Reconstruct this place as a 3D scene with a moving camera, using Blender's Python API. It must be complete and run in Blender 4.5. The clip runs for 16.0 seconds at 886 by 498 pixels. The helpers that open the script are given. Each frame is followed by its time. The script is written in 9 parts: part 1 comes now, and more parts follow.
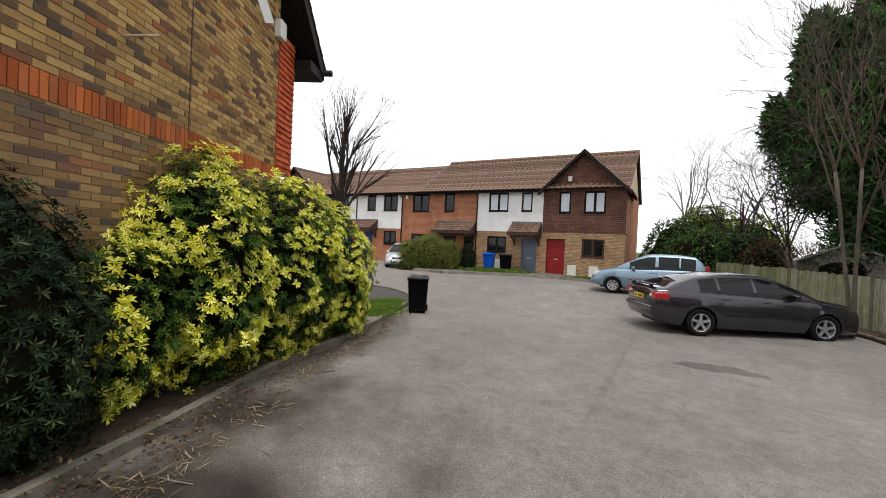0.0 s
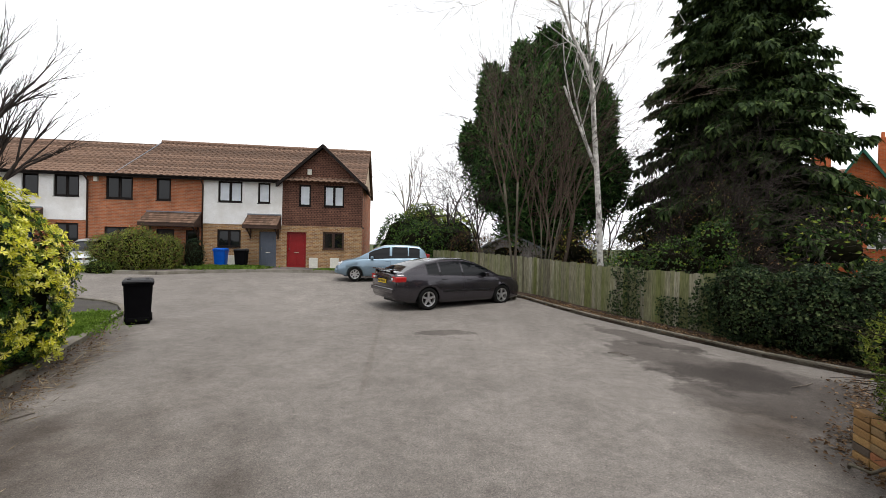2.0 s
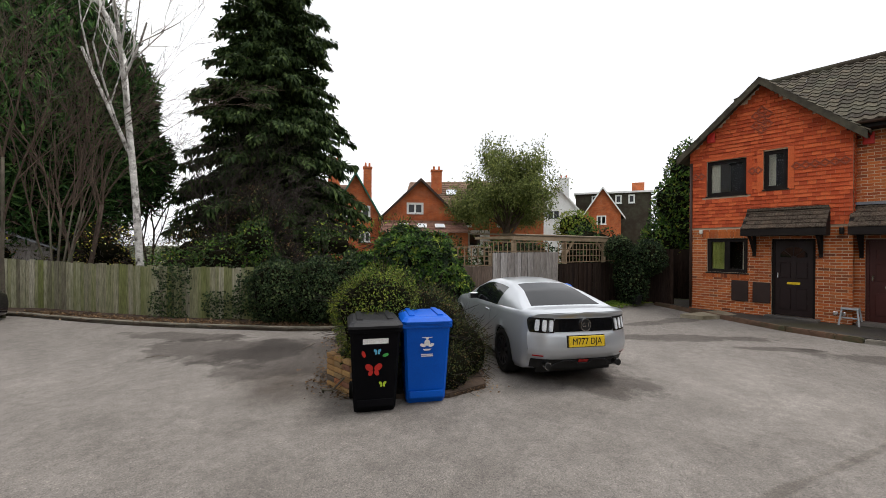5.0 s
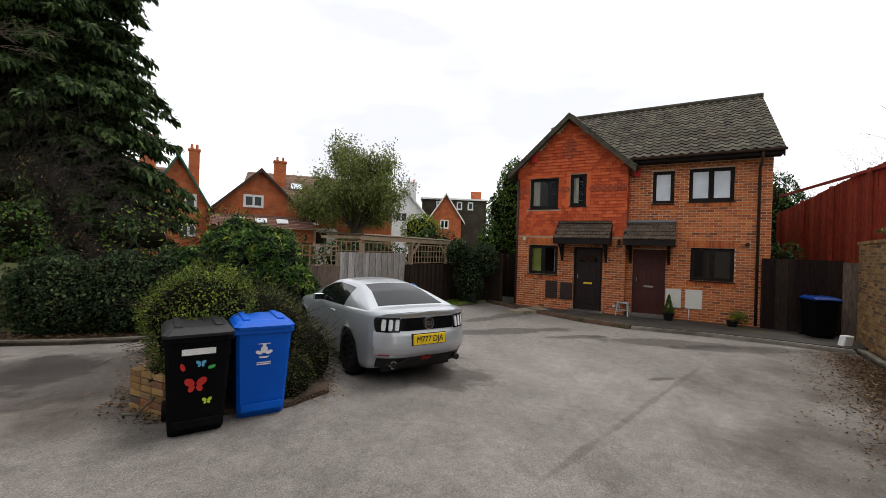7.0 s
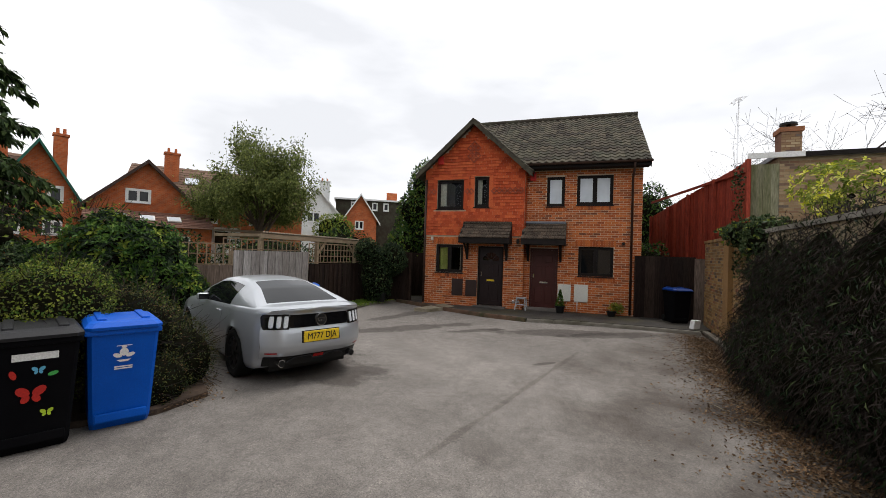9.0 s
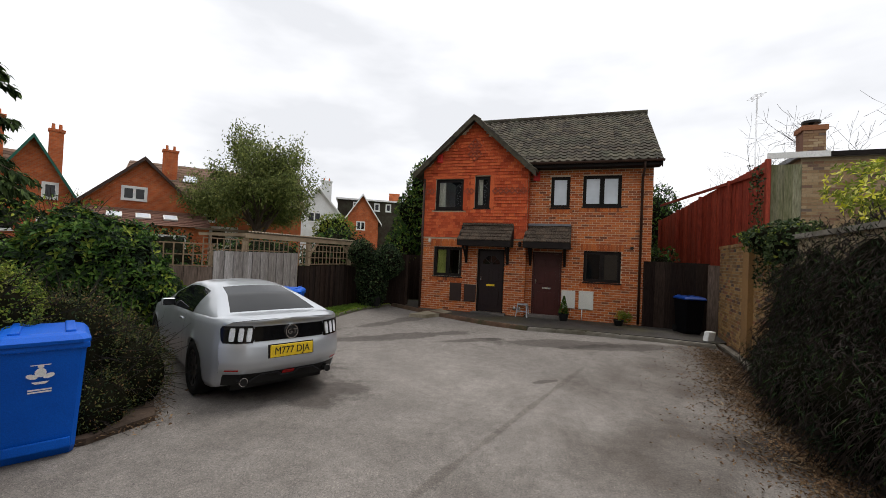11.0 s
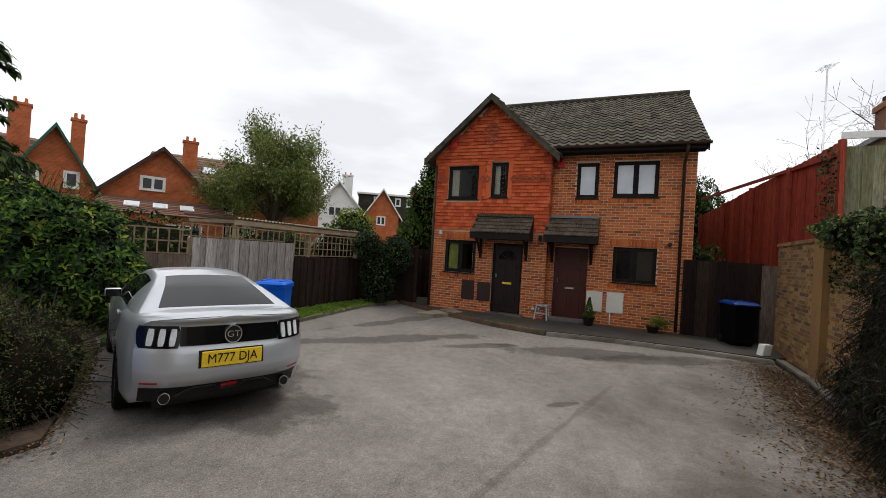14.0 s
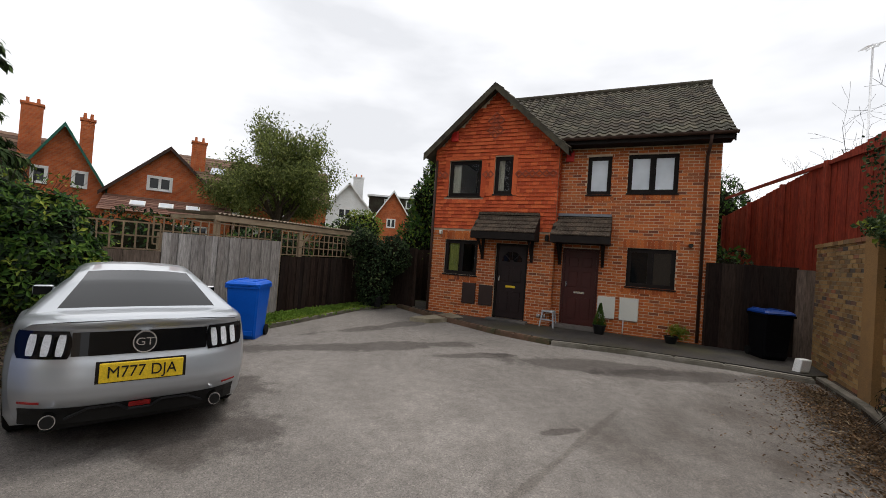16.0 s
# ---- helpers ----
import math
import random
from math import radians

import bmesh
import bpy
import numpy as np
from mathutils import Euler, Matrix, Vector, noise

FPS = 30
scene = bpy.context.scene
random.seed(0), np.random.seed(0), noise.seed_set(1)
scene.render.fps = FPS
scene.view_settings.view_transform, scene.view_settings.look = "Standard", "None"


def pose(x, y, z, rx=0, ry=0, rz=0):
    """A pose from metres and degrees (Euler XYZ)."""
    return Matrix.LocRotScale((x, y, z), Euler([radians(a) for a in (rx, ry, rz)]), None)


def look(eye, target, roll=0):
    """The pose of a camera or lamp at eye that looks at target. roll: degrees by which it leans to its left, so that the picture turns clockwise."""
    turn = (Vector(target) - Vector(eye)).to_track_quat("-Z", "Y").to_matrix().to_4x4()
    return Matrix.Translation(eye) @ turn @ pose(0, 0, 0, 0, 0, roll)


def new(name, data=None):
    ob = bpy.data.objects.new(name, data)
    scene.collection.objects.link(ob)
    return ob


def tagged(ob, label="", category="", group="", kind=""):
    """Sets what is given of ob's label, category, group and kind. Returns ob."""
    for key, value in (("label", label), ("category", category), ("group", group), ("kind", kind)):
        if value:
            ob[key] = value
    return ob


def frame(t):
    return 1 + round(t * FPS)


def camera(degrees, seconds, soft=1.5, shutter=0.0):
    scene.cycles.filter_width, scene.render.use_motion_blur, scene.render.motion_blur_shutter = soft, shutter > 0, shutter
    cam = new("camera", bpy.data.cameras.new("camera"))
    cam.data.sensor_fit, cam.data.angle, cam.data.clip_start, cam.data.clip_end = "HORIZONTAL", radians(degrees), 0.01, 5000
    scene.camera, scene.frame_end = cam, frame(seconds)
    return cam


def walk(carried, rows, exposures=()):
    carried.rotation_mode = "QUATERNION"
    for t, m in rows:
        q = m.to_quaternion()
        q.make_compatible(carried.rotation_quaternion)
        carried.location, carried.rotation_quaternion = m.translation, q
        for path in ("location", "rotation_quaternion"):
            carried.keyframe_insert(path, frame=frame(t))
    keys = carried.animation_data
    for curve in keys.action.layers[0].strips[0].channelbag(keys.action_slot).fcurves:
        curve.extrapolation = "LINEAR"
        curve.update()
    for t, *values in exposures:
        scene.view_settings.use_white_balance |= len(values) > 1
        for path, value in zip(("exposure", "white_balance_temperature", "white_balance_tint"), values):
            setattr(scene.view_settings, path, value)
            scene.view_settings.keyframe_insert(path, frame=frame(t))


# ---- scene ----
cam = camera(94.87, 16.0, soft=0.8)
PATH = [
    (0.0, pose(0.110, 0.033, 1.844, 89.22, -2.59, 42.45)),
    (0.5, pose(0.027, -0.041, 1.877, 89.26, -2.55, 38.99)),
    (1.0, pose(-0.055, -0.121, 1.900, 89.26, -1.89, 29.31)),
    (1.5, pose(-0.122, -0.251, 1.883, 89.63, -1.76, 18.17)),
    (2.0, pose(-0.165, -0.456, 1.820, 89.51, -1.29, 6.06)),
    (2.5, pose(-0.204, -0.573, 1.754, 89.64, -0.56, -6.42)),
    (3.0, pose(-0.238, -0.488, 1.765, 89.96, -0.20, -20.97)),
    (3.5, pose(-0.230, -0.489, 1.840, 89.11, 0.24, -32.62)),
    (4.0, pose(-0.224, -0.684, 1.891, 88.92, 0.43, -39.75)),
    (4.5, pose(-0.186, -0.869, 1.884, 89.53, 0.20, -44.27)),
    (5.0, pose(-0.115, -1.088, 1.865, 89.68, -0.24, -51.00)),
    (7.5, pose(-0.087, -1.049, 1.867, 90.32, -2.00, -76.43)),
    (8.0, pose(-0.103, -1.171, 1.851, 90.50, -1.98, -80.55)),
    (8.5, pose(-0.130, -1.299, 1.840, 90.54, -2.16, -83.35)),
    (9.0, pose(-0.105, -1.409, 1.775, 90.78, -1.84, -83.67)),
    (11.5, pose(0.722, -1.556, 1.828, 91.09, -3.09, -82.54)),
    (12.0, pose(0.803, -1.614, 1.818, 91.40, -3.36, -80.22)),
    (12.5, pose(0.934, -1.662, 1.807, 91.11, -3.81, -79.41)),
    (13.0, pose(1.189, -1.680, 1.798, 91.26, -3.51, -79.10)),
    (13.5, pose(1.464, -1.710, 1.761, 90.26, -3.56, -79.27)),
    (14.0, pose(1.801, -1.749, 1.727, 90.50, -3.60, -79.72)),
    (14.5, pose(2.071, -1.795, 1.697, 90.83, -3.72, -79.46)),
    (15.0, pose(2.302, -1.857, 1.696, 91.02, -3.65, -79.27)),
    (15.5, pose(2.529, -1.949, 1.678, 91.24, -3.80, -78.94)),
    (16.0, pose(2.657, -2.007, 1.652, 90.98, -4.07, -77.73)),
]
walk(cam, PATH, [(0.0, 0.55), (4.0, 0.55), (7.5, 0.36), (11.5, 0.25), (16.0, 0.23)])

# ---- world, sun, exposure ----
SUN_EL, SUN_AZ = radians(72), radians(130)
world = bpy.data.worlds.new("overcast")
scene.world = world
world.use_nodes = True
wn, wl = world.node_tree.nodes, world.node_tree.links
wn.clear()
w_out = wn.new("ShaderNodeOutputWorld")
w_bg = wn.new("ShaderNodeBackground")
w_sky = wn.new("ShaderNodeTexSky")
w_sky.sky_type, w_sky.sun_disc, w_sky.sun_elevation, w_sky.sun_rotation = "NISHITA", False, SUN_EL, SUN_AZ
w_sky.air_density, w_sky.dust_density = 1.0, 4.0
w_co = wn.new("ShaderNodeTexCoord")
w_map = wn.new("ShaderNodeMapping")
w_map.inputs["Scale"].default_value = (1.0, 1.0, 3.0)
w_noise = wn.new("ShaderNodeTexNoise")
w_noise.inputs["Scale"].default_value, w_noise.inputs["Detail"].default_value = 1.6, 5.0
w_ramp = wn.new("ShaderNodeValToRGB")
w_ramp.color_ramp.elements[0].position, w_ramp.color_ramp.elements[0].color = 0.36, (7.5, 7.6, 7.9, 1)
w_ramp.color_ramp.elements[1].position, w_ramp.color_ramp.elements[1].color = 0.60, (11.0, 11.0, 11.2, 1)
w_mix = wn.new("ShaderNodeMixRGB")
w_mix.inputs[0].default_value = 0.93
wl.new(w_co.outputs["Generated"], w_map.inputs[0])
wl.new(w_map.outputs[0], w_noise.inputs["Vector"])
wl.new(w_noise.outputs[0], w_ramp.inputs[0])
wl.new(w_sky.outputs[0], w_mix.inputs[1])
wl.new(w_ramp.outputs[0], w_mix.inputs[2])
wl.new(w_mix.outputs[0], w_bg.inputs[0])
w_bg.inputs[1].default_value = 0.1
wl.new(w_bg.outputs[0], w_out.inputs[0])
sun = new("sun", bpy.data.lights.new("sun", "SUN"))
sun.data.energy, sun.data.angle, sun.data.color = 1.5, radians(20), (1.0, 0.97, 0.93)
sun.matrix_world = look((0, 0, 30), (0 - math.sin(SUN_AZ) * 20, 0 - math.cos(SUN_AZ) * 20, 30 - math.tan(SUN_EL) * 20))
scene.view_settings.exposure = 0.25

# ---- materials ----
def nd(mat, kind, **vals):
    n = mat.node_tree.nodes.new(kind)
    for key, val in vals.items():
        n.inputs[key.replace("_", " ")].default_value = val
    return n


def mat_new(name, rough=0.8, metal=0.0, spec=0.5):
    m = bpy.data.materials.new(name)
    m.use_nodes = True
    b = m.node_tree.nodes["Principled BSDF"]
    b.inputs["Roughness"].default_value, b.inputs["Metallic"].default_value = rough, metal
    b.inputs["Specular IOR Level"].default_value = spec
    return m, b, m.node_tree.links


def ramp(m, stops):
    r = m.node_tree.nodes.new("ShaderNodeValToRGB")
    els = r.color_ramp.elements
    while len(els) < len(stops):
        els.new(0.5)
    for e, (p, c) in zip(els, stops):
        e.position, e.color = p, (*c, 1)
    return r


def mixrgb(m, mode, fac, a=None, b=None):
    n = m.node_tree.nodes.new("ShaderNodeMixRGB")
    n.blend_type = mode
    L = m.node_tree.links
    for sock, v in ((n.inputs[0], fac), (n.inputs[1], a), (n.inputs[2], b)):
        if v is None:
            continue
        if isinstance(v, (int, float)):
            sock.default_value = v
        elif isinstance(v, tuple):
            sock.default_value = (*v, 1)
        else:
            L.new(v, sock)
    return n


def grainy(name, dark, light, scale=8.0, rough=0.8, bump=0.2, fine=60.0, stain=None, metal=0.0, spec=0.3, obj=False, per=0.0, detail=6.0, stainscale=0.7):
    """A surface with large blotches, fine grain and a bump; per: how much each piece differs in brightness."""
    m, b, L = mat_new(name, rough, metal, spec)
    co = nd(m, "ShaderNodeTexCoord")
    src = co.outputs["Object"]
    n1 = nd(m, "ShaderNodeTexNoise", Scale=scale, Detail=detail, Roughness=0.6)
    n2 = nd(m, "ShaderNodeTexNoise", Scale=fine, Detail=4.0, Roughness=0.7)
    L.new(src, n1.inputs["Vector"])
    L.new(src, n2.inputs["Vector"])
    r = ramp(m, [(0.3, dark), (0.7, light)])
    L.new(n1.outputs[0], r.inputs[0])
    g = ramp(m, [(0.25, (0.72, 0.72, 0.72)), (0.75, (1.22, 1.22, 1.22))])
    L.new(n2.outputs[0], g.inputs[0])
    c = mixrgb(m, "MULTIPLY", 1.0, r.outputs[0], g.outputs[0])
    if stain:
        n3 = nd(m, "ShaderNodeTexNoise", Scale=stainscale, Detail=5.0, Roughness=0.65)
        L.new(src, n3.inputs["Vector"])
        s = ramp(m, [(0.48, (0, 0, 0)), (0.66, (1, 1, 1))])
        L.new(n3.outputs[0], s.inputs[0])
        c = mixrgb(m, "MIX", s.outputs[0], c.outputs[0], stain)
    if per:
        info = nd(m, "ShaderNodeObjectInfo")
        geo = nd(m, "ShaderNodeNewGeometry")
        add = nd(m, "ShaderNodeMath")
        L.new(info.outputs["Random"], add.inputs[0])
        L.new(geo.outputs["Random Per Island"], add.inputs[1])
        fr = nd(m, "ShaderNodeMath")
        fr.operation = "FRACT"
        L.new(add.outputs[0], fr.inputs[0])
        pr = ramp(m, [(0.0, (1 - per,) * 3), (1.0, (1 + per,) * 3)])
        L.new(fr.outputs[0], pr.inputs[0])
        c = mixrgb(m, "MULTIPLY", 1.0, c.outputs[0], pr.outputs[0])
    L.new(c.outputs[0], b.inputs["Base Color"])
    if bump:
        bp = nd(m, "ShaderNodeBump", Strength=bump, Distance=0.01)
        L.new(n2.outputs[0], bp.inputs["Height"])
        L.new(bp.outputs[0], b.inputs["Normal"])
    return m


def pieces(name, stops, rough=0.85, bump=0.3, fine=70.0, dirt=(0.05, 0.045, 0.04), dirty=0.25, spec=0.25, dscale=1.3, streak=1.0):
    """Bricks, tiles, boards, leaves: a colour picked for each piece out of stops, with grain and grime over it."""
    m, b, L = mat_new(name, rough, 0.0, spec)
    co, info, geo = nd(m, "ShaderNodeTexCoord"), nd(m, "ShaderNodeObjectInfo"), nd(m, "ShaderNodeNewGeometry")
    add, fr = nd(m, "ShaderNodeMath"), nd(m, "ShaderNodeMath")
    L.new(info.outputs["Random"], add.inputs[0])
    L.new(geo.outputs["Random Per Island"], add.inputs[1])
    fr.operation = "FRACT"
    L.new(add.outputs[0], fr.inputs[0])
    r = ramp(m, stops)
    L.new(fr.outputs[0], r.inputs[0])
    n2 = nd(m, "ShaderNodeTexNoise", Scale=fine, Detail=4.0, Roughness=0.7)
    n3 = nd(m, "ShaderNodeTexNoise", Scale=dscale, Detail=5.0, Roughness=0.7)
    mp = nd(m, "ShaderNodeMapping")
    mp.inputs["Scale"].default_value = (1, 1, streak)
    L.new(geo.outputs["Position"], mp.inputs[0])
    L.new(mp.outputs[0], n2.inputs["Vector"])
    L.new(mp.outputs[0], n3.inputs["Vector"])
    lo, hi = (0.7, 1.25) if streak == 1 else (0.4, 1.5)
    g = ramp(m, [(0.28, (lo, lo, lo)), (0.72, (hi, hi, hi))])
    L.new(n2.outputs[0], g.inputs[0])
    c = mixrgb(m, "MULTIPLY", 1.0, r.outputs[0], g.outputs[0])
    s = ramp(m, [(0.42, (0, 0, 0)), (0.75, (dirty,) * 3)])
    L.new(n3.outputs[0], s.inputs[0])
    c = mixrgb(m, "MIX", s.outputs[0], c.outputs[0], dirt)
    L.new(c.outputs[0], b.inputs["Base Color"])
    if bump:
        bp = nd(m, "ShaderNodeBump", Strength=bump, Distance=0.008)
        L.new(n2.outputs[0], bp.inputs["Height"])
        L.new(bp.outputs[0], b.inputs["Normal"])
    return m


def leafy(name, stops, trans=0.25, rough=0.5):
    m, b, L = mat_new(name, rough, 0.0, 0.10)
    info, geo = nd(m, "ShaderNodeObjectInfo"), nd(m, "ShaderNodeNewGeometry")
    add, fr = nd(m, "ShaderNodeMath"), nd(m, "ShaderNodeMath")
    L.new(info.outputs["Random"], add.inputs[0])
    L.new(geo.outputs["Random Per Island"], add.inputs[1])
    fr.operation = "FRACT"
    L.new(add.outputs[0], fr.inputs[0])
    r = ramp(m, stops)
    L.new(fr.outputs[0], r.inputs[0])
    n3 = nd(m, "ShaderNodeTexNoise", Scale=2.2, Detail=3.0)
    L.new(geo.outputs["Position"], n3.inputs["Vector"])
    g = ramp(m, [(0.3, (0.65, 0.7, 0.7)), (0.7, (1.25, 1.2, 1.1))])
    L.new(n3.outputs[0], g.inputs[0])
    c = mixrgb(m, "MULTIPLY", 1.0, r.outputs[0], g.outputs[0])
    L.new(c.outputs[0], b.inputs["Base Color"])
    t = nd(m, "ShaderNodeBsdfTranslucent")
    L.new(c.outputs[0], t.inputs[0])
    mx = nd(m, "ShaderNodeMixShader")
    mx.inputs[0].default_value = trans
    L.new(b.outputs[0], mx.inputs[1])
    L.new(t.outputs[0], mx.inputs[2])
    L.new(mx.outputs[0], m.node_tree.nodes["Material Output"].inputs[0])
    return m


def glassy(name, tint, rough=0.03, spec=0.4):
    """Window glass over a dark room: dark and glossy, with the sky in it."""
    m, b, L = mat_new(name, rough, 0.0, spec)
    b.inputs["Base Color"].default_value = (*tint, 1)
    return m


def asphalt_mat():
    m, b, L = mat_new("asphalt", 0.85, 0.0, 0.35)
    geo = nd(m, "ShaderNodeNewGeometry")
    P = geo.outputs["Position"]
    grit = nd(m, "ShaderNodeTexVoronoi", Scale=140.0)
    L.new(P, grit.inputs["Vector"])
    big = nd(m, "ShaderNodeTexNoise", Scale=0.22, Detail=6.0, Roughness=0.6)
    mid = nd(m, "ShaderNodeTexNoise", Scale=1.7, Detail=6.0, Roughness=0.65)
    fine = nd(m, "ShaderNodeTexNoise", Scale=48.0, Detail=7.0, Roughness=0.9)
    chips = nd(m, "ShaderNodeTexNoise", Scale=140.0, Detail=3.0)
    for n in (big, mid, fine, chips):
        L.new(P, n.inputs["Vector"])
    r1 = ramp(m, [(0.3, (0.150, 0.136, 0.124)), (0.5, (0.186, 0.170, 0.156)), (0.72, (0.232, 0.212, 0.195))])
    L.new(big.outputs[0], r1.inputs[0])
    r2 = ramp(m, [(0.3, (0.82, 0.81, 0.80)), (0.7, (1.14, 1.14, 1.14))])
    L.new(mid.outputs[0], r2.inputs[0])
    r3 = ramp(m, [(0.32, (0.48, 0.48, 0.48)), (0.68, (1.52, 1.51, 1.49))])
    L.new(fine.outputs[0], r3.inputs[0])
    c = mixrgb(m, "MULTIPLY", 1.0, r1.outputs[0], r2.outputs[0])
    c = mixrgb(m, "MULTIPLY", 1.0, c.outputs[0], r3.outputs[0])
    r4 = ramp(m, [(0.0, (0.5, 0.5, 0.5)), (0.4, (0.92, 0.92, 0.92)), (0.75, (1.02, 1.02, 1.02)), (1.0, (1.6, 1.58, 1.52))])
    L.new(grit.outputs["Color"], r4.inputs[0])
    c = mixrgb(m, "MULTIPLY", 1.0, c.outputs[0], r4.outputs[0])
    mot = nd(m, "ShaderNodeTexNoise", Scale=7.5, Detail=7.0, Roughness=0.75)
    L.new(P, mot.inputs["Vector"])
    r5 = ramp(m, [(0.32, (0.76, 0.75, 0.74)), (0.52, (1.0, 1.0, 1.0)), (0.70, (1.22, 1.21, 1.19))])
    L.new(mot.outputs[0], r5.inputs[0])
    c = mixrgb(m, "MULTIPLY", 1.0, c.outputs[0], r5.outputs[0])
    # damp stains
    st = nd(m, "ShaderNodeTexNoise", Scale=0.55, Detail=7.0, Roughness=0.62)
    mp = nd(m, "ShaderNodeMapping")
    mp.inputs["Scale"].default_value = (1.0, 0.55, 1.0)
    mp.inputs["Location"].default_value = (3.1, 7.7, 0.0)
    L.new(P, mp.inputs[0])
    L.new(mp.outputs[0], st.inputs["Vector"])
    wet = ramp(m, [(0.67, (0, 0, 0)), (0.71, (1, 1, 1))])
    L.new(st.outputs[0], wet.inputs[0])
    c = mixrgb(m, "MIX", wet.outputs[0], c.outputs[0], mixrgb(m, "MULTIPLY", 1.0, c.outputs[0], (0.42, 0.41, 0.42)).outputs[0])
    # shaped stains: damp corner by the fence, debris band along the kerb, seam of a patch; also painted shade under the
    # coupe
    wob = nd(m, "ShaderNodeTexNoise", Scale=1.1, Detail=7.0, Roughness=0.7)
    L.new(P, wob.inputs["Vector"])

    def blob(cx, cy, rx, ry, rot=0.0, hard=0.25):
        a = nd(m, "ShaderNodeMapping")
        a.vector_type = "TEXTURE"
        a.inputs["Location"].default_value = (cx, cy, 0)
        a.inputs["Rotation"].default_value = (0, 0, rot)
        a.inputs["Scale"].default_value = (rx, ry, 1000)
        L.new(P, a.inputs[0])
        ln = m.node_tree.nodes.new("ShaderNodeVectorMath")
        ln.operation = "LENGTH"
        L.new(a.outputs[0], ln.inputs[0])
        ad_ = nd(m, "ShaderNodeMath")
        ad_.operation = "MULTIPLY_ADD"
        L.new(wob.outputs[0], ad_.inputs[0])
        ad_.inputs[1].default_value = 2.4
        L.new(ln.outputs["Value"], ad_.inputs[2])
        rp = ramp(m, [(0.0, (1, 1, 1)), (1.0, (0, 0, 0))])
        sc = nd(m, "ShaderNodeMapRange")
        sc.inputs["From Min"].default_value = 2.2 - hard
        sc.inputs["From Max"].default_value = 2.2
        L.new(ad_.outputs[0], sc.inputs[0])
        L.new(sc.outputs[0], rp.inputs[0])
        return rp.outputs[0]
    # the last ellipse follows the coupe: shade beneath it, painted into the tarmac
    DAMP_AND_CAR_SHADE = ((9.3, 0.7, 2.4, 0.35, -0.95), (9.9, -3.0, 1.9, 0.45, -1.35), (3.1, 6.5, 1.7, 1.0, 2.1), (3.9, 4.9, 2.1, 1.5, 2.2), (3.0, 8.3, 1.6, 0.4, 2.1), (-1.0, 8.0, 0.7, 0.3, 0.4), (9.6, -1.2, 0.9, 0.2, -1.1), (10.0, -4.6, 1.5, 0.35, -1.25), (8.7, -5.9, 1.5, 0.4, -0.4), (6.9, -2.4, 0.3, 0.09, -1.0), (11.6, 0.9, 2.0, 0.3, -0.5), (6.3, 1.5, 1.9, 0.8, 0.86))
    for q in DAMP_AND_CAR_SHADE:
        o_ = blob(*q)
        c = mixrgb(m, "MULTIPLY", o_, c.outputs[0], (0.52, 0.50, 0.49))
    wob = nd(m, "ShaderNodeTexNoise", Scale=0.9, Detail=2.5, Roughness=0.5)
    L.new(P, wob.inputs["Vector"])
    BAND = ((-1.9, -0.3, 3.4, 1.7, 2.15), (3.7, 4.8, 2.4, 1.5, 0.9), (-2.7, 0.4, 4.8, 2.3, 2.15), (-3.6, 0.9, 4.2, 1.0, 2.15), (-6.4, 4.9, 4.0, 0.9, 2.2), (6.3, -4.9, 5.6, 2.5, -0.38), (7.6, -6.1, 5.0, 0.9, -0.4), (2.5, -4.1, 4.0, 1.2, -0.15))
    for q in BAND:
        o_ = blob(*q, hard=1.15)
        c = mixrgb(m, "MIX", o_, c.outputs[0], mixrgb(m, "MULTIPLY", 1.0, c.outputs[0], (0.38, 0.33, 0.29)).outputs[0])
    for q, f in (((-2.2, 7.0, 5.5, 0.05, 1.78), 0.88), ((5.6, -2.0, 4.6, 0.05, -0.47), 0.76)):
        o_ = blob(*q, hard=0.5)
        c = mixrgb(m, "MULTIPLY", o_, c.outputs[0], (f, f * 0.98, f * 0.96))
    L.new(c.outputs[0], b.inputs["Base Color"])
    rr = ramp(m, [(0.0, (0.85, 0.85, 0.85)), (1.0, (0.5, 0.5, 0.5))])
    L.new(wet.outputs[0], rr.inputs[0])
    L.new(rr.outputs[0], b.inputs["Roughness"])
    ad = nd(m, "ShaderNodeMath")
    L.new(fine.outputs[0], ad.inputs[0])
    L.new(chips.outputs[0], ad.inputs[1])
    bp = nd(m, "ShaderNodeBump", Strength=0.75, Distance=0.006)
    L.new(ad.outputs[0], bp.inputs["Height"])
    L.new(bp.outputs[0], b.inputs["Normal"])
    return m


ASPHALT = asphalt_mat()
ASPHALT_DARK = grainy("dark_tarmac", (0.026, 0.023, 0.021), (0.062, 0.055, 0.049), 1.5, 0.75, 0.5, 60, stain=(0.05, 0.045, 0.025), spec=0.3)
SOIL = grainy("soil", (0.035, 0.026, 0.02), (0.085, 0.06, 0.045), 3.0, 0.95, 0.8, 40, spec=0.1)
FIELD = grainy("rough_grass_ground", (0.045, 0.06, 0.025), (0.09, 0.1, 0.045), 0.8, 0.95, 0.6, 20, spec=0.1)
KERB = grainy("kerb_concrete", (0.10, 0.088, 0.068), (0.20, 0.18, 0.145), 2.5, 0.9, 0.4, 60, stain=(0.07, 0.065, 0.045), stainscale=1.6)
SLAB = grainy("paving", (0.12, 0.105, 0.095), (0.19, 0.165, 0.15), 1.8, 0.85, 0.3, 50, stain=(0.07, 0.065, 0.06))
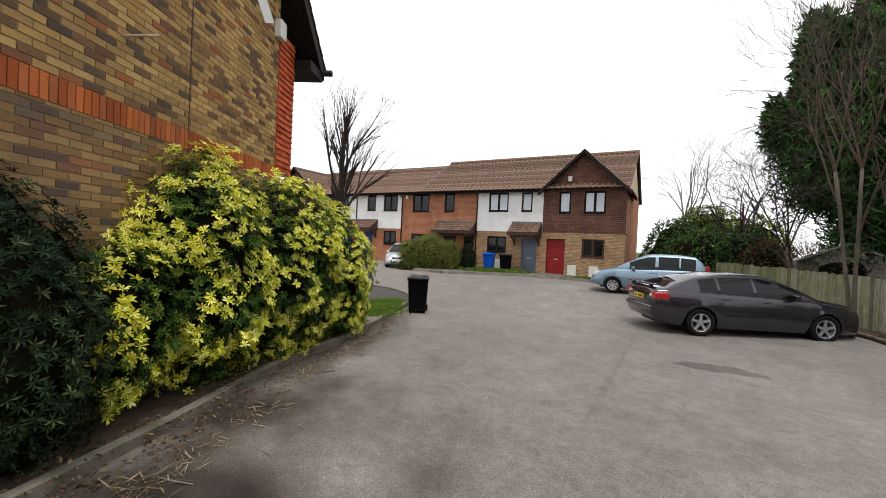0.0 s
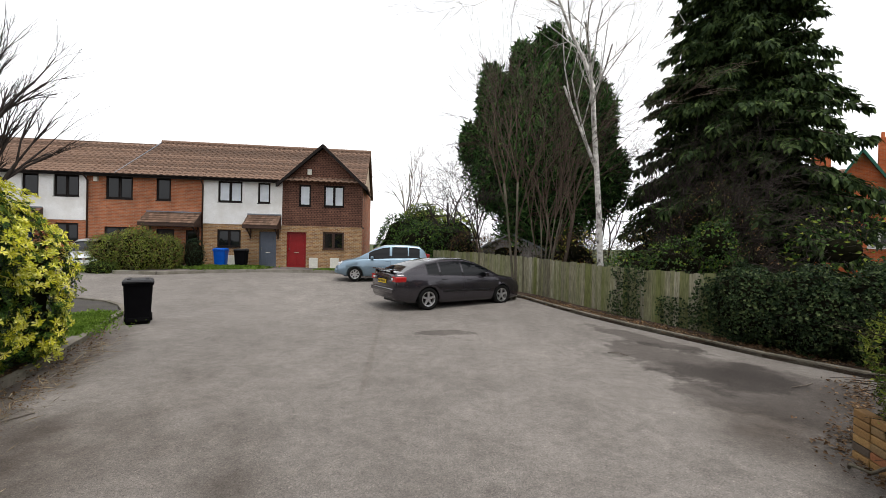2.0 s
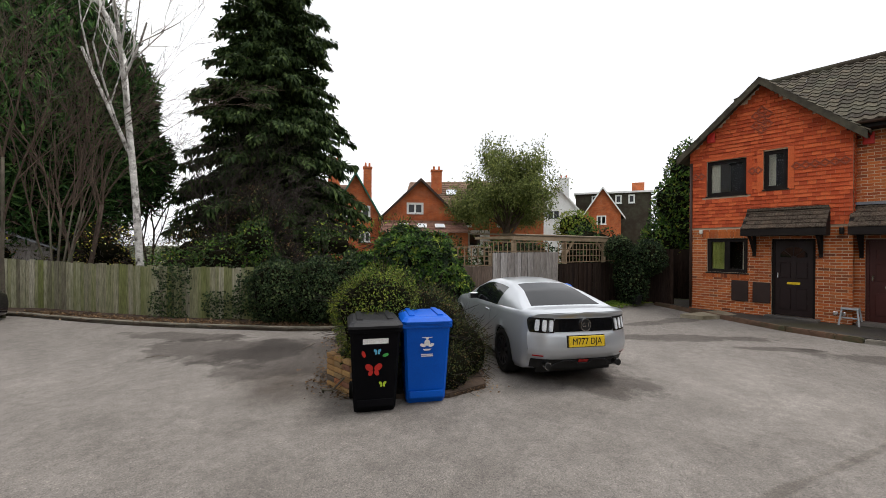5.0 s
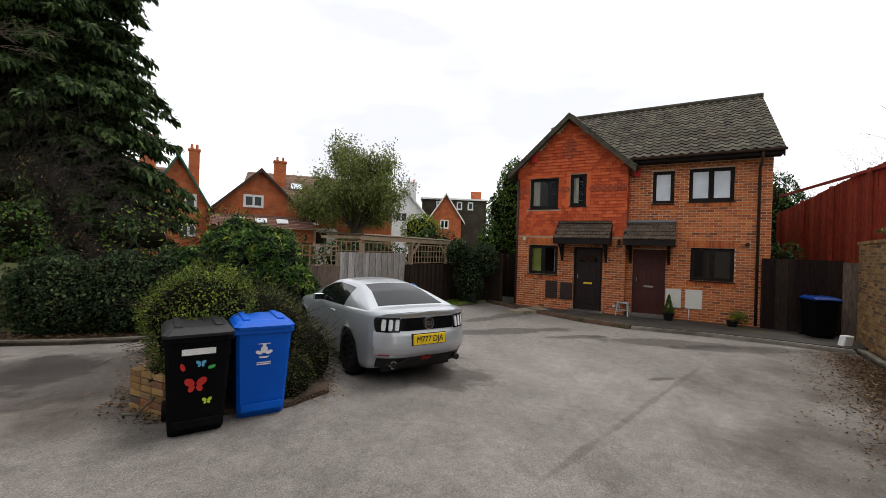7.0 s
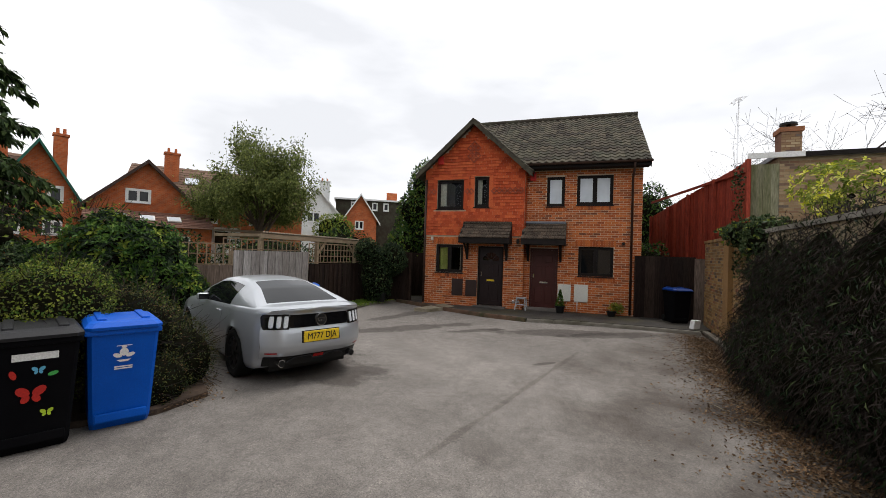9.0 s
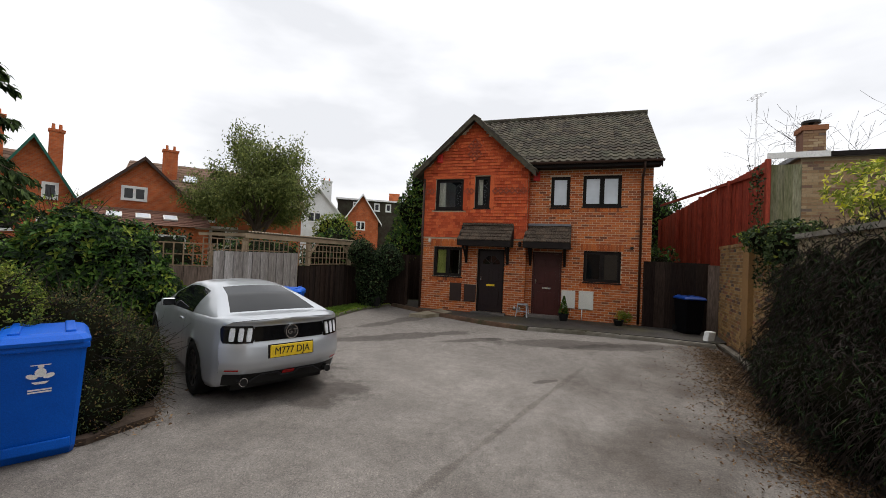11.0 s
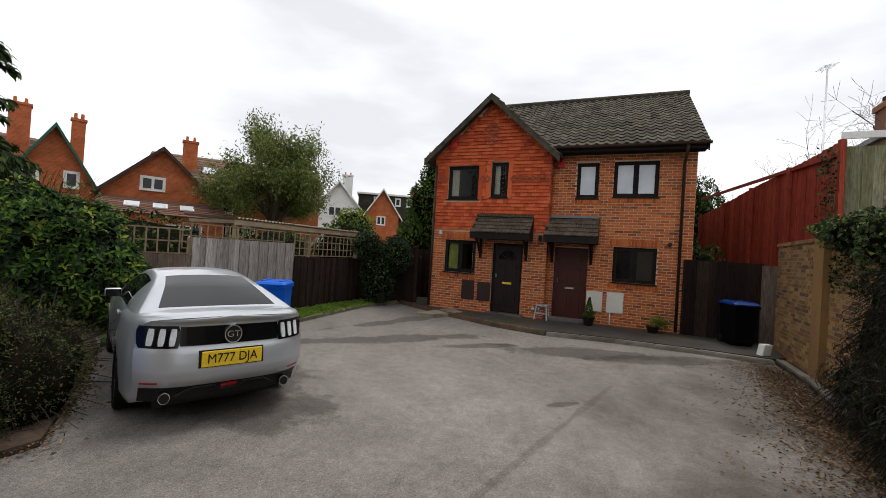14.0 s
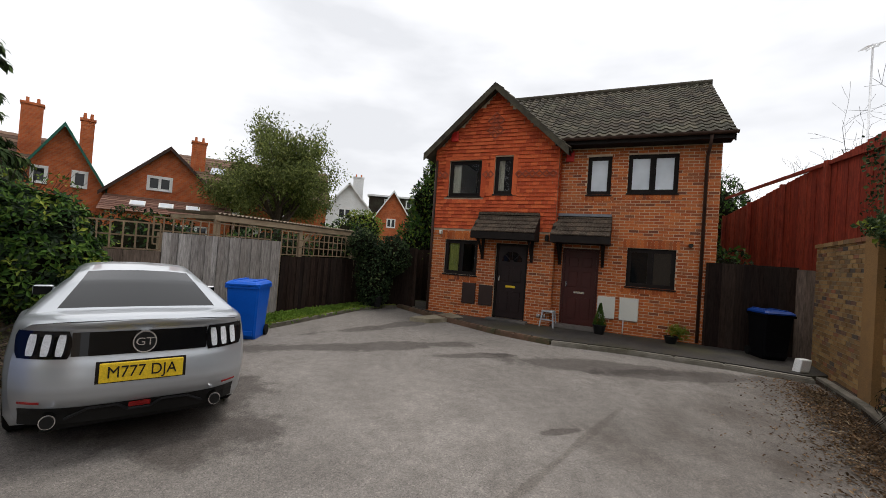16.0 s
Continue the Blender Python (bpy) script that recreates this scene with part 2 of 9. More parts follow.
CONC = grainy("pale_concrete", (0.17, 0.155, 0.13), (0.28, 0.26, 0.22), 3, 0.85, 0.3, 60, stain=(0.09, 0.08, 0.055))
KERB_BRICK = grainy("mossy_brick_kerb", (0.075, 0.045, 0.03), (0.17, 0.10, 0.065), 3, 0.9, 0.4, 60, stain=(0.06, 0.06, 0.03), stainscale=2.0)
BOARD_MOSS = grainy("lichened_barge_board", (0.025, 0.02, 0.015), (0.085, 0.075, 0.05), 4, 0.85, 0.3, 60)
SHEET = grainy("weathered_corrugated_sheet", (0.20, 0.155, 0.105), (0.34, 0.28, 0.2), 3, 0.85, 0.2, 60)
BIN_NAVY = grainy("bin_navy_lid", (0.0, 0.022, 0.13), (0.004, 0.03, 0.17), 2.0, 0.5, 0.08, 120, spec=0.15)
PALE_SLAB = grainy("pale_worn_slabs", (0.20, 0.17, 0.12), (0.34, 0.30, 0.22), 2.5, 0.85, 0.3, 50, stain=(0.12, 0.10, 0.06))
MORTAR = grainy("mortar", (0.48, 0.36, 0.25), (0.62, 0.49, 0.36), 6, 0.95, 0.4, 90)
MORTAR_Y = grainy("mortar_yellow", (0.24, 0.19, 0.115), (0.34, 0.275, 0.18), 6, 0.95, 0.4, 90)
BRICK_R = pieces("orange_red_brick", [(0, (0.29, 0.07, 0.024)), (0.3, (0.44, 0.115, 0.034)), (0.6, (0.54, 0.16, 0.046)), (0.85, (0.38, 0.12, 0.045)), (1, (0.15, 0.05, 0.03))], dirty=0.2, spec=0.12)
BRICK_Y = pieces("yellow_stock_brick", [(0, (0.30, 0.18, 0.065)), (0.3, (0.44, 0.275, 0.095)), (0.55, (0.54, 0.36, 0.14)), (0.75, (0.22, 0.12, 0.055)), (0.9, (0.09, 0.065, 0.045)), (1, (0.36, 0.13, 0.05))], dirty=0.35, spec=0.12)
BRICK_YD = pieces("weathered_stock_brick", [(0, (0.19, 0.105, 0.042)), (0.4, (0.31, 0.18, 0.07)), (0.7, (0.40, 0.25, 0.10)), (0.85, (0.07, 0.06, 0.055)), (1, (0.32, 0.13, 0.06))], dirty=0.45)
BRICK_GAR = pieces("pale_stock_brick", [(0, (0.25, 0.15, 0.08)), (0.35, (0.36, 0.25, 0.14)), (0.7, (0.44, 0.33, 0.2)), (0.9, (0.24, 0.13, 0.08)), (1, (0.15, 0.12, 0.1))], dirty=0.25)
TILE_HUNG = pieces("hanging_tiles_red", [(0, (0.34, 0.055, 0.022)), (0.5, (0.50, 0.09, 0.032)), (1, (0.60, 0.13, 0.045))], rough=0.8, dirty=0.15, spec=0.12)
TILE_HUNG_B = pieces("hanging_tiles_brown", [(0, (0.085, 0.042, 0.032)), (0.5, (0.13, 0.06, 0.045)), (1, (0.175, 0.085, 0.06))], rough=0.8)
TILE_ORANGE = pieces("old_roof_tiles", [(0, (0.12, 0.055, 0.04)), (0.5, (0.17, 0.085, 0.06)), (1, (0.22, 0.12, 0.085))], rough=0.85, dirty=0.4)
ROOF_G = pieces("roof_tiles_grey_brown", [(0, (0.024, 0.018, 0.013)), (0.5, (0.050, 0.039, 0.028)), (1, (0.095, 0.076, 0.052))], rough=0.9, dirty=0.5, dirt=(0.10, 0.11, 0.07))
ROOF_B = pieces("roof_tiles_brown", [(0, (0.09, 0.055, 0.038)), (0.5, (0.145, 0.088, 0.06)), (1, (0.20, 0.125, 0.088))], rough=0.9, dirty=0.3)
ROOF_MOSS = pieces("mossy_canopy_tiles", [(0, (0.03, 0.02, 0.016)), (0.6, (0.055, 0.038, 0.03)), (1, (0.09, 0.062, 0.046))], rough=0.95, dirty=0.7, dirt=(0.24, 0.21, 0.16), dscale=26)
RENDER_W = grainy("white_render", (0.70, 0.70, 0.69), (0.80, 0.80, 0.79), 1.5, 0.85, 0.15, 90, stain=(0.62, 0.61, 0.58))
WOOD_BLK = grainy("black_stained_timber", (0.008, 0.006, 0.006), (0.018, 0.014, 0.012), 5, 0.7, 0.2, 80, per=0.2, spec=0.15)
WOOD_BRN = grainy("dark_brown_timber", (0.035, 0.018, 0.012), (0.06, 0.032, 0.022), 5, 0.6, 0.2, 80)
DOOR_BLK = grainy("dark_brown_door_paint", (0.012, 0.006, 0.006), (0.018, 0.009, 0.009), 2, 0.45, 0.05, 80, spec=0.25)
DOOR_MAR = grainy("maroon_door_paint", (0.045, 0.010, 0.008), (0.065, 0.015, 0.012), 2, 0.45, 0.08, 80)
DOOR_RED = grainy("red_door_paint", (0.20, 0.008, 0.010), (0.26, 0.012, 0.014), 2, 0.4, 0.05, 80)
DOOR_GREY = grainy("blue_grey_door_paint", (0.10, 0.12, 0.16), (0.13, 0.15, 0.19), 2, 0.45, 0.05, 80)
DOOR_BLUE = grainy("blue_door_paint", (0.015, 0.04, 0.17), (0.02, 0.05, 0.21), 2, 0.45, 0.05, 80)
DOOR_NAVY = grainy("navy_door_paint", (0.01, 0.014, 0.05), (0.014, 0.02, 0.06), 2, 0.4, 0.05, 80)
WHITE_P = grainy("white_paint", (0.70, 0.70, 0.68), (0.8, 0.8, 0.78), 2, 0.5, 0.05, 60)
CREAM_P = grainy("cream_plastic", (0.60, 0.59, 0.53), (0.68, 0.67, 0.60), 2, 0.5, 0.05, 60)
BROWN_P = grainy("brown_plastic", (0.022, 0.012, 0.010), (0.034, 0.018, 0.014), 2, 0.5, 0.05, 60)
RED_P = grainy("red_plastic", (0.45, 0.02, 0.015), (0.52, 0.03, 0.02), 2, 0.45, 0.05, 60)
BLACK_P = grainy("black_plastic", (0.006, 0.006, 0.006), (0.012, 0.012, 0.012), 3, 0.5, 0.1, 90, spec=0.25)
BIN_BLK = grainy("bin_black_plastic", (0.003, 0.003, 0.004), (0.006, 0.006, 0.007), 2.0, 0.75, 0.08, 120, spec=0.04)
BIN_LID = grainy("bin_grey_lid", (0.012, 0.012, 0.014), (0.024, 0.024, 0.026), 2.0, 0.45, 0.15, 90, spec=0.2)
BIN_BLU = grainy("bin_blue_plastic", (0.0, 0.075, 0.44), (0.002, 0.10, 0.54), 2.0, 0.42, 0.08, 120, spec=0.18)
LEAD = grainy("lead_flashing", (0.13, 0.14, 0.16), (0.2, 0.21, 0.24), 3, 0.5, 0.2, 40)
FELT = grainy("flat_roof_felt", (0.16, 0.17, 0.18), (0.28, 0.29, 0.31), 2, 0.8, 0.2, 60)
GLASS_D = glassy("dark_window_glass", (0.006, 0.007, 0.008))


def clear_glass():
    """Thin window glass: the room shows through it, with a sheen."""
    m, b, L = mat_new("clear_window_glass", 0.02)
    t, g, f, x = nd(m, "ShaderNodeBsdfTransparent"), nd(m, "ShaderNodeBsdfGlossy", Roughness=0.02), nd(m, "ShaderNodeFresnel", IOR=1.22), nd(m, "ShaderNodeMixShader")
    t.inputs[0].default_value = (0.85, 0.87, 0.86, 1)
    L.new(f.outputs[0], x.inputs[0])
    L.new(t.outputs[0], x.inputs[1])
    L.new(g.outputs[0], x.inputs[2])
    L.new(x.outputs[0], m.node_tree.nodes["Material Output"].inputs[0])
    return m


GLASS_T = clear_glass()
BLACK_G = glassy("gloss_black_plastic", (0.006, 0.006, 0.007), 0.12, 0.4)
GLASS_CAR = glassy("car_glass", (0.006, 0.007, 0.008), 0.04, 0.25)
CURTAIN = grainy("net_curtain", (0.60, 0.65, 0.70), (0.66, 0.70, 0.75), 2, 0.35, 0.0, 0.6)
CURTAIN_Y = grainy("yellow_green_blind", (0.34, 0.36, 0.08), (0.44, 0.44, 0.12), 3, 0.7, 0.0, 1)
CURTAIN_C = grainy("cream_curtain", (0.66, 0.60, 0.50), (0.78, 0.72, 0.62), 6, 0.8, 0.0, 30)
# near-black room surfaces: the indoor shade is in the colour itself
INSIDE = grainy("room_shade", (0.01, 0.009, 0.008), (0.025, 0.022, 0.02), 1.5, 0.9, 0.0, 30)
FENCE_G = pieces("green_weathered_boards", [(0, (0.13, 0.125, 0.075)), (0.3, (0.24, 0.225, 0.155)), (0.55, (0.13, 0.14, 0.05)), (0.8, (0.30, 0.28, 0.21)), (1, (0.08, 0.07, 0.045))], rough=0.9, dirty=0.8, dirt=(0.105, 0.125, 0.03), dscale=1.6, streak=0.12, fine=34)
FENCE_P = pieces("grey_silvered_boards", [(0, (0.20, 0.18, 0.165)), (0.5, (0.27, 0.25, 0.235)), (1, (0.33, 0.31, 0.295))], rough=0.9, dirty=0.4, dirt=(0.14, 0.12, 0.10), dscale=1.6, streak=0.12, fine=34)
FENCE_D = pieces("dark_brown_boards", [(0, (0.013, 0.008, 0.007)), (0.5, (0.021, 0.013, 0.010)), (1, (0.034, 0.022, 0.017))], rough=0.9, dirty=0.3, dscale=1.6, streak=0.12, fine=34)
FENCE_B = pieces("brown_boards", [(0, (0.09, 0.062, 0.045)), (0.5, (0.12, 0.085, 0.065)), (1, (0.15, 0.11, 0.085))], rough=0.9, dscale=1.6, streak=0.12, fine=34)
FENCE_R = pieces("red_stained_boards", [(0, (0.21, 0.030, 0.016)), (0.5, (0.26, 0.038, 0.02)), (1, (0.31, 0.052, 0.026))], rough=0.8, dirty=0.35, dirt=(0.10, 0.025, 0.018), dscale=1.6, streak=0.12, fine=34)
TIMBER = grainy("sawn_timber", (0.27, 0.2, 0.13), (0.38, 0.3, 0.2), 4, 0.85, 0.2, 60, per=0.15)
TRELLIS = grainy("trellis_timber", (0.17, 0.115, 0.07), (0.27, 0.19, 0.12), 4, 0.85, 0.2, 60, per=0.2)
BARK_BIRCH = grainy("birch_bark", (0.42, 0.40, 0.37), (0.74, 0.72, 0.68), 5.0, 0.8, 0.4, 40, stain=(0.07, 0.06, 0.05), stainscale=6.0)
BARK_GREY = grainy("grey_bark", (0.07, 0.058, 0.045), (0.14, 0.12, 0.09), 6, 0.9, 0.6, 40, stain=(0.07, 0.085, 0.045), stainscale=2)
BARK_BRN = grainy("brown_bark", (0.06, 0.042, 0.032), (0.105, 0.075, 0.058), 6, 0.9, 0.6, 40)
TWIG = grainy("dark_twigs", (0.016, 0.012, 0.010), (0.042, 0.031, 0.025), 6, 0.9, 0.3, 40, per=0.3)
TWIG_B = grainy("brown_twigs", (0.06, 0.042, 0.03), (0.10, 0.072, 0.052), 6, 0.9, 0.3, 40, per=0.3)
TWIG_L = grainy("pale_twigs", (0.12, 0.10, 0.085), (0.2, 0.17, 0.14), 6, 0.9, 0.3, 40, per=0.3)
LEAF_YEL = leafy("yellow_leaves", [(0, (0.38, 0.42, 0.03)), (0.35, (0.68, 0.66, 0.05)), (0.8, (0.86, 0.83, 0.20)), (1, (0.92, 0.90, 0.42))], 0.25)
LEAF_GRN = leafy("mid_green_leaves", [(0, (0.025, 0.065, 0.014)), (0.6, (0.06, 0.125, 0.022)), (1, (0.12, 0.19, 0.035))], 0.2)
LEAF_DRK = leafy("dark_green_leaves", [(0, (0.006, 0.013, 0.006)), (0.6, (0.014, 0.028, 0.012)), (1, (0.034, 0.054, 0.022))], 0.12)
LEAF_IVY = leafy("ivy_leaves", [(0, (0.014, 0.028, 0.011)), (0.6, (0.04, 0.068, 0.026)), (1, (0.11, 0.14, 0.06))], 0.15)
LEAF_LIM = leafy("lime_leaves", [(0, (0.10, 0.14, 0.02)), (0.6, (0.19, 0.24, 0.035)), (1, (0.30, 0.34, 0.06))], 0.3)
LEAF_OLV = leafy("olive_leaves", [(0, (0.045, 0.055, 0.016)), (0.6, (0.09, 0.10, 0.03)), (1, (0.15, 0.15, 0.05))], 0.25)
LEAF_RST = leafy("russet_leaves", [(0, (0.10, 0.055, 0.025)), (0.6, (0.17, 0.10, 0.045)), (1, (0.24, 0.16, 0.08))], 0.25)
NEEDLE = leafy("spruce_needles", [(0, (0.007, 0.013, 0.006)), (0.6, (0.018, 0.032, 0.012)), (1, (0.05, 0.075, 0.024))], 0.1, 0.8)
NEEDLE_S = leafy("spruce_sprays", [(0, (0.014, 0.026, 0.010)), (0.6, (0.034, 0.058, 0.020)), (1, (0.085, 0.125, 0.04))], 0.15, 0.8)
NEEDLE_B = leafy("cypress_foliage", [(0, (0.018, 0.05, 0.018)), (0.6, (0.055, 0.12, 0.035)), (1, (0.11, 0.20, 0.06))], 0.15, 0.8)
LITTER = leafy("dead_leaves", [(0, (0.06, 0.035, 0.02)), (0.6, (0.14, 0.085, 0.05)), (1, (0.26, 0.18, 0.11))], 0.1, 0.8)
GRASS = leafy("grass_blades", [(0, (0.07, 0.12, 0.018)), (0.6, (0.13, 0.22, 0.03)), (1, (0.2, 0.29, 0.06))], 0.3)
LEAF_WIL = leafy("willow_leaves", [(0, (0.07, 0.09, 0.03)), (0.6, (0.15, 0.18, 0.055)), (1, (0.28, 0.31, 0.10))], 0.35)


def car_paint(name, col, rough=0.32, metal=0.75):
    m, b, L = mat_new(name, rough, metal, 0.5)
    b.inputs["Base Color"].default_value = (*col, 1)
    b.inputs["Coat Weight"].default_value = 0.8
    b.inputs["Coat Roughness"].default_value = 0.06
    geo = nd(m, "ShaderNodeNewGeometry")
    n = nd(m, "ShaderNodeTexNoise", Scale=3.0, Detail=6.0)
    L.new(geo.outputs["Position"], n.inputs["Vector"])
    r = ramp(m, [(0.3, (rough * 0.85,) * 3), (0.7, (rough * 1.3,) * 3)])
    L.new(n.outputs[0], r.inputs[0])
    L.new(r.outputs[0], b.inputs["Roughness"])
    return m


PAINT_SIL = car_paint("silver_paint", (0.45, 0.475, 0.505), 0.34, 0.6)
PAINT_GRY = car_paint("graphite_paint", (0.035, 0.031, 0.038), 0.2, 0.6)
PAINT_BLU = car_paint("pale_blue_paint", (0.19, 0.27, 0.34))
PAINT_WHT = car_paint("silver_white_paint", (0.55, 0.57, 0.58))
TYRE = grainy("tyre_rubber", (0.007, 0.007, 0.007), (0.013, 0.013, 0.012), 8, 0.9, 0.3, 100, spec=0.1)
ALLOY = grainy("alloy_wheel", (0.45, 0.45, 0.46), (0.6, 0.6, 0.61), 4, 0.35, 0.0, 60, metal=0.8)
ALLOY_BLK = grainy("black_alloy_wheel", (0.01, 0.01, 0.011), (0.02, 0.02, 0.022), 4, 0.35, 0.0, 60, metal=0.3)
CHROME = grainy("chrome", (0.7, 0.7, 0.7), (0.85, 0.85, 0.85), 4, 0.15, 0.0, 60, metal=1.0)
LAMP_W = grainy("clear_lamp_lens", (0.6, 0.62, 0.64), (0.75, 0.77, 0.8), 12, 0.15, 0.0, 60, spec=0.8)
LAMP_R = grainy("red_lamp_lens", (0.35, 0.01, 0.01), (0.45, 0.02, 0.02), 12, 0.15, 0.0, 60, spec=0.8)
PLATE_Y = grainy("yellow_plate", (0.72, 0.48, 0.02), (0.78, 0.54, 0.03), 4, 0.4, 0.0, 60)
PLATE_W = grainy("white_plate", (0.7, 0.7, 0.68), (0.78, 0.78, 0.76), 4, 0.4, 0.0, 60)
DARK_GREEN = grainy("green_verge_paint", (0.01, 0.09, 0.06), (0.015, 0.12, 0.08), 2, 0.5, 0.05, 60)
YEL_P = grainy("yellow_green_sticker", (0.45, 0.6, 0.03), (0.5, 0.66, 0.05), 4, 0.5, 0.0, 60)
GRN_P = grainy("green_sticker", (0.06, 0.4, 0.08), (0.08, 0.45, 0.1), 4, 0.5, 0.0, 60)
BLU_P = grainy("light_blue_sticker", (0.1, 0.4, 0.6), (0.14, 0.45, 0.66), 4, 0.5, 0.0, 60)


def tex_brick(name, c1, c2, mortar, bw=0.225, bh=0.075, js=0.008):
    m, b, L = mat_new(name, 0.9, 0, 0.2)
    co = nd(m, "ShaderNodeTexCoord")
    sep, cmb = nd(m, "ShaderNodeSeparateXYZ"), nd(m, "ShaderNodeCombineXYZ")
    ad = nd(m, "ShaderNodeMath")
    L.new(co.outputs["Object"], sep.inputs[0])
    L.new(sep.outputs[0], ad.inputs[0])
    L.new(sep.outputs[1], ad.inputs[1])
    L.new(ad.outputs[0], cmb.inputs[0])
    L.new(sep.outputs[2], cmb.inputs[1])
    t = nd(m, "ShaderNodeTexBrick", Scale=1.0)
    for k_, v_ in (("Color1", (*c1, 1)), ("Color2", (*c2, 1)), ("Mortar", (*mortar, 1)), ("Mortar Size", js), ("Brick Width", bw), ("Row Height", bh)):
        t.inputs[k_].default_value = v_
    L.new(cmb.outputs[0], t.inputs["Vector"])
    n = nd(m, "ShaderNodeTexNoise", Scale=1.6, Detail=6.0)
    L.new(co.outputs["Object"], n.inputs["Vector"])
    g = ramp(m, [(0.3, (0.75, 0.75, 0.75)), (0.7, (1.2, 1.2, 1.2))])
    L.new(n.outputs[0], g.inputs[0])
    c = mixrgb(m, "MULTIPLY", 1.0, t.outputs[0], g.outputs[0])
    L.new(c.outputs[0], b.inputs["Base Color"])
    bp = nd(m, "ShaderNodeBump", Strength=0.5, Distance=0.01)
    L.new(t.outputs["Fac"], bp.inputs["Height"])
    bp.invert = True
    L.new(bp.outputs[0], b.inputs["Normal"])
    return m


BT_OR = tex_brick("far_orange_brick", (0.50, 0.125, 0.038), (0.38, 0.085, 0.028), (0.38, 0.19, 0.11))
BT_RED = tex_brick("terrace_red_brick", (0.40, 0.13, 0.055), (0.27, 0.085, 0.04), (0.32, 0.24, 0.17))
BT_YEL = tex_brick("terrace_yellow_brick", (0.36, 0.21, 0.09), (0.20, 0.10, 0.05), (0.38, 0.32, 0.23))
HUNG_B = tex_brick("far_hung_tiles", (0.17, 0.085, 0.058), (0.125, 0.062, 0.044), (0.03, 0.015, 0.012), 0.165, 0.10, 0.010)
for dark in (FENCE_D, ROOF_MOSS):
    dark.node_tree.nodes["Principled BSDF"].inputs["Specular IOR Level"].default_value = 0.05

# ---- building blocks ----
PI = math.pi


def rise(x, y):
    """Height of the ground: the yard is level and climbs slightly towards the terrace."""
    s = min(1.0, max(0.0, (y - 10.0) / 9.0))
    a = min(1.0, max(0.0, (-x - 12.0) / 14.0)) * min(1.0, max(0.0, (y - 5) / 8.0))
    return 0.30 * s * s * (3 - 2 * s) + 0.22 * a


def turned(x, y):
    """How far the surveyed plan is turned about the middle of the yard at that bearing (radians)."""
    return -radians(0.055 * (min(150.0, max(-60.0, math.degrees(math.atan2(y + 0.8, x)))) - 60.0))


def settle(x, y, pivot=None):
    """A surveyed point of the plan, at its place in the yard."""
    a = turned(*(pivot or (x, y)))
    c, s = math.cos(a), math.sin(a)
    return (c * x - s * (y + 0.8), s * x + c * (y + 0.8) - 0.8)


def settled(m, pivot=None):
    """The pose m of a whole thing, moved and turned with the plan."""
    x, y = settle(m.translation.x, m.translation.y, pivot)
    r = Matrix.Rotation(turned(*(pivot or m.translation[:2])), 4, "Z") @ m
    r.translation = (x, y, m.translation.z)
    return r


def mesh_of(verts, faces, mats, idx=None, smooth=False):
    me = bpy.data.meshes.new("m")
    me.from_pydata([tuple(v) for v in verts], [], faces)
    for m in (mats if isinstance(mats, (list, tuple)) else [mats]):
        me.materials.append(m)
    if idx is not None:
        me.polygons.foreach_set("material_index", idx)
    if smooth:
        me.polygons.foreach_set("use_smooth", [True] * len(me.polygons))
    me.update()
    return me


def obj(name, me, parent=None, label="", kind="", m=None):
    ob = new(name, me)
    me.name = name
    if parent is not None:
        ob.parent = parent
    if m is not None:
        ob.matrix_basis = m
    return tagged(ob, label=label, kind=kind)


def part(name, bm, material, parent, label="", smooth=False, m=None, kind=""):
    me = bpy.data.meshes.new(name)
    bm.to_mesh(me)
    bm.free()
    me.materials.append(material)
    if smooth:
        me.polygons.foreach_set("use_smooth", [True] * len(me.polygons))
    return obj(name, me, parent, label, kind, m)


def thing(name, label, category, m=None, group="", kind=""):
    e = new(name)
    e.empty_display_size = 0.2
    if m is not None:
        e.matrix_basis = m
    return tagged(e, label, category, group, kind)


QUADS = np.array([(0, 3, 2, 1), (4, 5, 6, 7), (0, 1, 5, 4), (1, 2, 6, 5), (2, 3, 7, 6), (3, 0, 4, 7)])


def boxes_mesh(bx, mats, idx=None):
    """Many boxes (x0, x1, y0, y1, z0, z1) as one mesh."""
    b = np.array(bx, float).reshape(-1, 6)
    n = len(b)
    v = np.empty((n, 8, 3))
    for i, (a, c, e) in enumerate(((0, 2, 4), (1, 2, 4), (1, 3, 4), (0, 3, 4), (0, 2, 5), (1, 2, 5), (1, 3, 5), (0, 3, 5))):
        v[:, i, 0], v[:, i, 1], v[:, i, 2] = b[:, a], b[:, c], b[:, e]
    f = (QUADS[None] + (np.arange(n) * 8)[:, None, None]).reshape(-1, 4)
    return mesh_of(v.reshape(-1, 3), f.tolist(), mats, None if idx is None else np.repeat(idx, 6).tolist())


def bbox(x0, x1, y0, y1, z0, z1, bevel=0.0, seg=2):
    """A box as a bmesh, with its edges rounded."""
    bm = bmesh.new()
    bmesh.ops.create_cube(bm, size=1)
    for v in bm.verts:
        v.co = Vector(((x0 + x1) / 2 + v.co.x * (x1 - x0), (y0 + y1) / 2 + v.co.y * (y1 - y0), (z0 + z1) / 2 + v.co.z * (z1 - z0)))
    if bevel:
        bmesh.ops.bevel(bm, geom=bm.edges[:], offset=bevel, segments=seg, affect="EDGES", profile=0.6)
    return bm


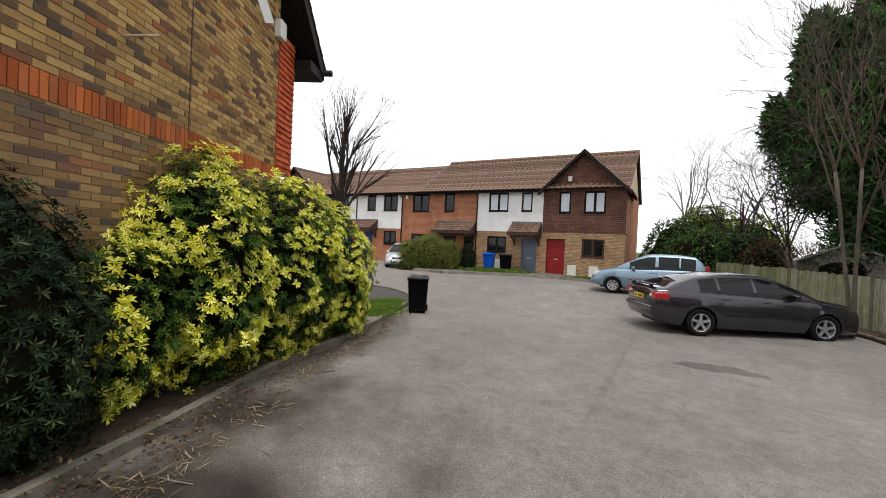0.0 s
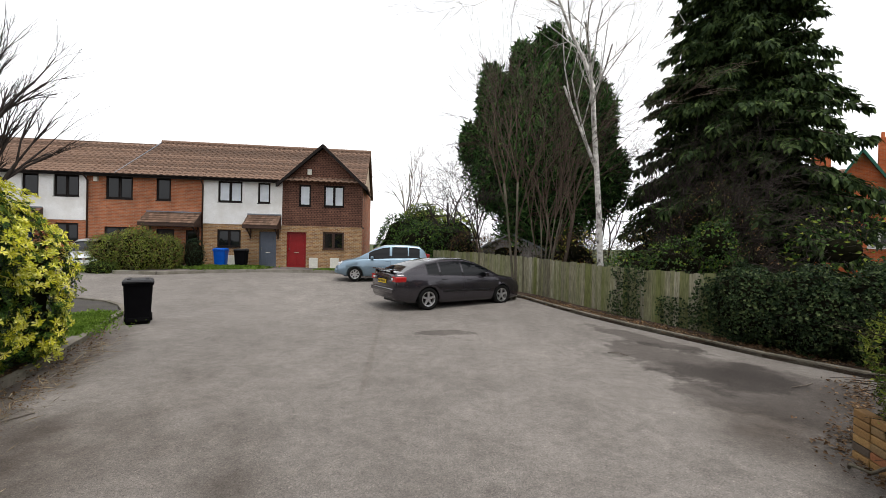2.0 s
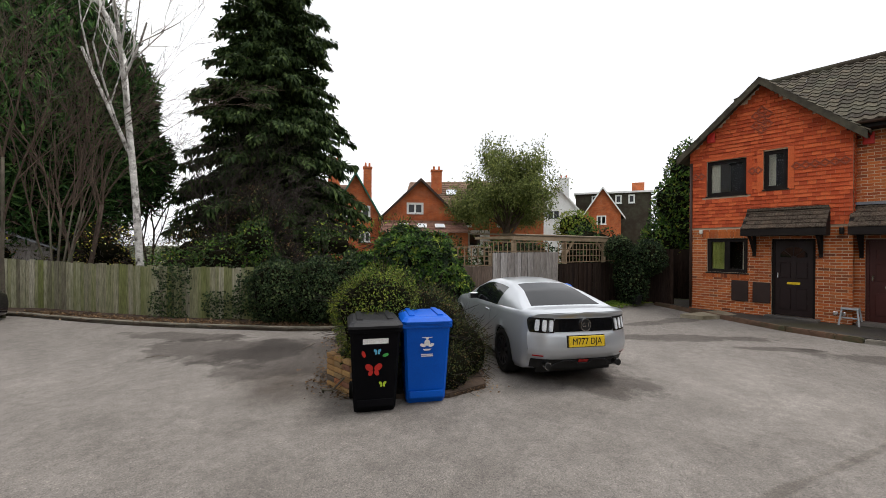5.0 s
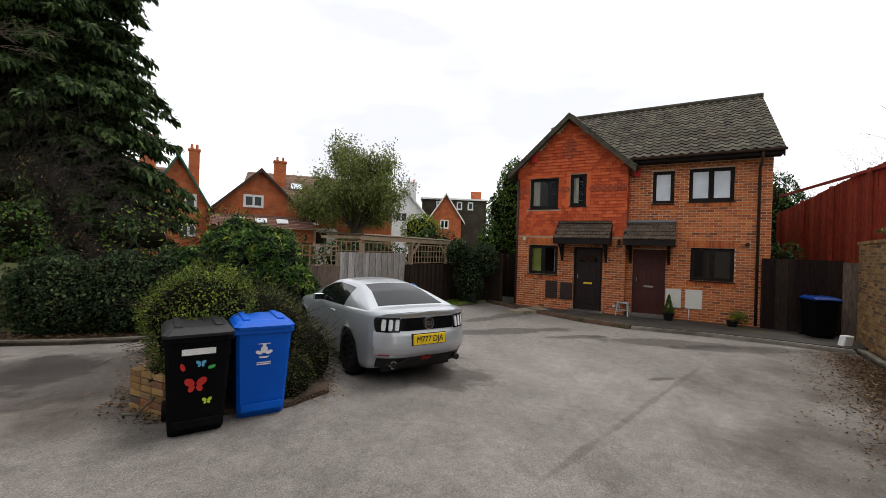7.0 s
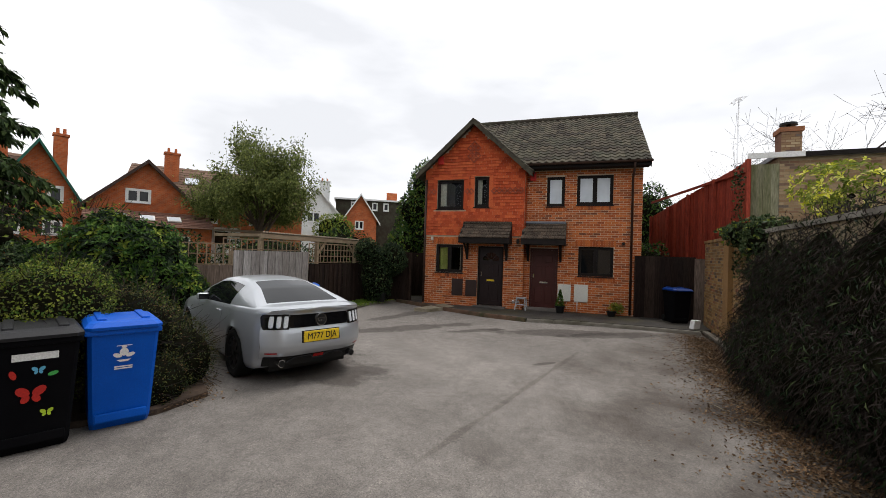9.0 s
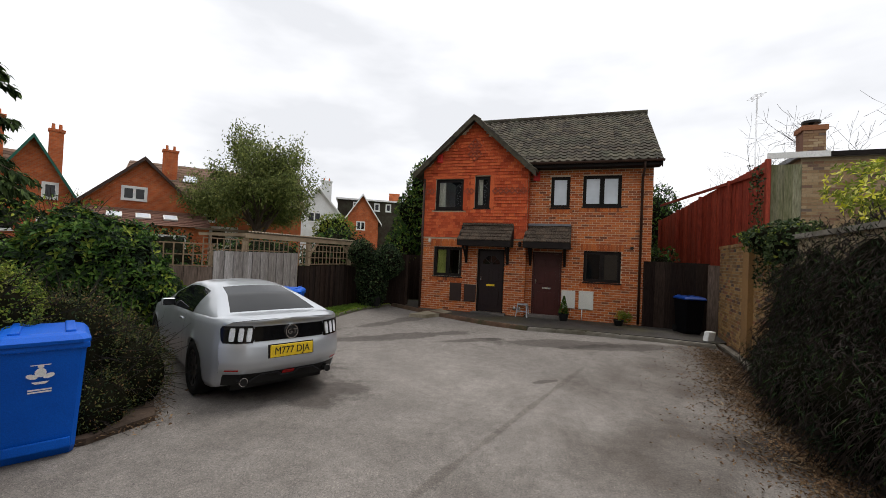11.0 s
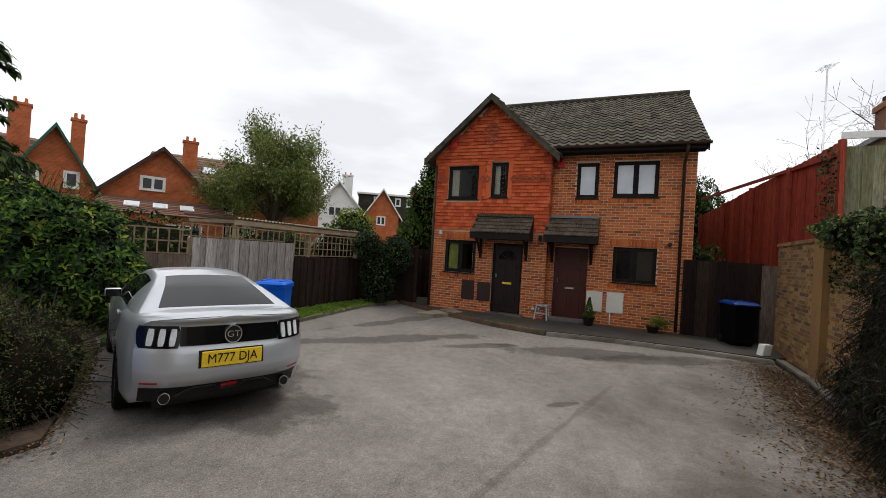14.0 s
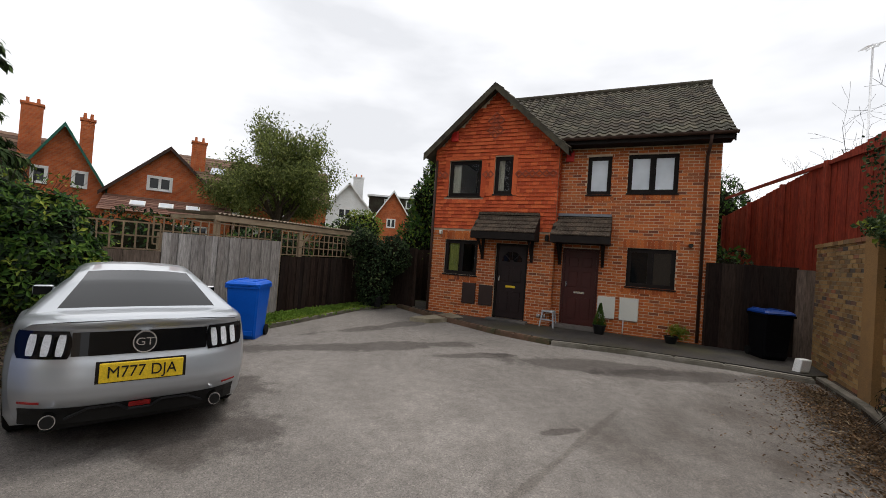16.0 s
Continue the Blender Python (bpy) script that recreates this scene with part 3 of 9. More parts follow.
def tube(points, radii, sides=6, cap=True):
    """A tapered tube through points as (verts, faces)."""
    pts = [Vector(p) for p in points]
    verts, faces = [], []
    for i, p in enumerate(pts):
        d = (pts[min(i + 1, len(pts) - 1)] - pts[max(i - 1, 0)]).normalized()
        a = d.cross(Vector((0.31, 0.87, 0.12))).normalized()
        b = d.cross(a)
        for k in range(sides):
            t = 2 * PI * k / sides
            verts.append(p + (a * math.cos(t) + b * math.sin(t)) * radii[i])
        if i:
            for k in range(sides):
                k2 = (k + 1) % sides
                o, q = (i - 1) * sides, i * sides
                faces.append((o + k, o + k2, q + k2, q + k))
    if cap:
        faces.append(tuple(range(sides))[::-1])
        faces.append(tuple((len(pts) - 1) * sides + k for k in range(sides)))
    return verts, faces


class Pile:
    """Gathers many small shapes into one mesh."""

    def __init__(self):
        self.v, self.f, self.n = [], [], 0

    def add(self, verts, faces):
        self.v.extend(verts)
        o = self.n
        self.f.extend(tuple(i + o for i in f) for f in faces)
        self.n += len(verts)

    def mesh(self, mats, smooth=False):
        return mesh_of(self.v, self.f, mats, smooth=smooth)


def cyl(r, x0, x1, seg=24, bevel=0.0, r2=None):
    """A cylinder along x as a bmesh."""
    bm = bmesh.new()
    bmesh.ops.create_cone(bm, cap_ends=True, segments=seg, radius1=r, radius2=r if r2 is None else r2, depth=x1 - x0)
    bmesh.ops.rotate(bm, verts=bm.verts, matrix=Matrix.Rotation(PI / 2, 3, "Y"))
    bmesh.ops.translate(bm, verts=bm.verts, vec=((x0 + x1) / 2, 0, 0))
    if bevel:
        es = [e for e in bm.edges if len(e.link_faces) == 2 and any(len(f.verts) > 4 for f in e.link_faces)]
        bmesh.ops.bevel(bm, geom=es, offset=bevel, segments=2, affect="EDGES")
    return bm


def prism(poly, z0, z1, hz=None):
    """An upright prism over a polygon; hz: adds the ground's height at each corner."""
    n = len(poly)
    g = hz or (lambda x, y: 0.0)
    v = [(x, y, z0 + g(x, y)) for x, y in poly] + [(x, y, z1 + g(x, y)) for x, y in poly]
    f = [tuple(range(n))[::-1], tuple(range(n, 2 * n))] + [(i, (i + 1) % n, n + (i + 1) % n, n + i) for i in range(n)]
    return v, f


def facade_boxes(w, z0, z1, y0, y1, holes, top=None):
    """Wall cells between the openings (x0, x1, z0, z1), as boxes."""
    xs = sorted({0, w, *[a for h in holes for a in h[:2]]})
    zs = sorted({z0, z1, *[a for h in holes for a in h[2:4] if z0 < a < z1]})
    xs = [x for x in xs if 0 <= x <= w]
    out = []
    for a, b in zip(xs, xs[1:]):
        run = None
        for c, d in zip(zs, zs[1:]):
            open_here = any(h[0] - 1e-6 <= a and b <= h[1] + 1e-6 and h[2] - 1e-6 <= c and d <= h[3] + 1e-6 for h in holes)
            if open_here:
                run = None
            elif run is None:
                out.append([a, b, y0, y1, c, d])
                run = out[-1]
            else:
                run[5] = d
    return out


BL, BH, J = 0.198, 0.058, 0.013


def brick_boxes(x0, x1, z0, z1, holes, y, proud=0.004, keep=None, rnd=None):
    """Stretcher-bond brick faces on the wall plane y (they look towards -y)."""
    out = []
    rnd = rnd or random.Random(3)
    row = 0
    z = z0
    while z + BH <= z1 + 0.03:
        zt = min(z + BH, z1)
        off = 0 if row % 2 else (BL + J) / 2
        x = x0 - off
        while x < x1:
            a, b = max(x, x0), min(x + BL, x1)
            segs = [(a, b)]
            for h in holes:
                if h[2] < zt - 0.01 and h[3] > z + 0.01:
                    ns = []
                    for s, e in segs:
                        if h[1] <= s or h[0] >= e:
                            ns.append((s, e))
                        else:
                            if h[0] > s:
                                ns.append((s, h[0]))
                            if h[1] < e:
                                ns.append((h[1], e))
                    segs = ns
            for s, e in segs:
                if e - s > 0.03 and (keep is None or keep((s + e) / 2, zt)):
                    p = proud + rnd.random() * 0.004
                    out.append((s, e, y - p, y + 0.004, z, zt))
            x += BL + J
        z += BH + J
        row += 1
    return out


def hung_tiles(x0, x1, z0, z1, holes, y, keep=None, tw=0.165, th=0.10, rnd=None):
    """Plain tiles hung on a wall, each tilted out at its foot: (x0, x1, z0, z1) rows turned into wedge verts."""
    rnd = rnd or random.Random(5)
    out = []
    row = 0
    z = z0
    while z < z1:
        x = x0 - (tw / 2 if row % 2 else 0)
        while x < x1:
            a, b = max(x, x0) + 0.002, min(x + tw, x1) - 0.002
            cx, cz = (a + b) / 2, z + th / 2
            bad = any(h[0] - 0.012 < b and a < h[1] + 0.012 and h[2] - 0.05 < cz < h[3] + 0.03 for h in holes)
            if b - a > 0.03 and not bad and (keep is None or keep(cx, z + th)):
                out.append((a, b, z + rnd.uniform(-0.003, 0.003), z + th + 0.02, y, 0.036 + rnd.random() * 0.010))
            x += tw
        z += th
        row += 1
    return out


def wedge_pile(ts):
    P = Pile()
    for a, b, z, zt, y, o in ts:
        P.add([(a, y - o, z), (b, y - o, z), (b, y - 0.006, zt), (a, y - 0.006, zt), (a, y - o + 0.014, z), (b, y - o + 0.014, z), (b, y, zt), (a, y, zt)],
              [(0, 1, 2, 3), (5, 4, 7, 6), (1, 0, 4, 5), (0, 3, 7, 4), (2, 1, 5, 6)])
    return P


def split_pieces(items, name, maker, material, parent, near, limit=300, plural=None, label=""):
    """Up to limit pieces become parts, one mesh shared by pieces alike; the rest is one part of kind stuff."""
    items = sorted(items, key=near)
    cache = {}
    for it in items[:limit]:
        key = tuple(round(v, 3) for v in (it[1] - it[0], it[3] - it[2], it[5] - it[4])) if len(it) == 6 else None
        if key not in cache:
            cache[key] = maker([(0, it[1] - it[0], 0, it[3] - it[2], 0, it[5] - it[4])])
        o = obj(name, cache[key], parent)
        o.matrix_basis = Matrix.Translation((it[0], it[2], it[4]))
    if len(items) > limit:
        obj((plural or name + "s"), maker(items[limit:]), parent, kind="stuff", label=label)


def window_unit(parent, x0, x1, z0, z1, y, lights, frame_mat, pane_mat, behind=None, fw=0.06, name="window", sill=True, sillmat=None, rows=1, deep=0.10):
    """A casement window set in an opening; its frame, sashes and panes are separate parts."""
    w = thing(name, "", "")
    w.parent = parent
    w.location = (x0, y + 0.05, z0)
    W, H = x1 - x0, z1 - z0
    bx = [(0, fw, 0, 0.07, 0, H), (W - fw, W, 0, 0.07, 0, H), (fw, W - fw, 0, 0.07, 0, fw), (fw, W - fw, 0, 0.07, H - fw, H)]
    n = len(lights)
    tot = sum(lights)
    xs = [0]
    for l in lights:
        xs.append(xs[-1] + W * l / tot)
    for c in xs[1:-1]:
        bx.append((c - fw / 2, c + fw / 2, 0.003, 0.067, fw, H - fw))
    obj("window_frame", boxes_mesh(bx, frame_mat), w)
    for i in range(n):
        a, b = xs[i] + (fw if i == 0 else fw / 2), xs[i + 1] - (fw if i == n - 1 else fw / 2)
        s = 0.035
        obj("sash", boxes_mesh([(a, a + s, -0.012, 0.04, fw, H - fw), (b - s, b, -0.012, 0.04, fw, H - fw), (a + s, b - s, -0.012, 0.04, fw, fw + s), (a + s, b - s, -0.012, 0.04, H - fw - s, H - fw)], frame_mat), w)
        obj("pane", boxes_mesh([(a + s, b - s, 0.012, 0.018, fw + s, H - fw - s)], pane_mat[i % len(pane_mat)]), w)
    if sill:
        obj("window_sill", boxes_mesh([(-0.03, W + 0.03, -0.085, 0.04, -0.035, -0.002)], sillmat or frame_mat), w)
    return w


def panel_door(parent, x0, x1, z0, z1, y, mat, frame_mat, fan=False, slot=PLATE_Y, glass=False, name="door"):
    d = thing(name, "", "")
    d.parent = parent
    d.location = (x0, y + 0.05, z0)
    W, H = x1 - x0, z1 - z0
    obj("door_frame", boxes_mesh([(0, 0.06, 0, 0.09, 0, H), (W - 0.06, W, 0, 0.09, 0, H), (0.06, W - 0.06, 0, 0.09, H - 0.06, H)], frame_mat), d)
    a, b = 0.063, W - 0.063
    obj("door_leaf", boxes_mesh([(a, b, 0.03, 0.075, 0.02, H - 0.063)], mat), d)
    pw = (b - a - 0.30) / 2
    cols = [(a + 0.10, a + 0.10 + pw), (b - 0.10 - pw, b - 0.10)]
    for c0, c1 in cols:
        for r0, r1 in ((0.18, 0.72), (0.98, 1.38)):
            bm = bbox(c0, c1, 0.014, 0.03, r0, r1, 0.01, 1)
            part("door_panel", bm, mat, d)
    if fan:
        P = Pile()
        cx, cz = (a + b) / 2, 1.5
        for i in range(4):
            t0, t1 = PI * (i + 0.08) / 4, PI * (i + 0.92) / 4
            P.add([(cx + math.cos(t) * r, 0.022, cz + math.sin(t) * r) for t, r in ((t0, 0.06), (t0, 0.27), ((t0 + t1) / 2, 0.285), (t1, 0.27), (t1, 0.06))], [(0, 1, 2, 3, 4)])
        obj("fan_light", P.mesh(GLASS_D), d)
    else:
        for c0, c1 in cols:
            part("door_panel", bbox(c0, c1, 0.014, 0.03, 1.5, H - 0.22, 0.01, 1), mat, d)
    part("letter_slot", bbox((a + b) / 2 - 0.13, (a + b) / 2 + 0.13, 0.016, 0.032, 0.82, 0.88, 0.006, 1), slot, d, "brass letter plate")
    part("door_handle", bbox(a + 0.04, a + 0.075, -0.02, 0.032, 0.98, 1.12, 0.01, 1), CHROME, d, "small metal handle")
    return d


def roof_tiles(w, length, rows_h, tile_w, lift=0.03, depth=0.04):
    """A pitched slab of profiled tiles in its own plane: x across, y up the slope, z out. Wavy across, stepped by rows."""
    v, f = [], []
    nx = max(2, int(w / tile_w)) * 6
    ny = max(1, int(length / rows_h))
    for r in range(ny):
        y0, y1 = length * r / ny, length * (r + 1) / ny
        base = len(v)
        for i in range(nx + 1):
            x = w * i / nx
            ph = (i % 6) / 6.0
            wave = depth * (0.5 - 0.5 * math.cos(2 * PI * ph)) if ph < 0.7 else 0.0
            v += [(x, y0, lift + wave), (x, y1 + 0.01, wave + 0.004), (x, y0, wave * 0.5 - 0.004)]
        for i in range(nx):
            a = base + i * 3
            f += [(a, a + 3, a + 4, a + 1), (a + 2, a + 5, a + 3, a)]
    return v, f


def place(pile, verts, faces, m):
    pile.add([m @ Vector(q) for q in verts], faces)


def frame_m(origin, ex, ey, ez):
    return Matrix((( ex[0], ey[0], ez[0], origin[0]), (ex[1], ey[1], ez[1], origin[1]), (ex[2], ey[2], ez[2], origin[2]), (0, 0, 0, 1)))


def slope_m(x, y, z, run, up, flip=False):
    """The pose of a roof plane that starts at (x, y, z) with its x along x, and climbs run along +y (or -y) and up along z."""
    L = math.hypot(run, up)
    ey = Vector((0, run / L, up / L))
    ex = Vector((1, 0, 0))
    return frame_m((x, y, z), ex, ey, ex.cross(ey))


def roof_pieces(parent, m, w, L, rows_h, tile_w, mat, near, depth=0.045, limit=300, name="tile", skip=None):
    """Interlocking roof tiles laid one by one on a slope: up to limit of them parts on one mesh, the rest joined."""
    nx, ny = int(w / tile_w), int(L / rows_h)
    tw, rh = w / nx, L / ny
    v, f = [], []
    for i in range(7):
        x = tw * i / 6.0 * 1.01
        wave = depth * (0.5 - 0.5 * math.cos(2 * PI * min(1, i / 4.5))) if i < 5 else 0.0
        v += [(x, 0, 0.035 + wave), (x, rh + 0.03, wave + 0.008), (x, 0, 0.012 + wave * 0.7)]
    for i in range(6):
        a = i * 3
        f += [(a, a + 3, a + 4, a + 1), (a + 2, a + 5, a + 3, a)]
    me = mesh_of(v, f, mat)
    rnd = random.Random(nx)
    cells = [(i, j) for j in range(ny) for i in range(nx) if skip is None or not skip((i + 0.5) * tw, (j + 0.5) * rh)]
    cells.sort(key=lambda q: near(q[0] * tw, q[1] * rh))
    P = Pile()
    for k, (i, j) in enumerate(cells):
        t = m @ Matrix.Translation((i * tw, j * rh, rnd.uniform(0, 0.006))) @ Matrix.Rotation(rnd.uniform(-0.006, 0.006), 4, "Z")
        if k < limit:
            obj(name, me, parent).matrix_basis = t
        else:
            P.add([t @ Vector(q) for q in v], f)
    if P.n:
        obj(name + "s", P.mesh(mat), parent, kind="stuff")

# ---- ground ----
def sheet(name, x0, x1, y0, y1, step, z, mat, label, far=0.0):
    xs = list(np.arange(x0, x1 + 1e-6, step))
    ys = list(np.arange(y0, y1 + 1e-6, step))
    if far:
        xs = [-far, -far / 3] + xs + [far / 3, far]
        ys = [-far, -far / 3] + ys + [far / 3, far]
    v = [(x, y, z + rise(max(x0, min(x1, x)), max(y0, min(y1, y)))) for y in ys for x in xs]
    n = len(xs)
    f = [(j * n + i, j * n + i + 1, (j + 1) * n + i + 1, (j + 1) * n + i) for j in range(len(ys) - 1) for i in range(n - 1)]
    ob = new(name, mesh_of(v, f, mat, smooth=True))
    return tagged(ob, label, kind="structure")


ground = sheet("ground", -60, 40, -20, 60, 2.0, -0.035, FIELD, "rough earth and grass ground running to the horizon", far=1500)
road = sheet("road", -48, 15, -12, 24.5, 0.5, 0.0, ASPHALT, "worn grey tarmac yard with damp stains, a dark seam and painted shade under the coupe")


def strip(name, line, width, z0, z1, mat, label, parent=None, kind="structure", gap=0.0, piece=0.0, name2="kerb_stone"):
    """A kerb along a line of points, of separate stones when piece is given; it lies on the right-hand side of the line."""
    top = thing(name, label, "", kind=kind) if parent is None else parent
    pts = [Vector((*settle(*p), 0)) for p in line]
    segs = []
    for a, b in zip(pts, pts[1:]):
        L = (b - a).length
        n = max(1, round(L / piece)) if piece else 1
        for i in range(n):
            segs.append((a.lerp(b, i / n), a.lerp(b, (i + 1) / n)))
    for a, b in segs:
        d = (b - a).normalized()
        nrm = Vector((d.y, -d.x, 0)) * width
        a2, b2 = a + d * gap / 2, b - d * gap / 2
        poly = [(a2.x, a2.y), (a2.x + nrm.x, a2.y + nrm.y), (b2.x + nrm.x, b2.y + nrm.y), (b2.x, b2.y)]
        bm = bmesh.new()
        vs, fs = prism(poly, z0, z1, rise)
        bv = [bm.verts.new(p) for p in vs]
        for f in fs:
            bm.faces.new([bv[i] for i in f])
        bmesh.ops.recalc_face_normals(bm, faces=bm.faces[:])
        bmesh.ops.bevel(bm, geom=[e for e in bm.edges if all(v.co.z > (z0 + z1) / 2 + rise(v.co.x, v.co.y) for v in e.verts)], offset=min(0.02, width / 4), segments=2, affect="EDGES")
        part(name2, bm, mat, top)
    return top


def bed(name, poly, z, mat, label, bumpy=0.0):
    """A raised bed of soil, grass or paving inside its kerb."""
    bm = bmesh.new()
    vs, fs = prism([settle(*p) for p in poly], -0.03, z, rise)
    bv = [bm.verts.new(p) for p in vs]
    for f in fs:
        bm.faces.new([bv[i] for i in f])
    bmesh.ops.recalc_face_normals(bm, faces=bm.faces[:])
    bmesh.ops.triangulate(bm, faces=bm.faces[:])
    me = bpy.data.meshes.new(name)
    bm.to_mesh(me)
    bm.free()
    me.materials.append(mat)
    return tagged(new(name, me), label, kind="structure")


LEFT_KERB = [(-1.3, -3.6), (-2.75, -1.5), (-3.7, -0.13), (-4.39, 0.81), (-5.48, 2.1), (-6.37, 3.65), (-7.57, 5.35), (-8.62, 6.7), (-9.5, 7.9), (-10.3, 8.5), (-11.3, 8.95), (-12.5, 9.15), (-13.8, 8.9), (-15.5, 8.2)]
strip("kerb", LEFT_KERB, -0.11, -0.03, 0.10, KERB, "low concrete edging kerb, mossy and chipped", piece=0.9, gap=0.006)
bed("flower_bed", [(-1.4, -3.7), (-2.85, -1.55), (-3.8, -0.15), (-4.5, 0.82), (-5.6, 2.12), (-6.48, 3.67), (-7.4, 5.0), (-8.3, 4.4), (-7.2, 2.7), (-3.2, -1.6), (-2.2, -4.2)], 0.07, SOIL, "bare dark soil bed littered with leaves")
bed("lawn", [(-7.75, 5.45), (-8.7, 6.65), (-9.6, 7.75), (-10.6, 7.2), (-9.6, 5.9), (-8.9, 4.9)], 0.075, FIELD, "small patch of bright grass inside the kerb")
bed("path_slabs", [(-7.4, 5.05), (-7.7, 5.42), (-8.9, 4.85), (-8.35, 4.45)], 0.085, SLAB, "short paved path between bush and grass")
bed("pavement", [(-9.7, 7.85), (-10.35, 8.38), (-11.3, 8.82), (-12.5, 9.02), (-13.7, 8.78), (-15.5, 8.0), (-13.0, 5.5), (-9.7, 6.0), (-10.6, 7.2)], 0.06, ASPHALT_DARK, "dark tarmac pavement rounding the corner")

FENCE_KERB = [(-2.6, 16.2), (-0.8, 15.0), (0.75, 13.4), (1.6, 12.0), (3.1, 9.5), (4.65, 7.15), (5.66, 5.97), (6.4, 5.2)]
strip("kerb", FENCE_KERB, -0.11, -0.03, 0.09, KERB, "low concrete kerb under the board fence, mossy", piece=0.9, gap=0.006)
FENCE_LINE = [(-3.2, 17.6), (-1.0, 16.1), (1.35, 13.95), (2.5, 12.2), (3.9, 10.0), (5.3, 7.95), (6.6, 6.6)]
bed("fence_bed", FENCE_KERB[::1] + FENCE_LINE[::-1], 0.06, SOIL, "strip of soil and dead leaves under the fence")
ISLAND = [(3.18, 3.0), (3.28, 2.62), (3.9, 1.9), (4.5, 1.72), (5.4, 2.55), (6.9, 4.0), (7.6, 5.0), (6.9, 6.2), (5.9, 5.8), (4.4, 4.4)]
bed("planting_bed", ISLAND, 0.06, SOIL, "planted island of soil between the parking bays")
bed("grass_strip", [(9.3, 2.75), (10.3, 2.48), (13.3, 1.98), (14.6, 1.2), (14.3, 2.7), (9.3, 4.05), (8.4, 4.6), (7.8, 5.0), (7.0, 4.1)], 0.05, FIELD, "grassy strip in front of the garden fence")
strip("kerb", [(7.0, 3.9), (8.0, 3.2), (9.4, 2.62), (10.3, 2.4), (13.3, 1.88), (14.7, 1.1)], -0.1, -0.03, 0.08, KERB, "low mossy kerb below the garden fence", piece=0.9, gap=0.006)
HOUSE_KERB = [(14.7, 1.1), (12.93, -0.75), (11.8, -2.14), (11.2, -3.3), (10.98, -4.8), (10.5, -6.4), (9.98, -7.58)]
strip("kerb", HOUSE_KERB[:4], 0.12, -0.03, 0.11, KERB_BRICK, "red brick-edged kerb in front of the pair of houses", piece=0.45, gap=0.006)
strip("kerb", HOUSE_KERB[3:], 0.11, -0.03, 0.09, CONC, "pale concrete kerb in front of the pair of houses", piece=0.9, gap=0.006)
bed("pavement", [(14.9, 1.0), (13.05, -0.8), (11.92, -2.2), (11.32, -3.35), (11.1, -4.8), (10.62, -6.45), (10.1, -7.65), (11.0, -9.6), (14.5, -9.6), (16, 1.0)], 0.085, ASPHALT_DARK, "dark damp paving in front of the pair of houses")
bed("path_slabs", [(12.37, 0.16), (13.83, -0.72), (13.2, -1.14), (12.34, -0.39)], 0.097, PALE_SLAB, "pale worn paving slabs at the corner of the pavement")
RIGHT_KERB = [(9.98, -7.62), (8.46, -7.1), (6.97, -6.4), (4.32, -5.4), (2.37, -4.76), (0.2, -4.4), (-1.3, -4.5)]
strip("kerb", RIGHT_KERB, -0.12, -0.03, 0.11, KERB, "mossy concrete kerb under the dark hedge", piece=0.9, gap=0.008)
bed("hedge_bed", RIGHT_KERB + [(-1.5, -6.0), (3.5, -6.6), (9.9, -8.9)], 0.07, SOIL, "dark soil bed under the climbing hedge")

# ---- pair of houses ----
HA = frame_m((14.0, -0.1, 0), Vector((-0.272, -0.962, 0)).normalized(), Vector((0.962, -0.272, 0)).normalized(), Vector((0, 0, 1)))
HA = settled(HA, (13.4, -3.0))


def wall_set(parent, name, w, z0, z1, y, thick, holes, mats, m=None):
    o = obj(name, boxes_mesh(facade_boxes(w, z0, z1, y, y + thick, holes), mats), parent, m=m)
    return o


def gable_top(x0, x1, z0, peak, y0, y1, mat, name, parent):
    xm = (x0 + x1) / 2
    v = [(x0, y0, z0), (x1, y0, z0), (xm, y0, peak), (x0, y1, z0), (x1, y1, z0), (xm, y1, peak)]
    return obj(name, mesh_of(v, [(0, 1, 2), (4, 3, 5), (1, 0, 3, 4), (2, 1, 4, 5), (0, 2, 5, 3)], mat), parent)


def roof_panel(pile, x, y, z, w, run, up, rows=0.10, tw=0.26, rotate=None, depth=0.035):
    L = math.hypot(run, up)
    vs, fs = roof_tiles(w, L, rows, tw, depth=depth)
    m = slope_m(x, y, z, run, up)
    if rotate is not None:
        m = rotate @ m
    place(pile, vs, fs, m)


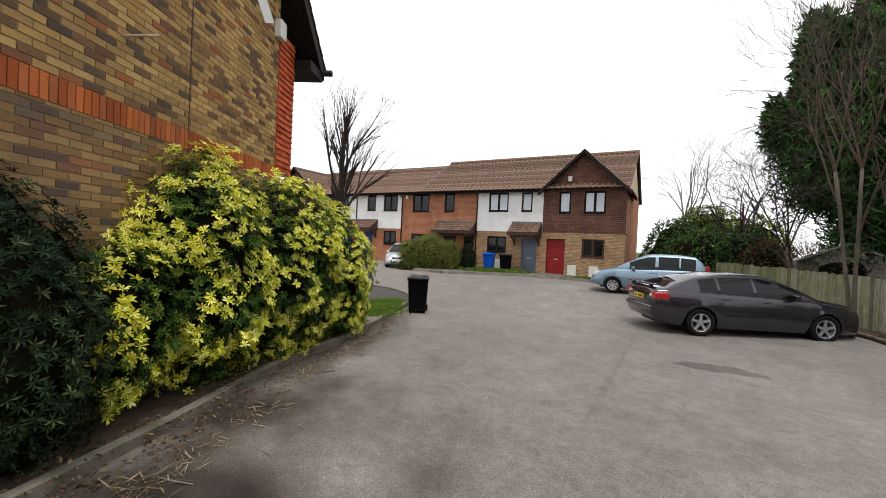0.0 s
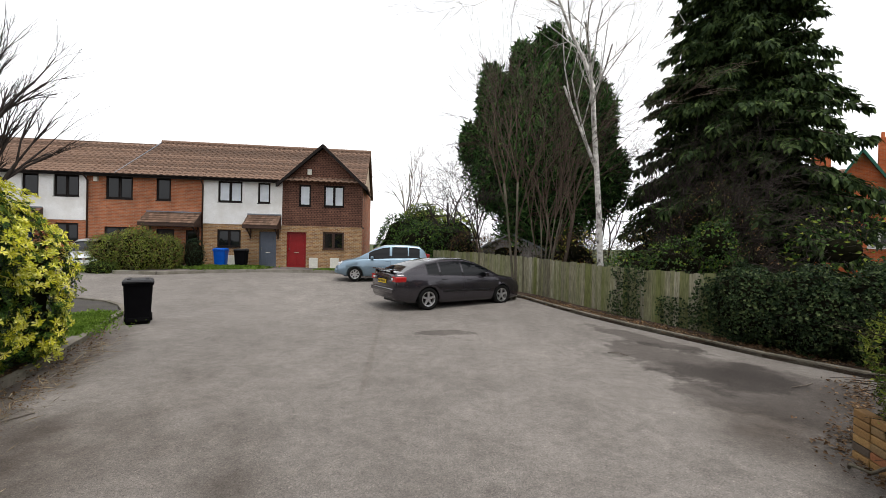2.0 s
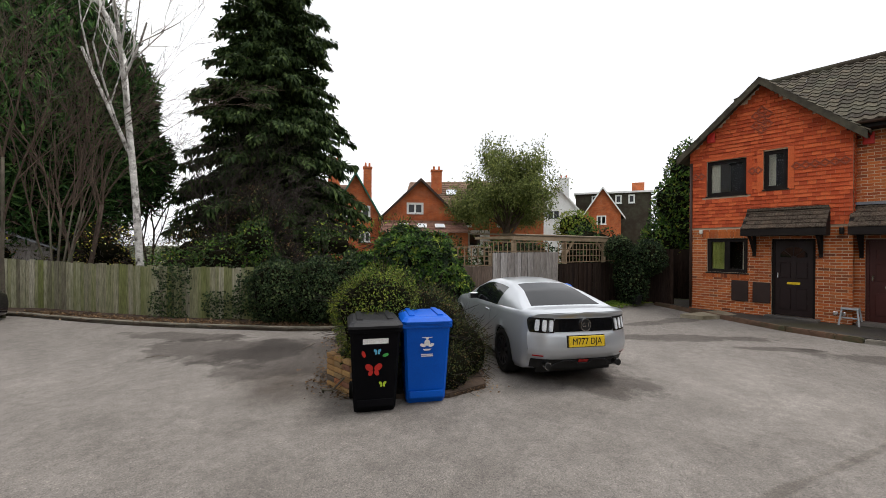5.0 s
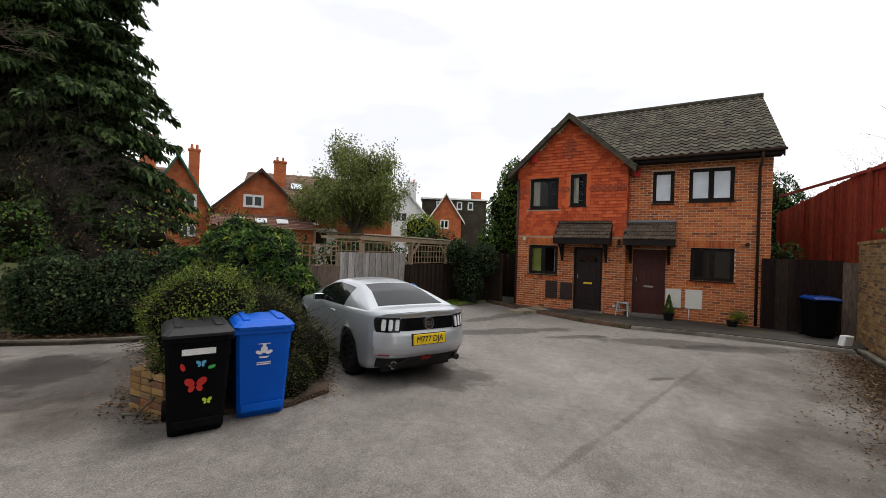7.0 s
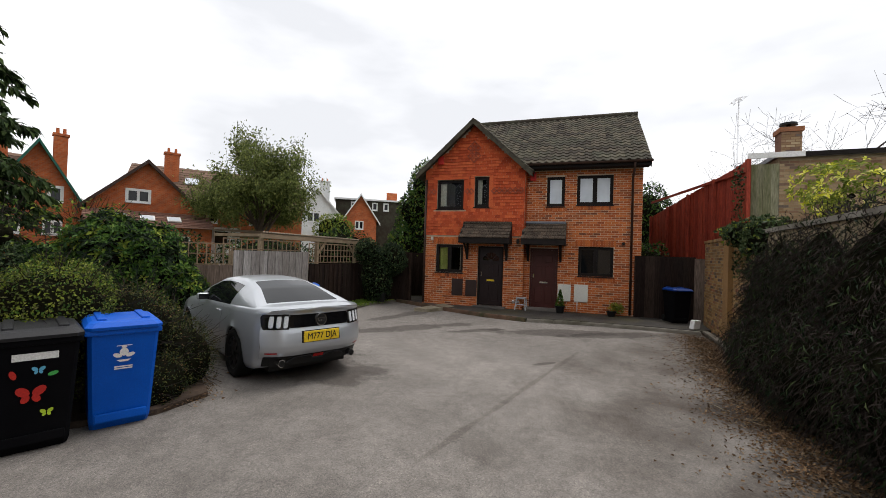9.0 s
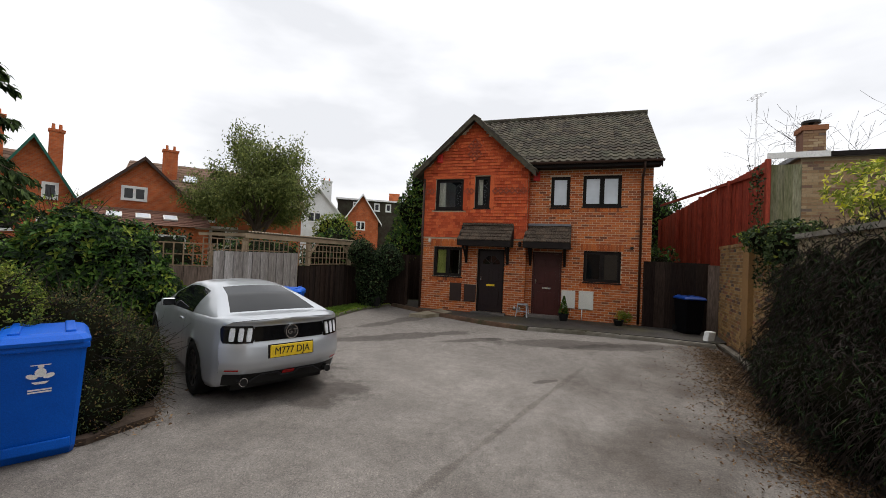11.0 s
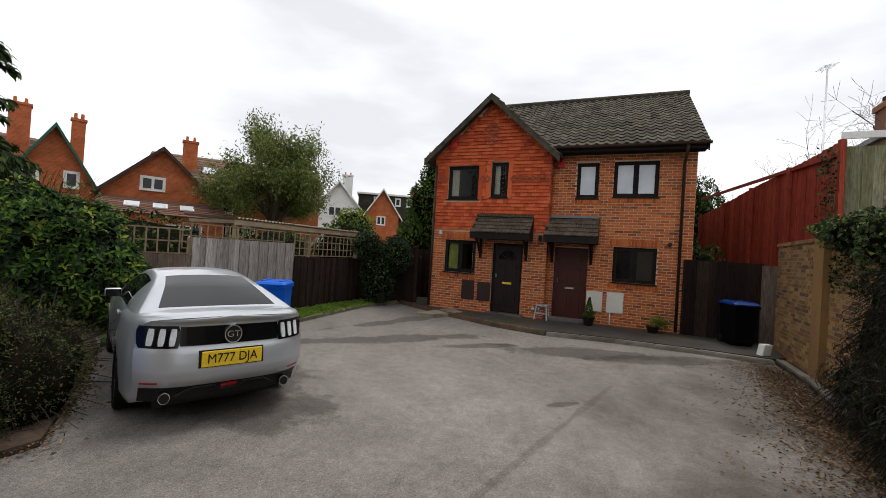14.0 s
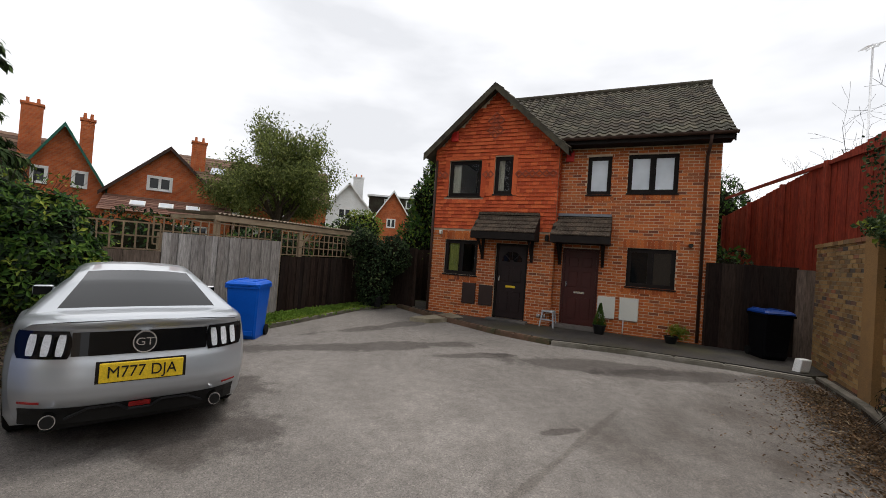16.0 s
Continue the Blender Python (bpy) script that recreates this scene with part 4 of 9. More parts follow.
def gable_roof(parent, x0, x1, yf, yb, ze, peak, mat, board, name="roof", over=0.0, hw_over=0.25):
    """A roof with its ridge running along y over a gable from x0 to x1, with barge boards."""
    xm, h = (x0 + x1) / 2, peak - ze
    half = (x1 - x0) / 2 + hw_over
    drop = h * hw_over / ((x1 - x0) / 2)
    P = Pile()
    L = math.hypot(half, h + drop)
    vs, fs = roof_tiles(yb - yf, L, 0.2, 0.26)
    for sgn in (1, -1):
        ey = Vector((sgn * half / L, 0, (h + drop) / L))
        ex = Vector((0, 1, 0)) * (-sgn)
        m = frame_m((xm - sgn * half, yf if sgn < 0 else yb, ze - drop + 0.06), ex, ey, ex.cross(ey))
        place(P, vs, fs, m)
    obj(name, P.mesh(mat), parent)
    for sgn in (1, -1):
        a = Vector((xm - sgn * half, yf - 0.02, ze - drop - 0.12))
        b = Vector((xm, yf - 0.02, peak - 0.10))
        hgt = Vector((0, 0, 0.19))
        v = [a, b, b + hgt, a + hgt]
        v += [q + Vector((0, 0.035, 0)) for q in v]
        obj("barge_board", mesh_of(v, [(0, 1, 2, 3), (5, 4, 7, 6), (1, 0, 4, 5), (2, 1, 5, 6), (3, 2, 6, 7), (0, 3, 7, 4)], board), parent)
    # soffit closing the underside of the overhang
    P = Pile()
    for sgn in (1, -1):
        a, b = Vector((xm - sgn * half, yf, ze - drop)), Vector((xm, yf, peak + 0.02))
        dy = Vector((0, yb - yf, 0))
        t = Vector((0, 0, -0.03))
        P.add([a, b, b + dy, a + dy, a + t, b + t, b + dy + t, a + dy + t], [(0, 1, 2, 3), (7, 6, 5, 4), (0, 4, 5, 1), (3, 2, 6, 7)])
    obj("soffit", P.mesh(board), parent)


def canopy(parent, x0, x1, zt, zb, y, out, tiles, board, lead=LEAD, name="porch_canopy", hipped=True):
    c = thing(name, "", "")
    c.parent = parent
    c.location = (0, y, 0)
    P = Pile()
    L = math.hypot(out, zt - zb)
    rows = 5
    rnd = random.Random(int(x0 * 10))
    n = int((x1 - x0) / 0.165)
    items = []
    for r in range(rows):
        for i in range(n):
            a = x0 + (x1 - x0) * i / n + (0.08 if r % 2 else 0) * (i < n - 1)
            b = min(a + (x1 - x0) / n, x1)
            t0, t1 = r / rows, (r + 1.25) / rows
            lift = rnd.uniform(0, 0.008)
            p = lambda t, o, x: (x, -out * (1 - t) - o * 0.5, zb + (zt - zb) * t + o)
            P.add([p(t0, 0.035 + lift, a + .003), p(t0, 0.035 + lift, b - .003), p(t1, 0.012, b - .003), p(t1, 0.012, a + .003), p(t0, 0.012 + lift, a + .003), p(t0, 0.012 + lift, b - .003)],
                  [(0, 1, 2, 3), (4, 5, 1, 0), (3, 4, 0), (5, 2, 1)])
    obj("canopy_tiles", P.mesh(tiles), c, "weathered mossy plain tiles")
    v = [(x0, -out, zb), (x1, -out, zb), (x1, 0, zt), (x0, 0, zt), (x0, -out, zb - .16), (x1, -out, zb - .16), (x1, 0, zb - .16), (x0, 0, zb - .16)]
    obj("canopy_box", mesh_of(v, [(0, 1, 2, 3), (4, 7, 6, 5), (0, 4, 5, 1), (1, 5, 6, 2), (3, 7, 4, 0)], board), c)
    obj("flashing", boxes_mesh([(x0 + .02, x1 - .02, -0.14, -0.0, zt - 0.02, zt + 0.045)], lead), c)
    for x in (x0 + 0.16, x1 - 0.16):
        pts = [(x, -0.04, zb - 0.62), (x, -0.14, zb - 0.5), (x, -out * 0.55, zb - 0.28), (x, -out * 0.8, zb - 0.17)]
        vs, fs = tube(pts, [0.04, 0.045, 0.045, 0.045], 4)
        P2 = Pile()
        P2.add(vs, fs)
        b = boxes_mesh([(x - .035, x + .035, -0.06, 0.0, zb - 0.70, zb - 0.16)], board)
        br = obj("bracket", P2.mesh(board), c)
        obj("bracket_post", b, br)
    return c


def alarm_box(parent, x, y, z, mat, label):
    a = part("alarm_box", bbox(x, x + 0.2, y - 0.07, y, z, z + 0.28, 0.02), mat, parent, label)
    return a


pair = thing("pair_of_houses", "pair of orange brick houses with red hung tiles and grey-brown roof", "house", HA)
WB = 3.44            # width of the tile-hung gable bay
WT = 6.92            # whole width
RB = 0.30            # how far the right half stands back
bay_holes = [(0.44, 1.39, 3.34, 4.33), (1.76, 2.26, 3.40, 4.41), (0.46, 1.43, 1.18, 2.13), (1.94, 2.80, 0.12, 2.10)]
rec_holes = [(4.1, 4.66, 3.44, 4.40), (5.03, 6.10, 3.48, 4.42), (5.12, 6.15, 1.24, 2.16), (3.62, 4.50, 0.12, 2.08)]
W1, W2 = 4.70, 4.86
wall_set(pair, "wall_bay", WB, -0.1, W1, 0.0, 0.28, bay_holes, MORTAR)
wall_set(pair, "wall_right", WT - WB, -0.1, W2, 0.0, 0.28, [(a - WB, b - WB, c, d) for a, b, c, d in rec_holes], MORTAR, m=Matrix.Translation((WB, RB, 0)))
obj("wall_flank", boxes_mesh([(0, 0.28, 0.28, 7.6, -0.1, W1), (WT - 0.28, WT, RB + 0.28, 7.6, -0.1, W2), (0.28, WT - 0.28, 7.3, 7.6, -0.1, W1), (WB - 0.28, WB, 0.28, RB + 0.28, -0.1, W1 - 0.003)], MORTAR), pair)
# floors and partitions behind the panes, coloured as indoor shade
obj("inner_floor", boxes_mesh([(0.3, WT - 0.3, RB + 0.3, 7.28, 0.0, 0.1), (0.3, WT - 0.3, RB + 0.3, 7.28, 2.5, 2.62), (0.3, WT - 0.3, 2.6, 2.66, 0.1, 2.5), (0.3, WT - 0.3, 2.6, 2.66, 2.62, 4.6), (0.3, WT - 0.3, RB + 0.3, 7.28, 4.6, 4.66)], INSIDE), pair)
gable_top(0, WB, W1, 6.20, 0.0, 0.28, MORTAR, "wall_gable", pair)
# roof: main slope behind, and the gable roof of the bay
P = Pile()
DR, RZ = 3.3, 7.3
mb = Matrix.Translation((WT + 0.18 - 0.0, 2 * DR + 1.3, 0)) @ Matrix.Rotation(PI, 4, "Z")
roof_panel(P, 0, 0.3 - 0.42, W2 - 0.12, WT + 0.3, DR + 0.42, RZ - W2 + 0.12, rows=0.27, tw=0.27, rotate=mb, depth=0.045)
run_, up_ = DR + 0.42, RZ - W2 + 0.12
obj("roof", P.mesh(ROOF_G), pair, "grey-brown interlocking tiles with lichen", kind="stuff")
front_roof = thing("roof_slope", "", "")
front_roof.parent = pair
sl_ = up_ / math.hypot(run_, up_)
roof_pieces(front_roof, slope_m(0.9, RB - 0.42, W2 - 0.12, run_, up_), WT + 0.18 - 0.9, math.hypot(run_, up_), 0.25, 0.235, ROOF_G, lambda x, y: y + abs(x - 4.5) * 0.3,
            skip=lambda x, y: x + 0.9 < WB + 0.1 and W2 - 0.12 + y * sl_ < 6.24 - 0.876 * abs(x + 0.9 - WB / 2) - 0.03)
vs, fs = tube([(0.9, DR + RB, RZ + 0.03), (WT + 0.2, DR + RB, RZ + 0.03)], [0.11, 0.11], 10)
P = Pile(); P.add(vs, fs)
obj("ridge_tile", P.mesh(ROOF_G, smooth=True), pair)
gable_roof(pair, 0, WB, -0.32, 3.4, W1 - 0.05, 6.22, ROOF_G, BOARD_MOSS, name="gable_roof")
v = [(WT, RB, W2), (WT, 7.0, W2), (WT, DR + RB, RZ - 0.05), (WT - .2, RB, W2), (WT - .2, 7.0, W2), (WT - .2, DR + RB, RZ - 0.05)]
obj("wall_gable", mesh_of(v, [(0, 1, 2), (4, 3, 5), (0, 3, 4, 1), (1, 4, 5, 2), (2, 5, 3, 0)], MORTAR), pair)
for sgn, y0, y1 in ((1, RB - 0.42, DR + RB), ):
    a, b = Vector((WT + 0.14, y0, W2 - 0.32)), Vector((WT + 0.14, y1, RZ - 0.2))
    h = Vector((0, 0, 0.2)); t = Vector((0.03, 0, 0))
    obj("barge_board", mesh_of([a, b, b + h, a + h, a + t, b + t, b + h + t, a + h + t], [(0, 1, 2, 3), (5, 4, 7, 6), (1, 0, 4, 5), (2, 1, 5, 6), (3, 2, 6, 7), (0, 3, 7, 4)], WOOD_BLK), pair)
obj("fascia", boxes_mesh([(WB - 0.1, WT + 0.16, RB - 0.42, RB - 0.38, W2 - 0.26, W2 - 0.08), (WB + 0.02, WT + 0.15, RB - 0.38, RB, W2 - 0.25, W2 - 0.22)], WOOD_BLK), pair)


def half_pipe(parent, x0, x1, y, z, r, mat, name="gutter"):
    P = Pile()
    n = 8
    v = []
    for x in (x0, x1):
        for k in range(n + 1):
            t = PI + PI * k / n
            v.append((x, y + r * math.cos(t), z + r * math.sin(t)))
    P.add(v, [(k, k + 1, n + 2 + k, n + 1 + k) for k in range(n)] + [tuple(range(n + 1)), tuple(range(n + 1, 2 * n + 2))[::-1]])
    return obj(name, P.mesh(mat, smooth=False), parent)


def pipe(parent, pts, r, mat, name="downpipe", label=""):
    P = Pile()
    vs, fs = tube(pts, [r] * len(pts), 10)
    P.add(vs, fs)
    return obj(name, P.mesh(mat, smooth=True), parent, label)


half_pipe(pair, WB - 0.05, WT + 0.2, RB - 0.48, W2 - 0.12, 0.06, WOOD_BRN)
pipe(pair, [(WT - 0.28, RB - 0.47, W2 - 0.18), (WT - 0.28, RB - 0.3, W2 - 0.4), (WT - 0.28, RB - 0.05, W2 - 0.55), (WT - 0.28, RB - 0.05, 0.12)], 0.035, WOOD_BRN)
pipe(pair, [(0.05, -0.05, W1 - 0.35), (0.05, -0.05, 0.12)], 0.035, WOOD_BRN)
BLK = WOOD_BLK
window_unit(pair, *bay_holes[0], 0, [1], BLK, [GLASS_T])
window_unit(pair, *bay_holes[1], 0, [1], BLK, [GLASS_T])
window_unit(pair, *bay_holes[2], 0, [1, 1], BLK, [GLASS_T])
window_unit(pair, *rec_holes[0], RB, [1], BLK, [CURTAIN])
window_unit(pair, *rec_holes[1], RB, [1, 1], BLK, [CURTAIN])
for hole, bits in ((bay_holes[0], [(0.07, 0.30, 1)]), (bay_holes[1], [(0.08, 0.26, 1)]), (bay_holes[2], [(0.10, 0.42, 0)])):
    cw = hole[1] - hole[0]
    for q0, q1, cream in bits:
        v_, f_ = [], []
        k_ = 14
        for i_ in range(k_ + 1):
            xx_ = hole[0] + cw * (q0 + (q1 - q0) * i_ / k_)
            for zz_ in (hole[2] + 0.08, hole[3] - 0.06):
                v_.append((xx_, 0.14 + 0.02 * math.sin(i_ * 2.2), zz_))
        f_ = [(2 * i_, 2 * i_ + 2, 2 * i_ + 3, 2 * i_ + 1) for i_ in range(k_)]
        obj("curtain", mesh_of(v_, f_, CURTAIN_C if cream else CURTAIN_Y, smooth=True), pair, "cream curtain drawn aside" if cream else "dull yellow-green blind")
window_unit(pair, *rec_holes[2], RB, [1, 1], BLK, [GLASS_D])
panel_door(pair, *bay_holes[3], 0.02, DOOR_BLK, BLK, fan=True)
panel_door(pair, *rec_holes[3], RB + 0.02, DOOR_MAR, DOOR_MAR, slot=CHROME)
canopy(pair, 1.42, 3.06, 2.86, 2.34, 0.0, 0.62, ROOF_MOSS, BLK, lead=ROOF_MOSS)
canopy(pair, 3.40, 4.74, 2.90, 2.34, RB, 0.75, ROOF_MOSS, BLK)
alarm_box(pair, 0.46, -0.03, 4.86, RED_P, "red plastic alarm box")
alarm_box(pair, 3.56, RB, 4.28, RED_P, "red plastic alarm box")
part("doorstep", bbox(1.85, 2.9, -0.3, 0.0, 0.085, 0.14, 0.01), SLAB, pair)
part("doorstep", bbox(3.5, 4.6, -0.0, RB, 0.085, 0.17, 0.01), SLAB, pair)
part("meter_box", bbox(1.07, 1.45, -0.05, 0, 0.42, 0.98, 0.015), BROWN_P, pair, "dark brown plastic meter box")
part("meter_box", bbox(1.55, 1.93, -0.05, 0, 0.42, 0.96, 0.015), BROWN_P, pair, "dark brown plastic meter box")
part("meter_box", bbox(4.52, 4.92, RB - 0.05, RB, 0.42, 0.95, 0.015), CREAM_P, pair, "cream plastic meter box")
mb2 = part("meter_box", bbox(5.02, 5.43, RB - 0.05, RB, 0.42, 0.96, 0.015), CREAM_P, pair, "cream plastic meter box")
pipe(mb2, [(5.12, RB - 0.02, 0.43), (5.12, RB - 0.02, 0.1)], 0.015, WHITE_P, "gas_pipe")
for a in (3.12, 3.25):
    part("socket_box", bbox(a, a + 0.09, -0.04, 0, 0.28, 0.37, 0.01), CHROME, pair, "small grey outside socket")
pt = cyl(0.045, 0, 0.12, 14)
part("flue", pt, BLACK_P, pair, "round black flue outlet", m=Matrix.Translation((6.42, RB - 0.12, 2.28)) @ Matrix.Rotation(PI / 2, 4, "Z"))
part("lantern", bbox(0.28, 0.36, -0.1, 0, 2.27, 2.38, 0.02), CREAM_P, pair, "small round white wall light")
part("lantern", bbox(3.22, 3.3, -0.12, 0, 2.2, 2.36, 0.02), BLACK_P, pair, "small black wall light")
# curtains inside
for a, b, z0, z1, yy in ((0.52, 0.74, 3.40, 4.28, 0.16), (1.82, 1.99, 3.45, 4.36, 0.16), (1.24, 1.38, 1.2, 2.1, 0.3)):
    P = Pile()
    n = 12
    v = []
    for i in range(n + 1):
        x = a + (b - a) * i / n
        v += [(x, yy + 0.015 * math.sin(i * 2.1), z0), (x, yy + 0.015 * math.sin(i * 2.1), z1)]
    P.add(v, [(2 * i, 2 * i + 2, 2 * i + 3, 2 * i + 1) for i in range(n)])
    obj("curtain", P.mesh(CURTAIN_C), pair)

# ---- terrace ----
TD = Vector((-0.956, -0.292, 0)).normalized()
TEX = -TD
TO = Vector((-8.4, 22.1, 0)) + TD * 34.0
TC = Matrix.Translation((-11.8, 20.9, 0))
TM = settled(Matrix.Translation((0.0, -0.7, 0)) @ TC @ Matrix.Rotation(radians(-0.5), 4, "Z") @ TC.inverted() @ frame_m(TO, TEX, Vector((-TEX.y, TEX.x, 0)), Vector((0, 0, 1))), (-11.8, 20.9))
terrace = thing("terrace", "terraced row in brick and white render under brown tiled roofs", "house", TM)
GZ = 0.33
WTOP = 5.2


def unit(x0, x1, holes, lower, upper, split=2.72, z0=None):
    g = GZ if z0 is None else z0
    hs = [(a - x0, b - x0, c, d) for a, b, c, d in holes]
    o = obj("wall_unit", boxes_mesh(facade_boxes(x1 - x0, g - 0.5, split, 0, 0.25, [h for h in hs if h[2] < split]), lower), terrace, m=Matrix.Translation((x0, 0, 0)))
    o2 = obj("wall_upper", boxes_mesh(facade_boxes(x1 - x0, split, WTOP, -0.02 if upper is RENDER_W else 0.0, 0.25, [h for h in hs if h[2] >= split]), upper), terrace, m=Matrix.Translation((x0, 0, 0)))
    # back wall, floor and partition, painted dark for the shade indoors
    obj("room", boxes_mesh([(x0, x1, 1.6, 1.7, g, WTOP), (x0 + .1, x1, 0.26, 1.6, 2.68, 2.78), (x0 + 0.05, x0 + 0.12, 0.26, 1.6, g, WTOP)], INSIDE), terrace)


G_up = [(30.56, 31.2, 3.82, 5.0), (31.89, 33.0, 3.82, 5.0)]
G_lo = [(29.95, 30.98, 0.4, 2.38), (31.87, 33.02, 1.46, 2.42)]
unit(29.68, 34.0, G_up + G_lo, BT_YEL, HUNG_B)
W_up = [(26.36, 27.6, 3.9, 5.03), (28.4, 29.05, 3.9, 5.02)]
W_lo = [(26.34, 27.55, 1.47, 2.42), (28.5, 29.4, 0.38, 2.36)]
unit(25.62, 29.68, W_up + W_lo, BT_YEL, RENDER_W)
O_up = [(20.84, 22.14, 3.88, 5.08), (23.28, 24.0, 3.88, 5.05)]
O_lo = [(20.8, 22.1, 1.5, 2.42), (24.76, 25.45, 1.45, 2.34), (23.3, 24.2, 0.4, 2.36)]
unit(19.94, 25.62, O_up + O_lo, BT_RED, BT_RED)
V_up = [(18.4, 19.6, 3.93, 5.07), (16.94, 17.72, 3.95, 5.08)]
V_lo = [(18.48, 19.58, 1.6, 2.56), (16.5, 17.5, 0.55, 2.46)]
unit(16.0, 19.94, V_up + V_lo, BT_RED, RENDER_W, z0=0.5)
U_up = [(14.55, 15.2, 4.0, 5.1), (13.1, 14.0, 4.0, 5.1)]
U_lo = [(14.66, 15.62, 0.56, 2.46), (13.0, 13.9, 1.6, 2.5)]
unit(12.2, 16.0, U_up + U_lo, BT_RED, RENDER_W, z0=0.5)
F_up = [(9.0, 9.9, 4.0, 5.1)]
unit(7.0, 12.2, F_up, BT_RED, HUNG_B, z0=0.5)
obj("wall_back", boxes_mesh([(7.0, 34.0, 8.3, 8.55, 0, WTOP), (33.75, 34.0, 0.25, 8.3, 0, WTOP), (7.0, 7.25, 0.25, 8.3, 0, WTOP)], BT_RED), terrace)
v = [(34.0, 0.0, WTOP), (34.0, 8.5, WTOP), (34.0, 4.1, 7.72), (33.8, 0.0, WTOP), (33.8, 8.5, WTOP), (33.8, 4.1, 7.72)]
obj("wall_gable", mesh_of(v, [(0, 1, 2), (4, 3, 5), (0, 3, 4, 1), (1, 4, 5, 2), (2, 5, 3, 0)], MORTAR), terrace)
gable_top(29.68, 34.0, WTOP, 7.05, 0.0, 0.25, HUNG_B, "wall_gable", terrace)
gable_top(7.0, 12.2, WTOP, 7.3, 0.0, 0.25, HUNG_B, "wall_gable", terrace)
P = Pile()
roof_panel(P, 21.45, -0.38, WTOP - 0.06, 34.2 - 21.45, 4.5, 2.7, rows=0.3, tw=0.3, depth=0.05)
roof_panel(P, 7.6, -0.38, WTOP - 0.08, 21.45 - 7.6, 4.3, 2.45, rows=0.3, tw=0.3, depth=0.05)
bk = Matrix.Translation((34.2, 8.6, 0)) @ Matrix.Rotation(PI, 4, "Z")
roof_panel(P, 0, 0.0, WTOP - 0.06, 34.2 - 21.45, 4.48, 2.7, rows=0.6, tw=0.6, rotate=bk, depth=0.05)
roof_panel(P, 12.75, 0.0, WTOP - 0.06, 14, 4.48, 2.45, rows=0.6, tw=0.6, rotate=bk, depth=0.05)
obj("roof", P.mesh(ROOF_B), terrace, "brown interlocking roof tiles")
P = Pile()
for a, b, z in ((21.4, 34.2, 7.86), (9.3, 21.4, 7.59)):
    vs, fs = tube([(a, 4.1, z), (b, 4.1, z)], [0.12, 0.12], 8)
    P.add(vs, fs)
obj("ridge_tile", P.mesh(ROOF_B), terrace)
v = [(21.44, -0.3, 5.2), (21.44, 4.1, 7.88), (21.44, 4.1, 7.6), (21.44, -0.3, 5.05)]
obj("roof_step", mesh_of(v + [(x - .05, y, z) for x, y, z in v], [(0, 1, 2, 3), (7, 6, 5, 4), (0, 4, 5, 1)], LEAD), terrace)
gable_roof(terrace, 29.68, 34.0, -0.4, 4.0, WTOP - 0.1, 7.12, ROOF_B, WOOD_BLK, name="gable_roof")
gable_roof(terrace, 7.0, 12.2, -0.4, 4.0, WTOP - 0.1, 7.35, ROOF_B, WOOD_BLK, name="gable_roof")
obj("fascia", boxes_mesh([(12.2, 29.6, -0.38, -0.34, 5.0, 5.16), (12.2, 29.6, -0.34, 0.0, 5.03, 5.06)], WOOD_BLK), terrace)
half_pipe(terrace, 12.4, 29.5, -0.44, 5.14, 0.06, WOOD_BLK)
for x in (25.6, 20.0, 16.0):
    pipe(terrace, [(x, -0.42, 5.1), (x, -0.05, 4.8), (x, -0.05, 0.4)], 0.04, WOOD_BRN)
for h in G_up:
    window_unit(terrace, *h, 0, [1] if h[1] - h[0] < 0.8 else [1, 1], BLK, [CURTAIN])
window_unit(terrace, *G_lo[1], 0, [1, 1], WOOD_BRN, [GLASS_D])
for h in W_up:
    window_unit(terrace, *h, 0, [1] if h[1] - h[0] < 0.8 else [1, 1], BLK, [CURTAIN])
window_unit(terrace, *W_lo[0], 0, [1, 1], BLK, [GLASS_D])
for h in O_up + V_up + U_up:
    window_unit(terrace, *h, 0, [1] if h[1] - h[0] < 0.95 else [1, 1], BLK, [GLASS_D])
for h in (O_lo[0], O_lo[1], V_lo[0], U_lo[1], F_up[0]):
    window_unit(terrace, *h, 0, [1] if h[1] - h[0] < 0.8 else [1, 1], BLK, [GLASS_D])
panel_door(terrace, *G_lo[0], 0.05, DOOR_RED, DOOR_RED, slot=CHROME)
panel_door(terrace, *W_lo[1], 0.02, DOOR_GREY, DOOR_GREY, slot=CHROME)
panel_door(terrace, *O_lo[2], 0.02, DOOR_BLK, BLK)
panel_door(terrace, *V_lo[1], 0.02, DOOR_BLUE, DOOR_BLUE, slot=CHROME)
panel_door(terrace, *U_lo[0], 0.02, DOOR_NAVY, WHITE_P, slot=CHROME)
canopy(terrace, 27.9, 29.66, 3.27, 2.66, 0, 0.85, ROOF_B, WOOD_BRN)
canopy(terrace, 22.85, 25.55, 3.27, 2.66, 0, 0.85, ROOF_B, WOOD_BRN)
canopy(terrace, 13.9, 17.95, 3.3, 2.72, 0, 0.85, TILE_ORANGE, WOOD_BRN)
for x, z in ((31.17, 0.38), (32.3, 0.38), (26.9, 0.45), (12.5, 0.7)):
    part("meter_box", bbox(x, x + 0.46, -0.06, 0, z, z + 0.6, 0.015), CREAM_P, terrace, "cream plastic meter box")
part("alarm_box", bbox(31.0, 31.22, -0.1, 0, 5.55, 5.85, 0.02), CREAM_P, terrace, "white alarm box")
part("alarm_box", bbox(20.3, 20.5, -0.1, 0, 4.75, 5.0, 0.02), CREAM_P, terrace, "white alarm box")
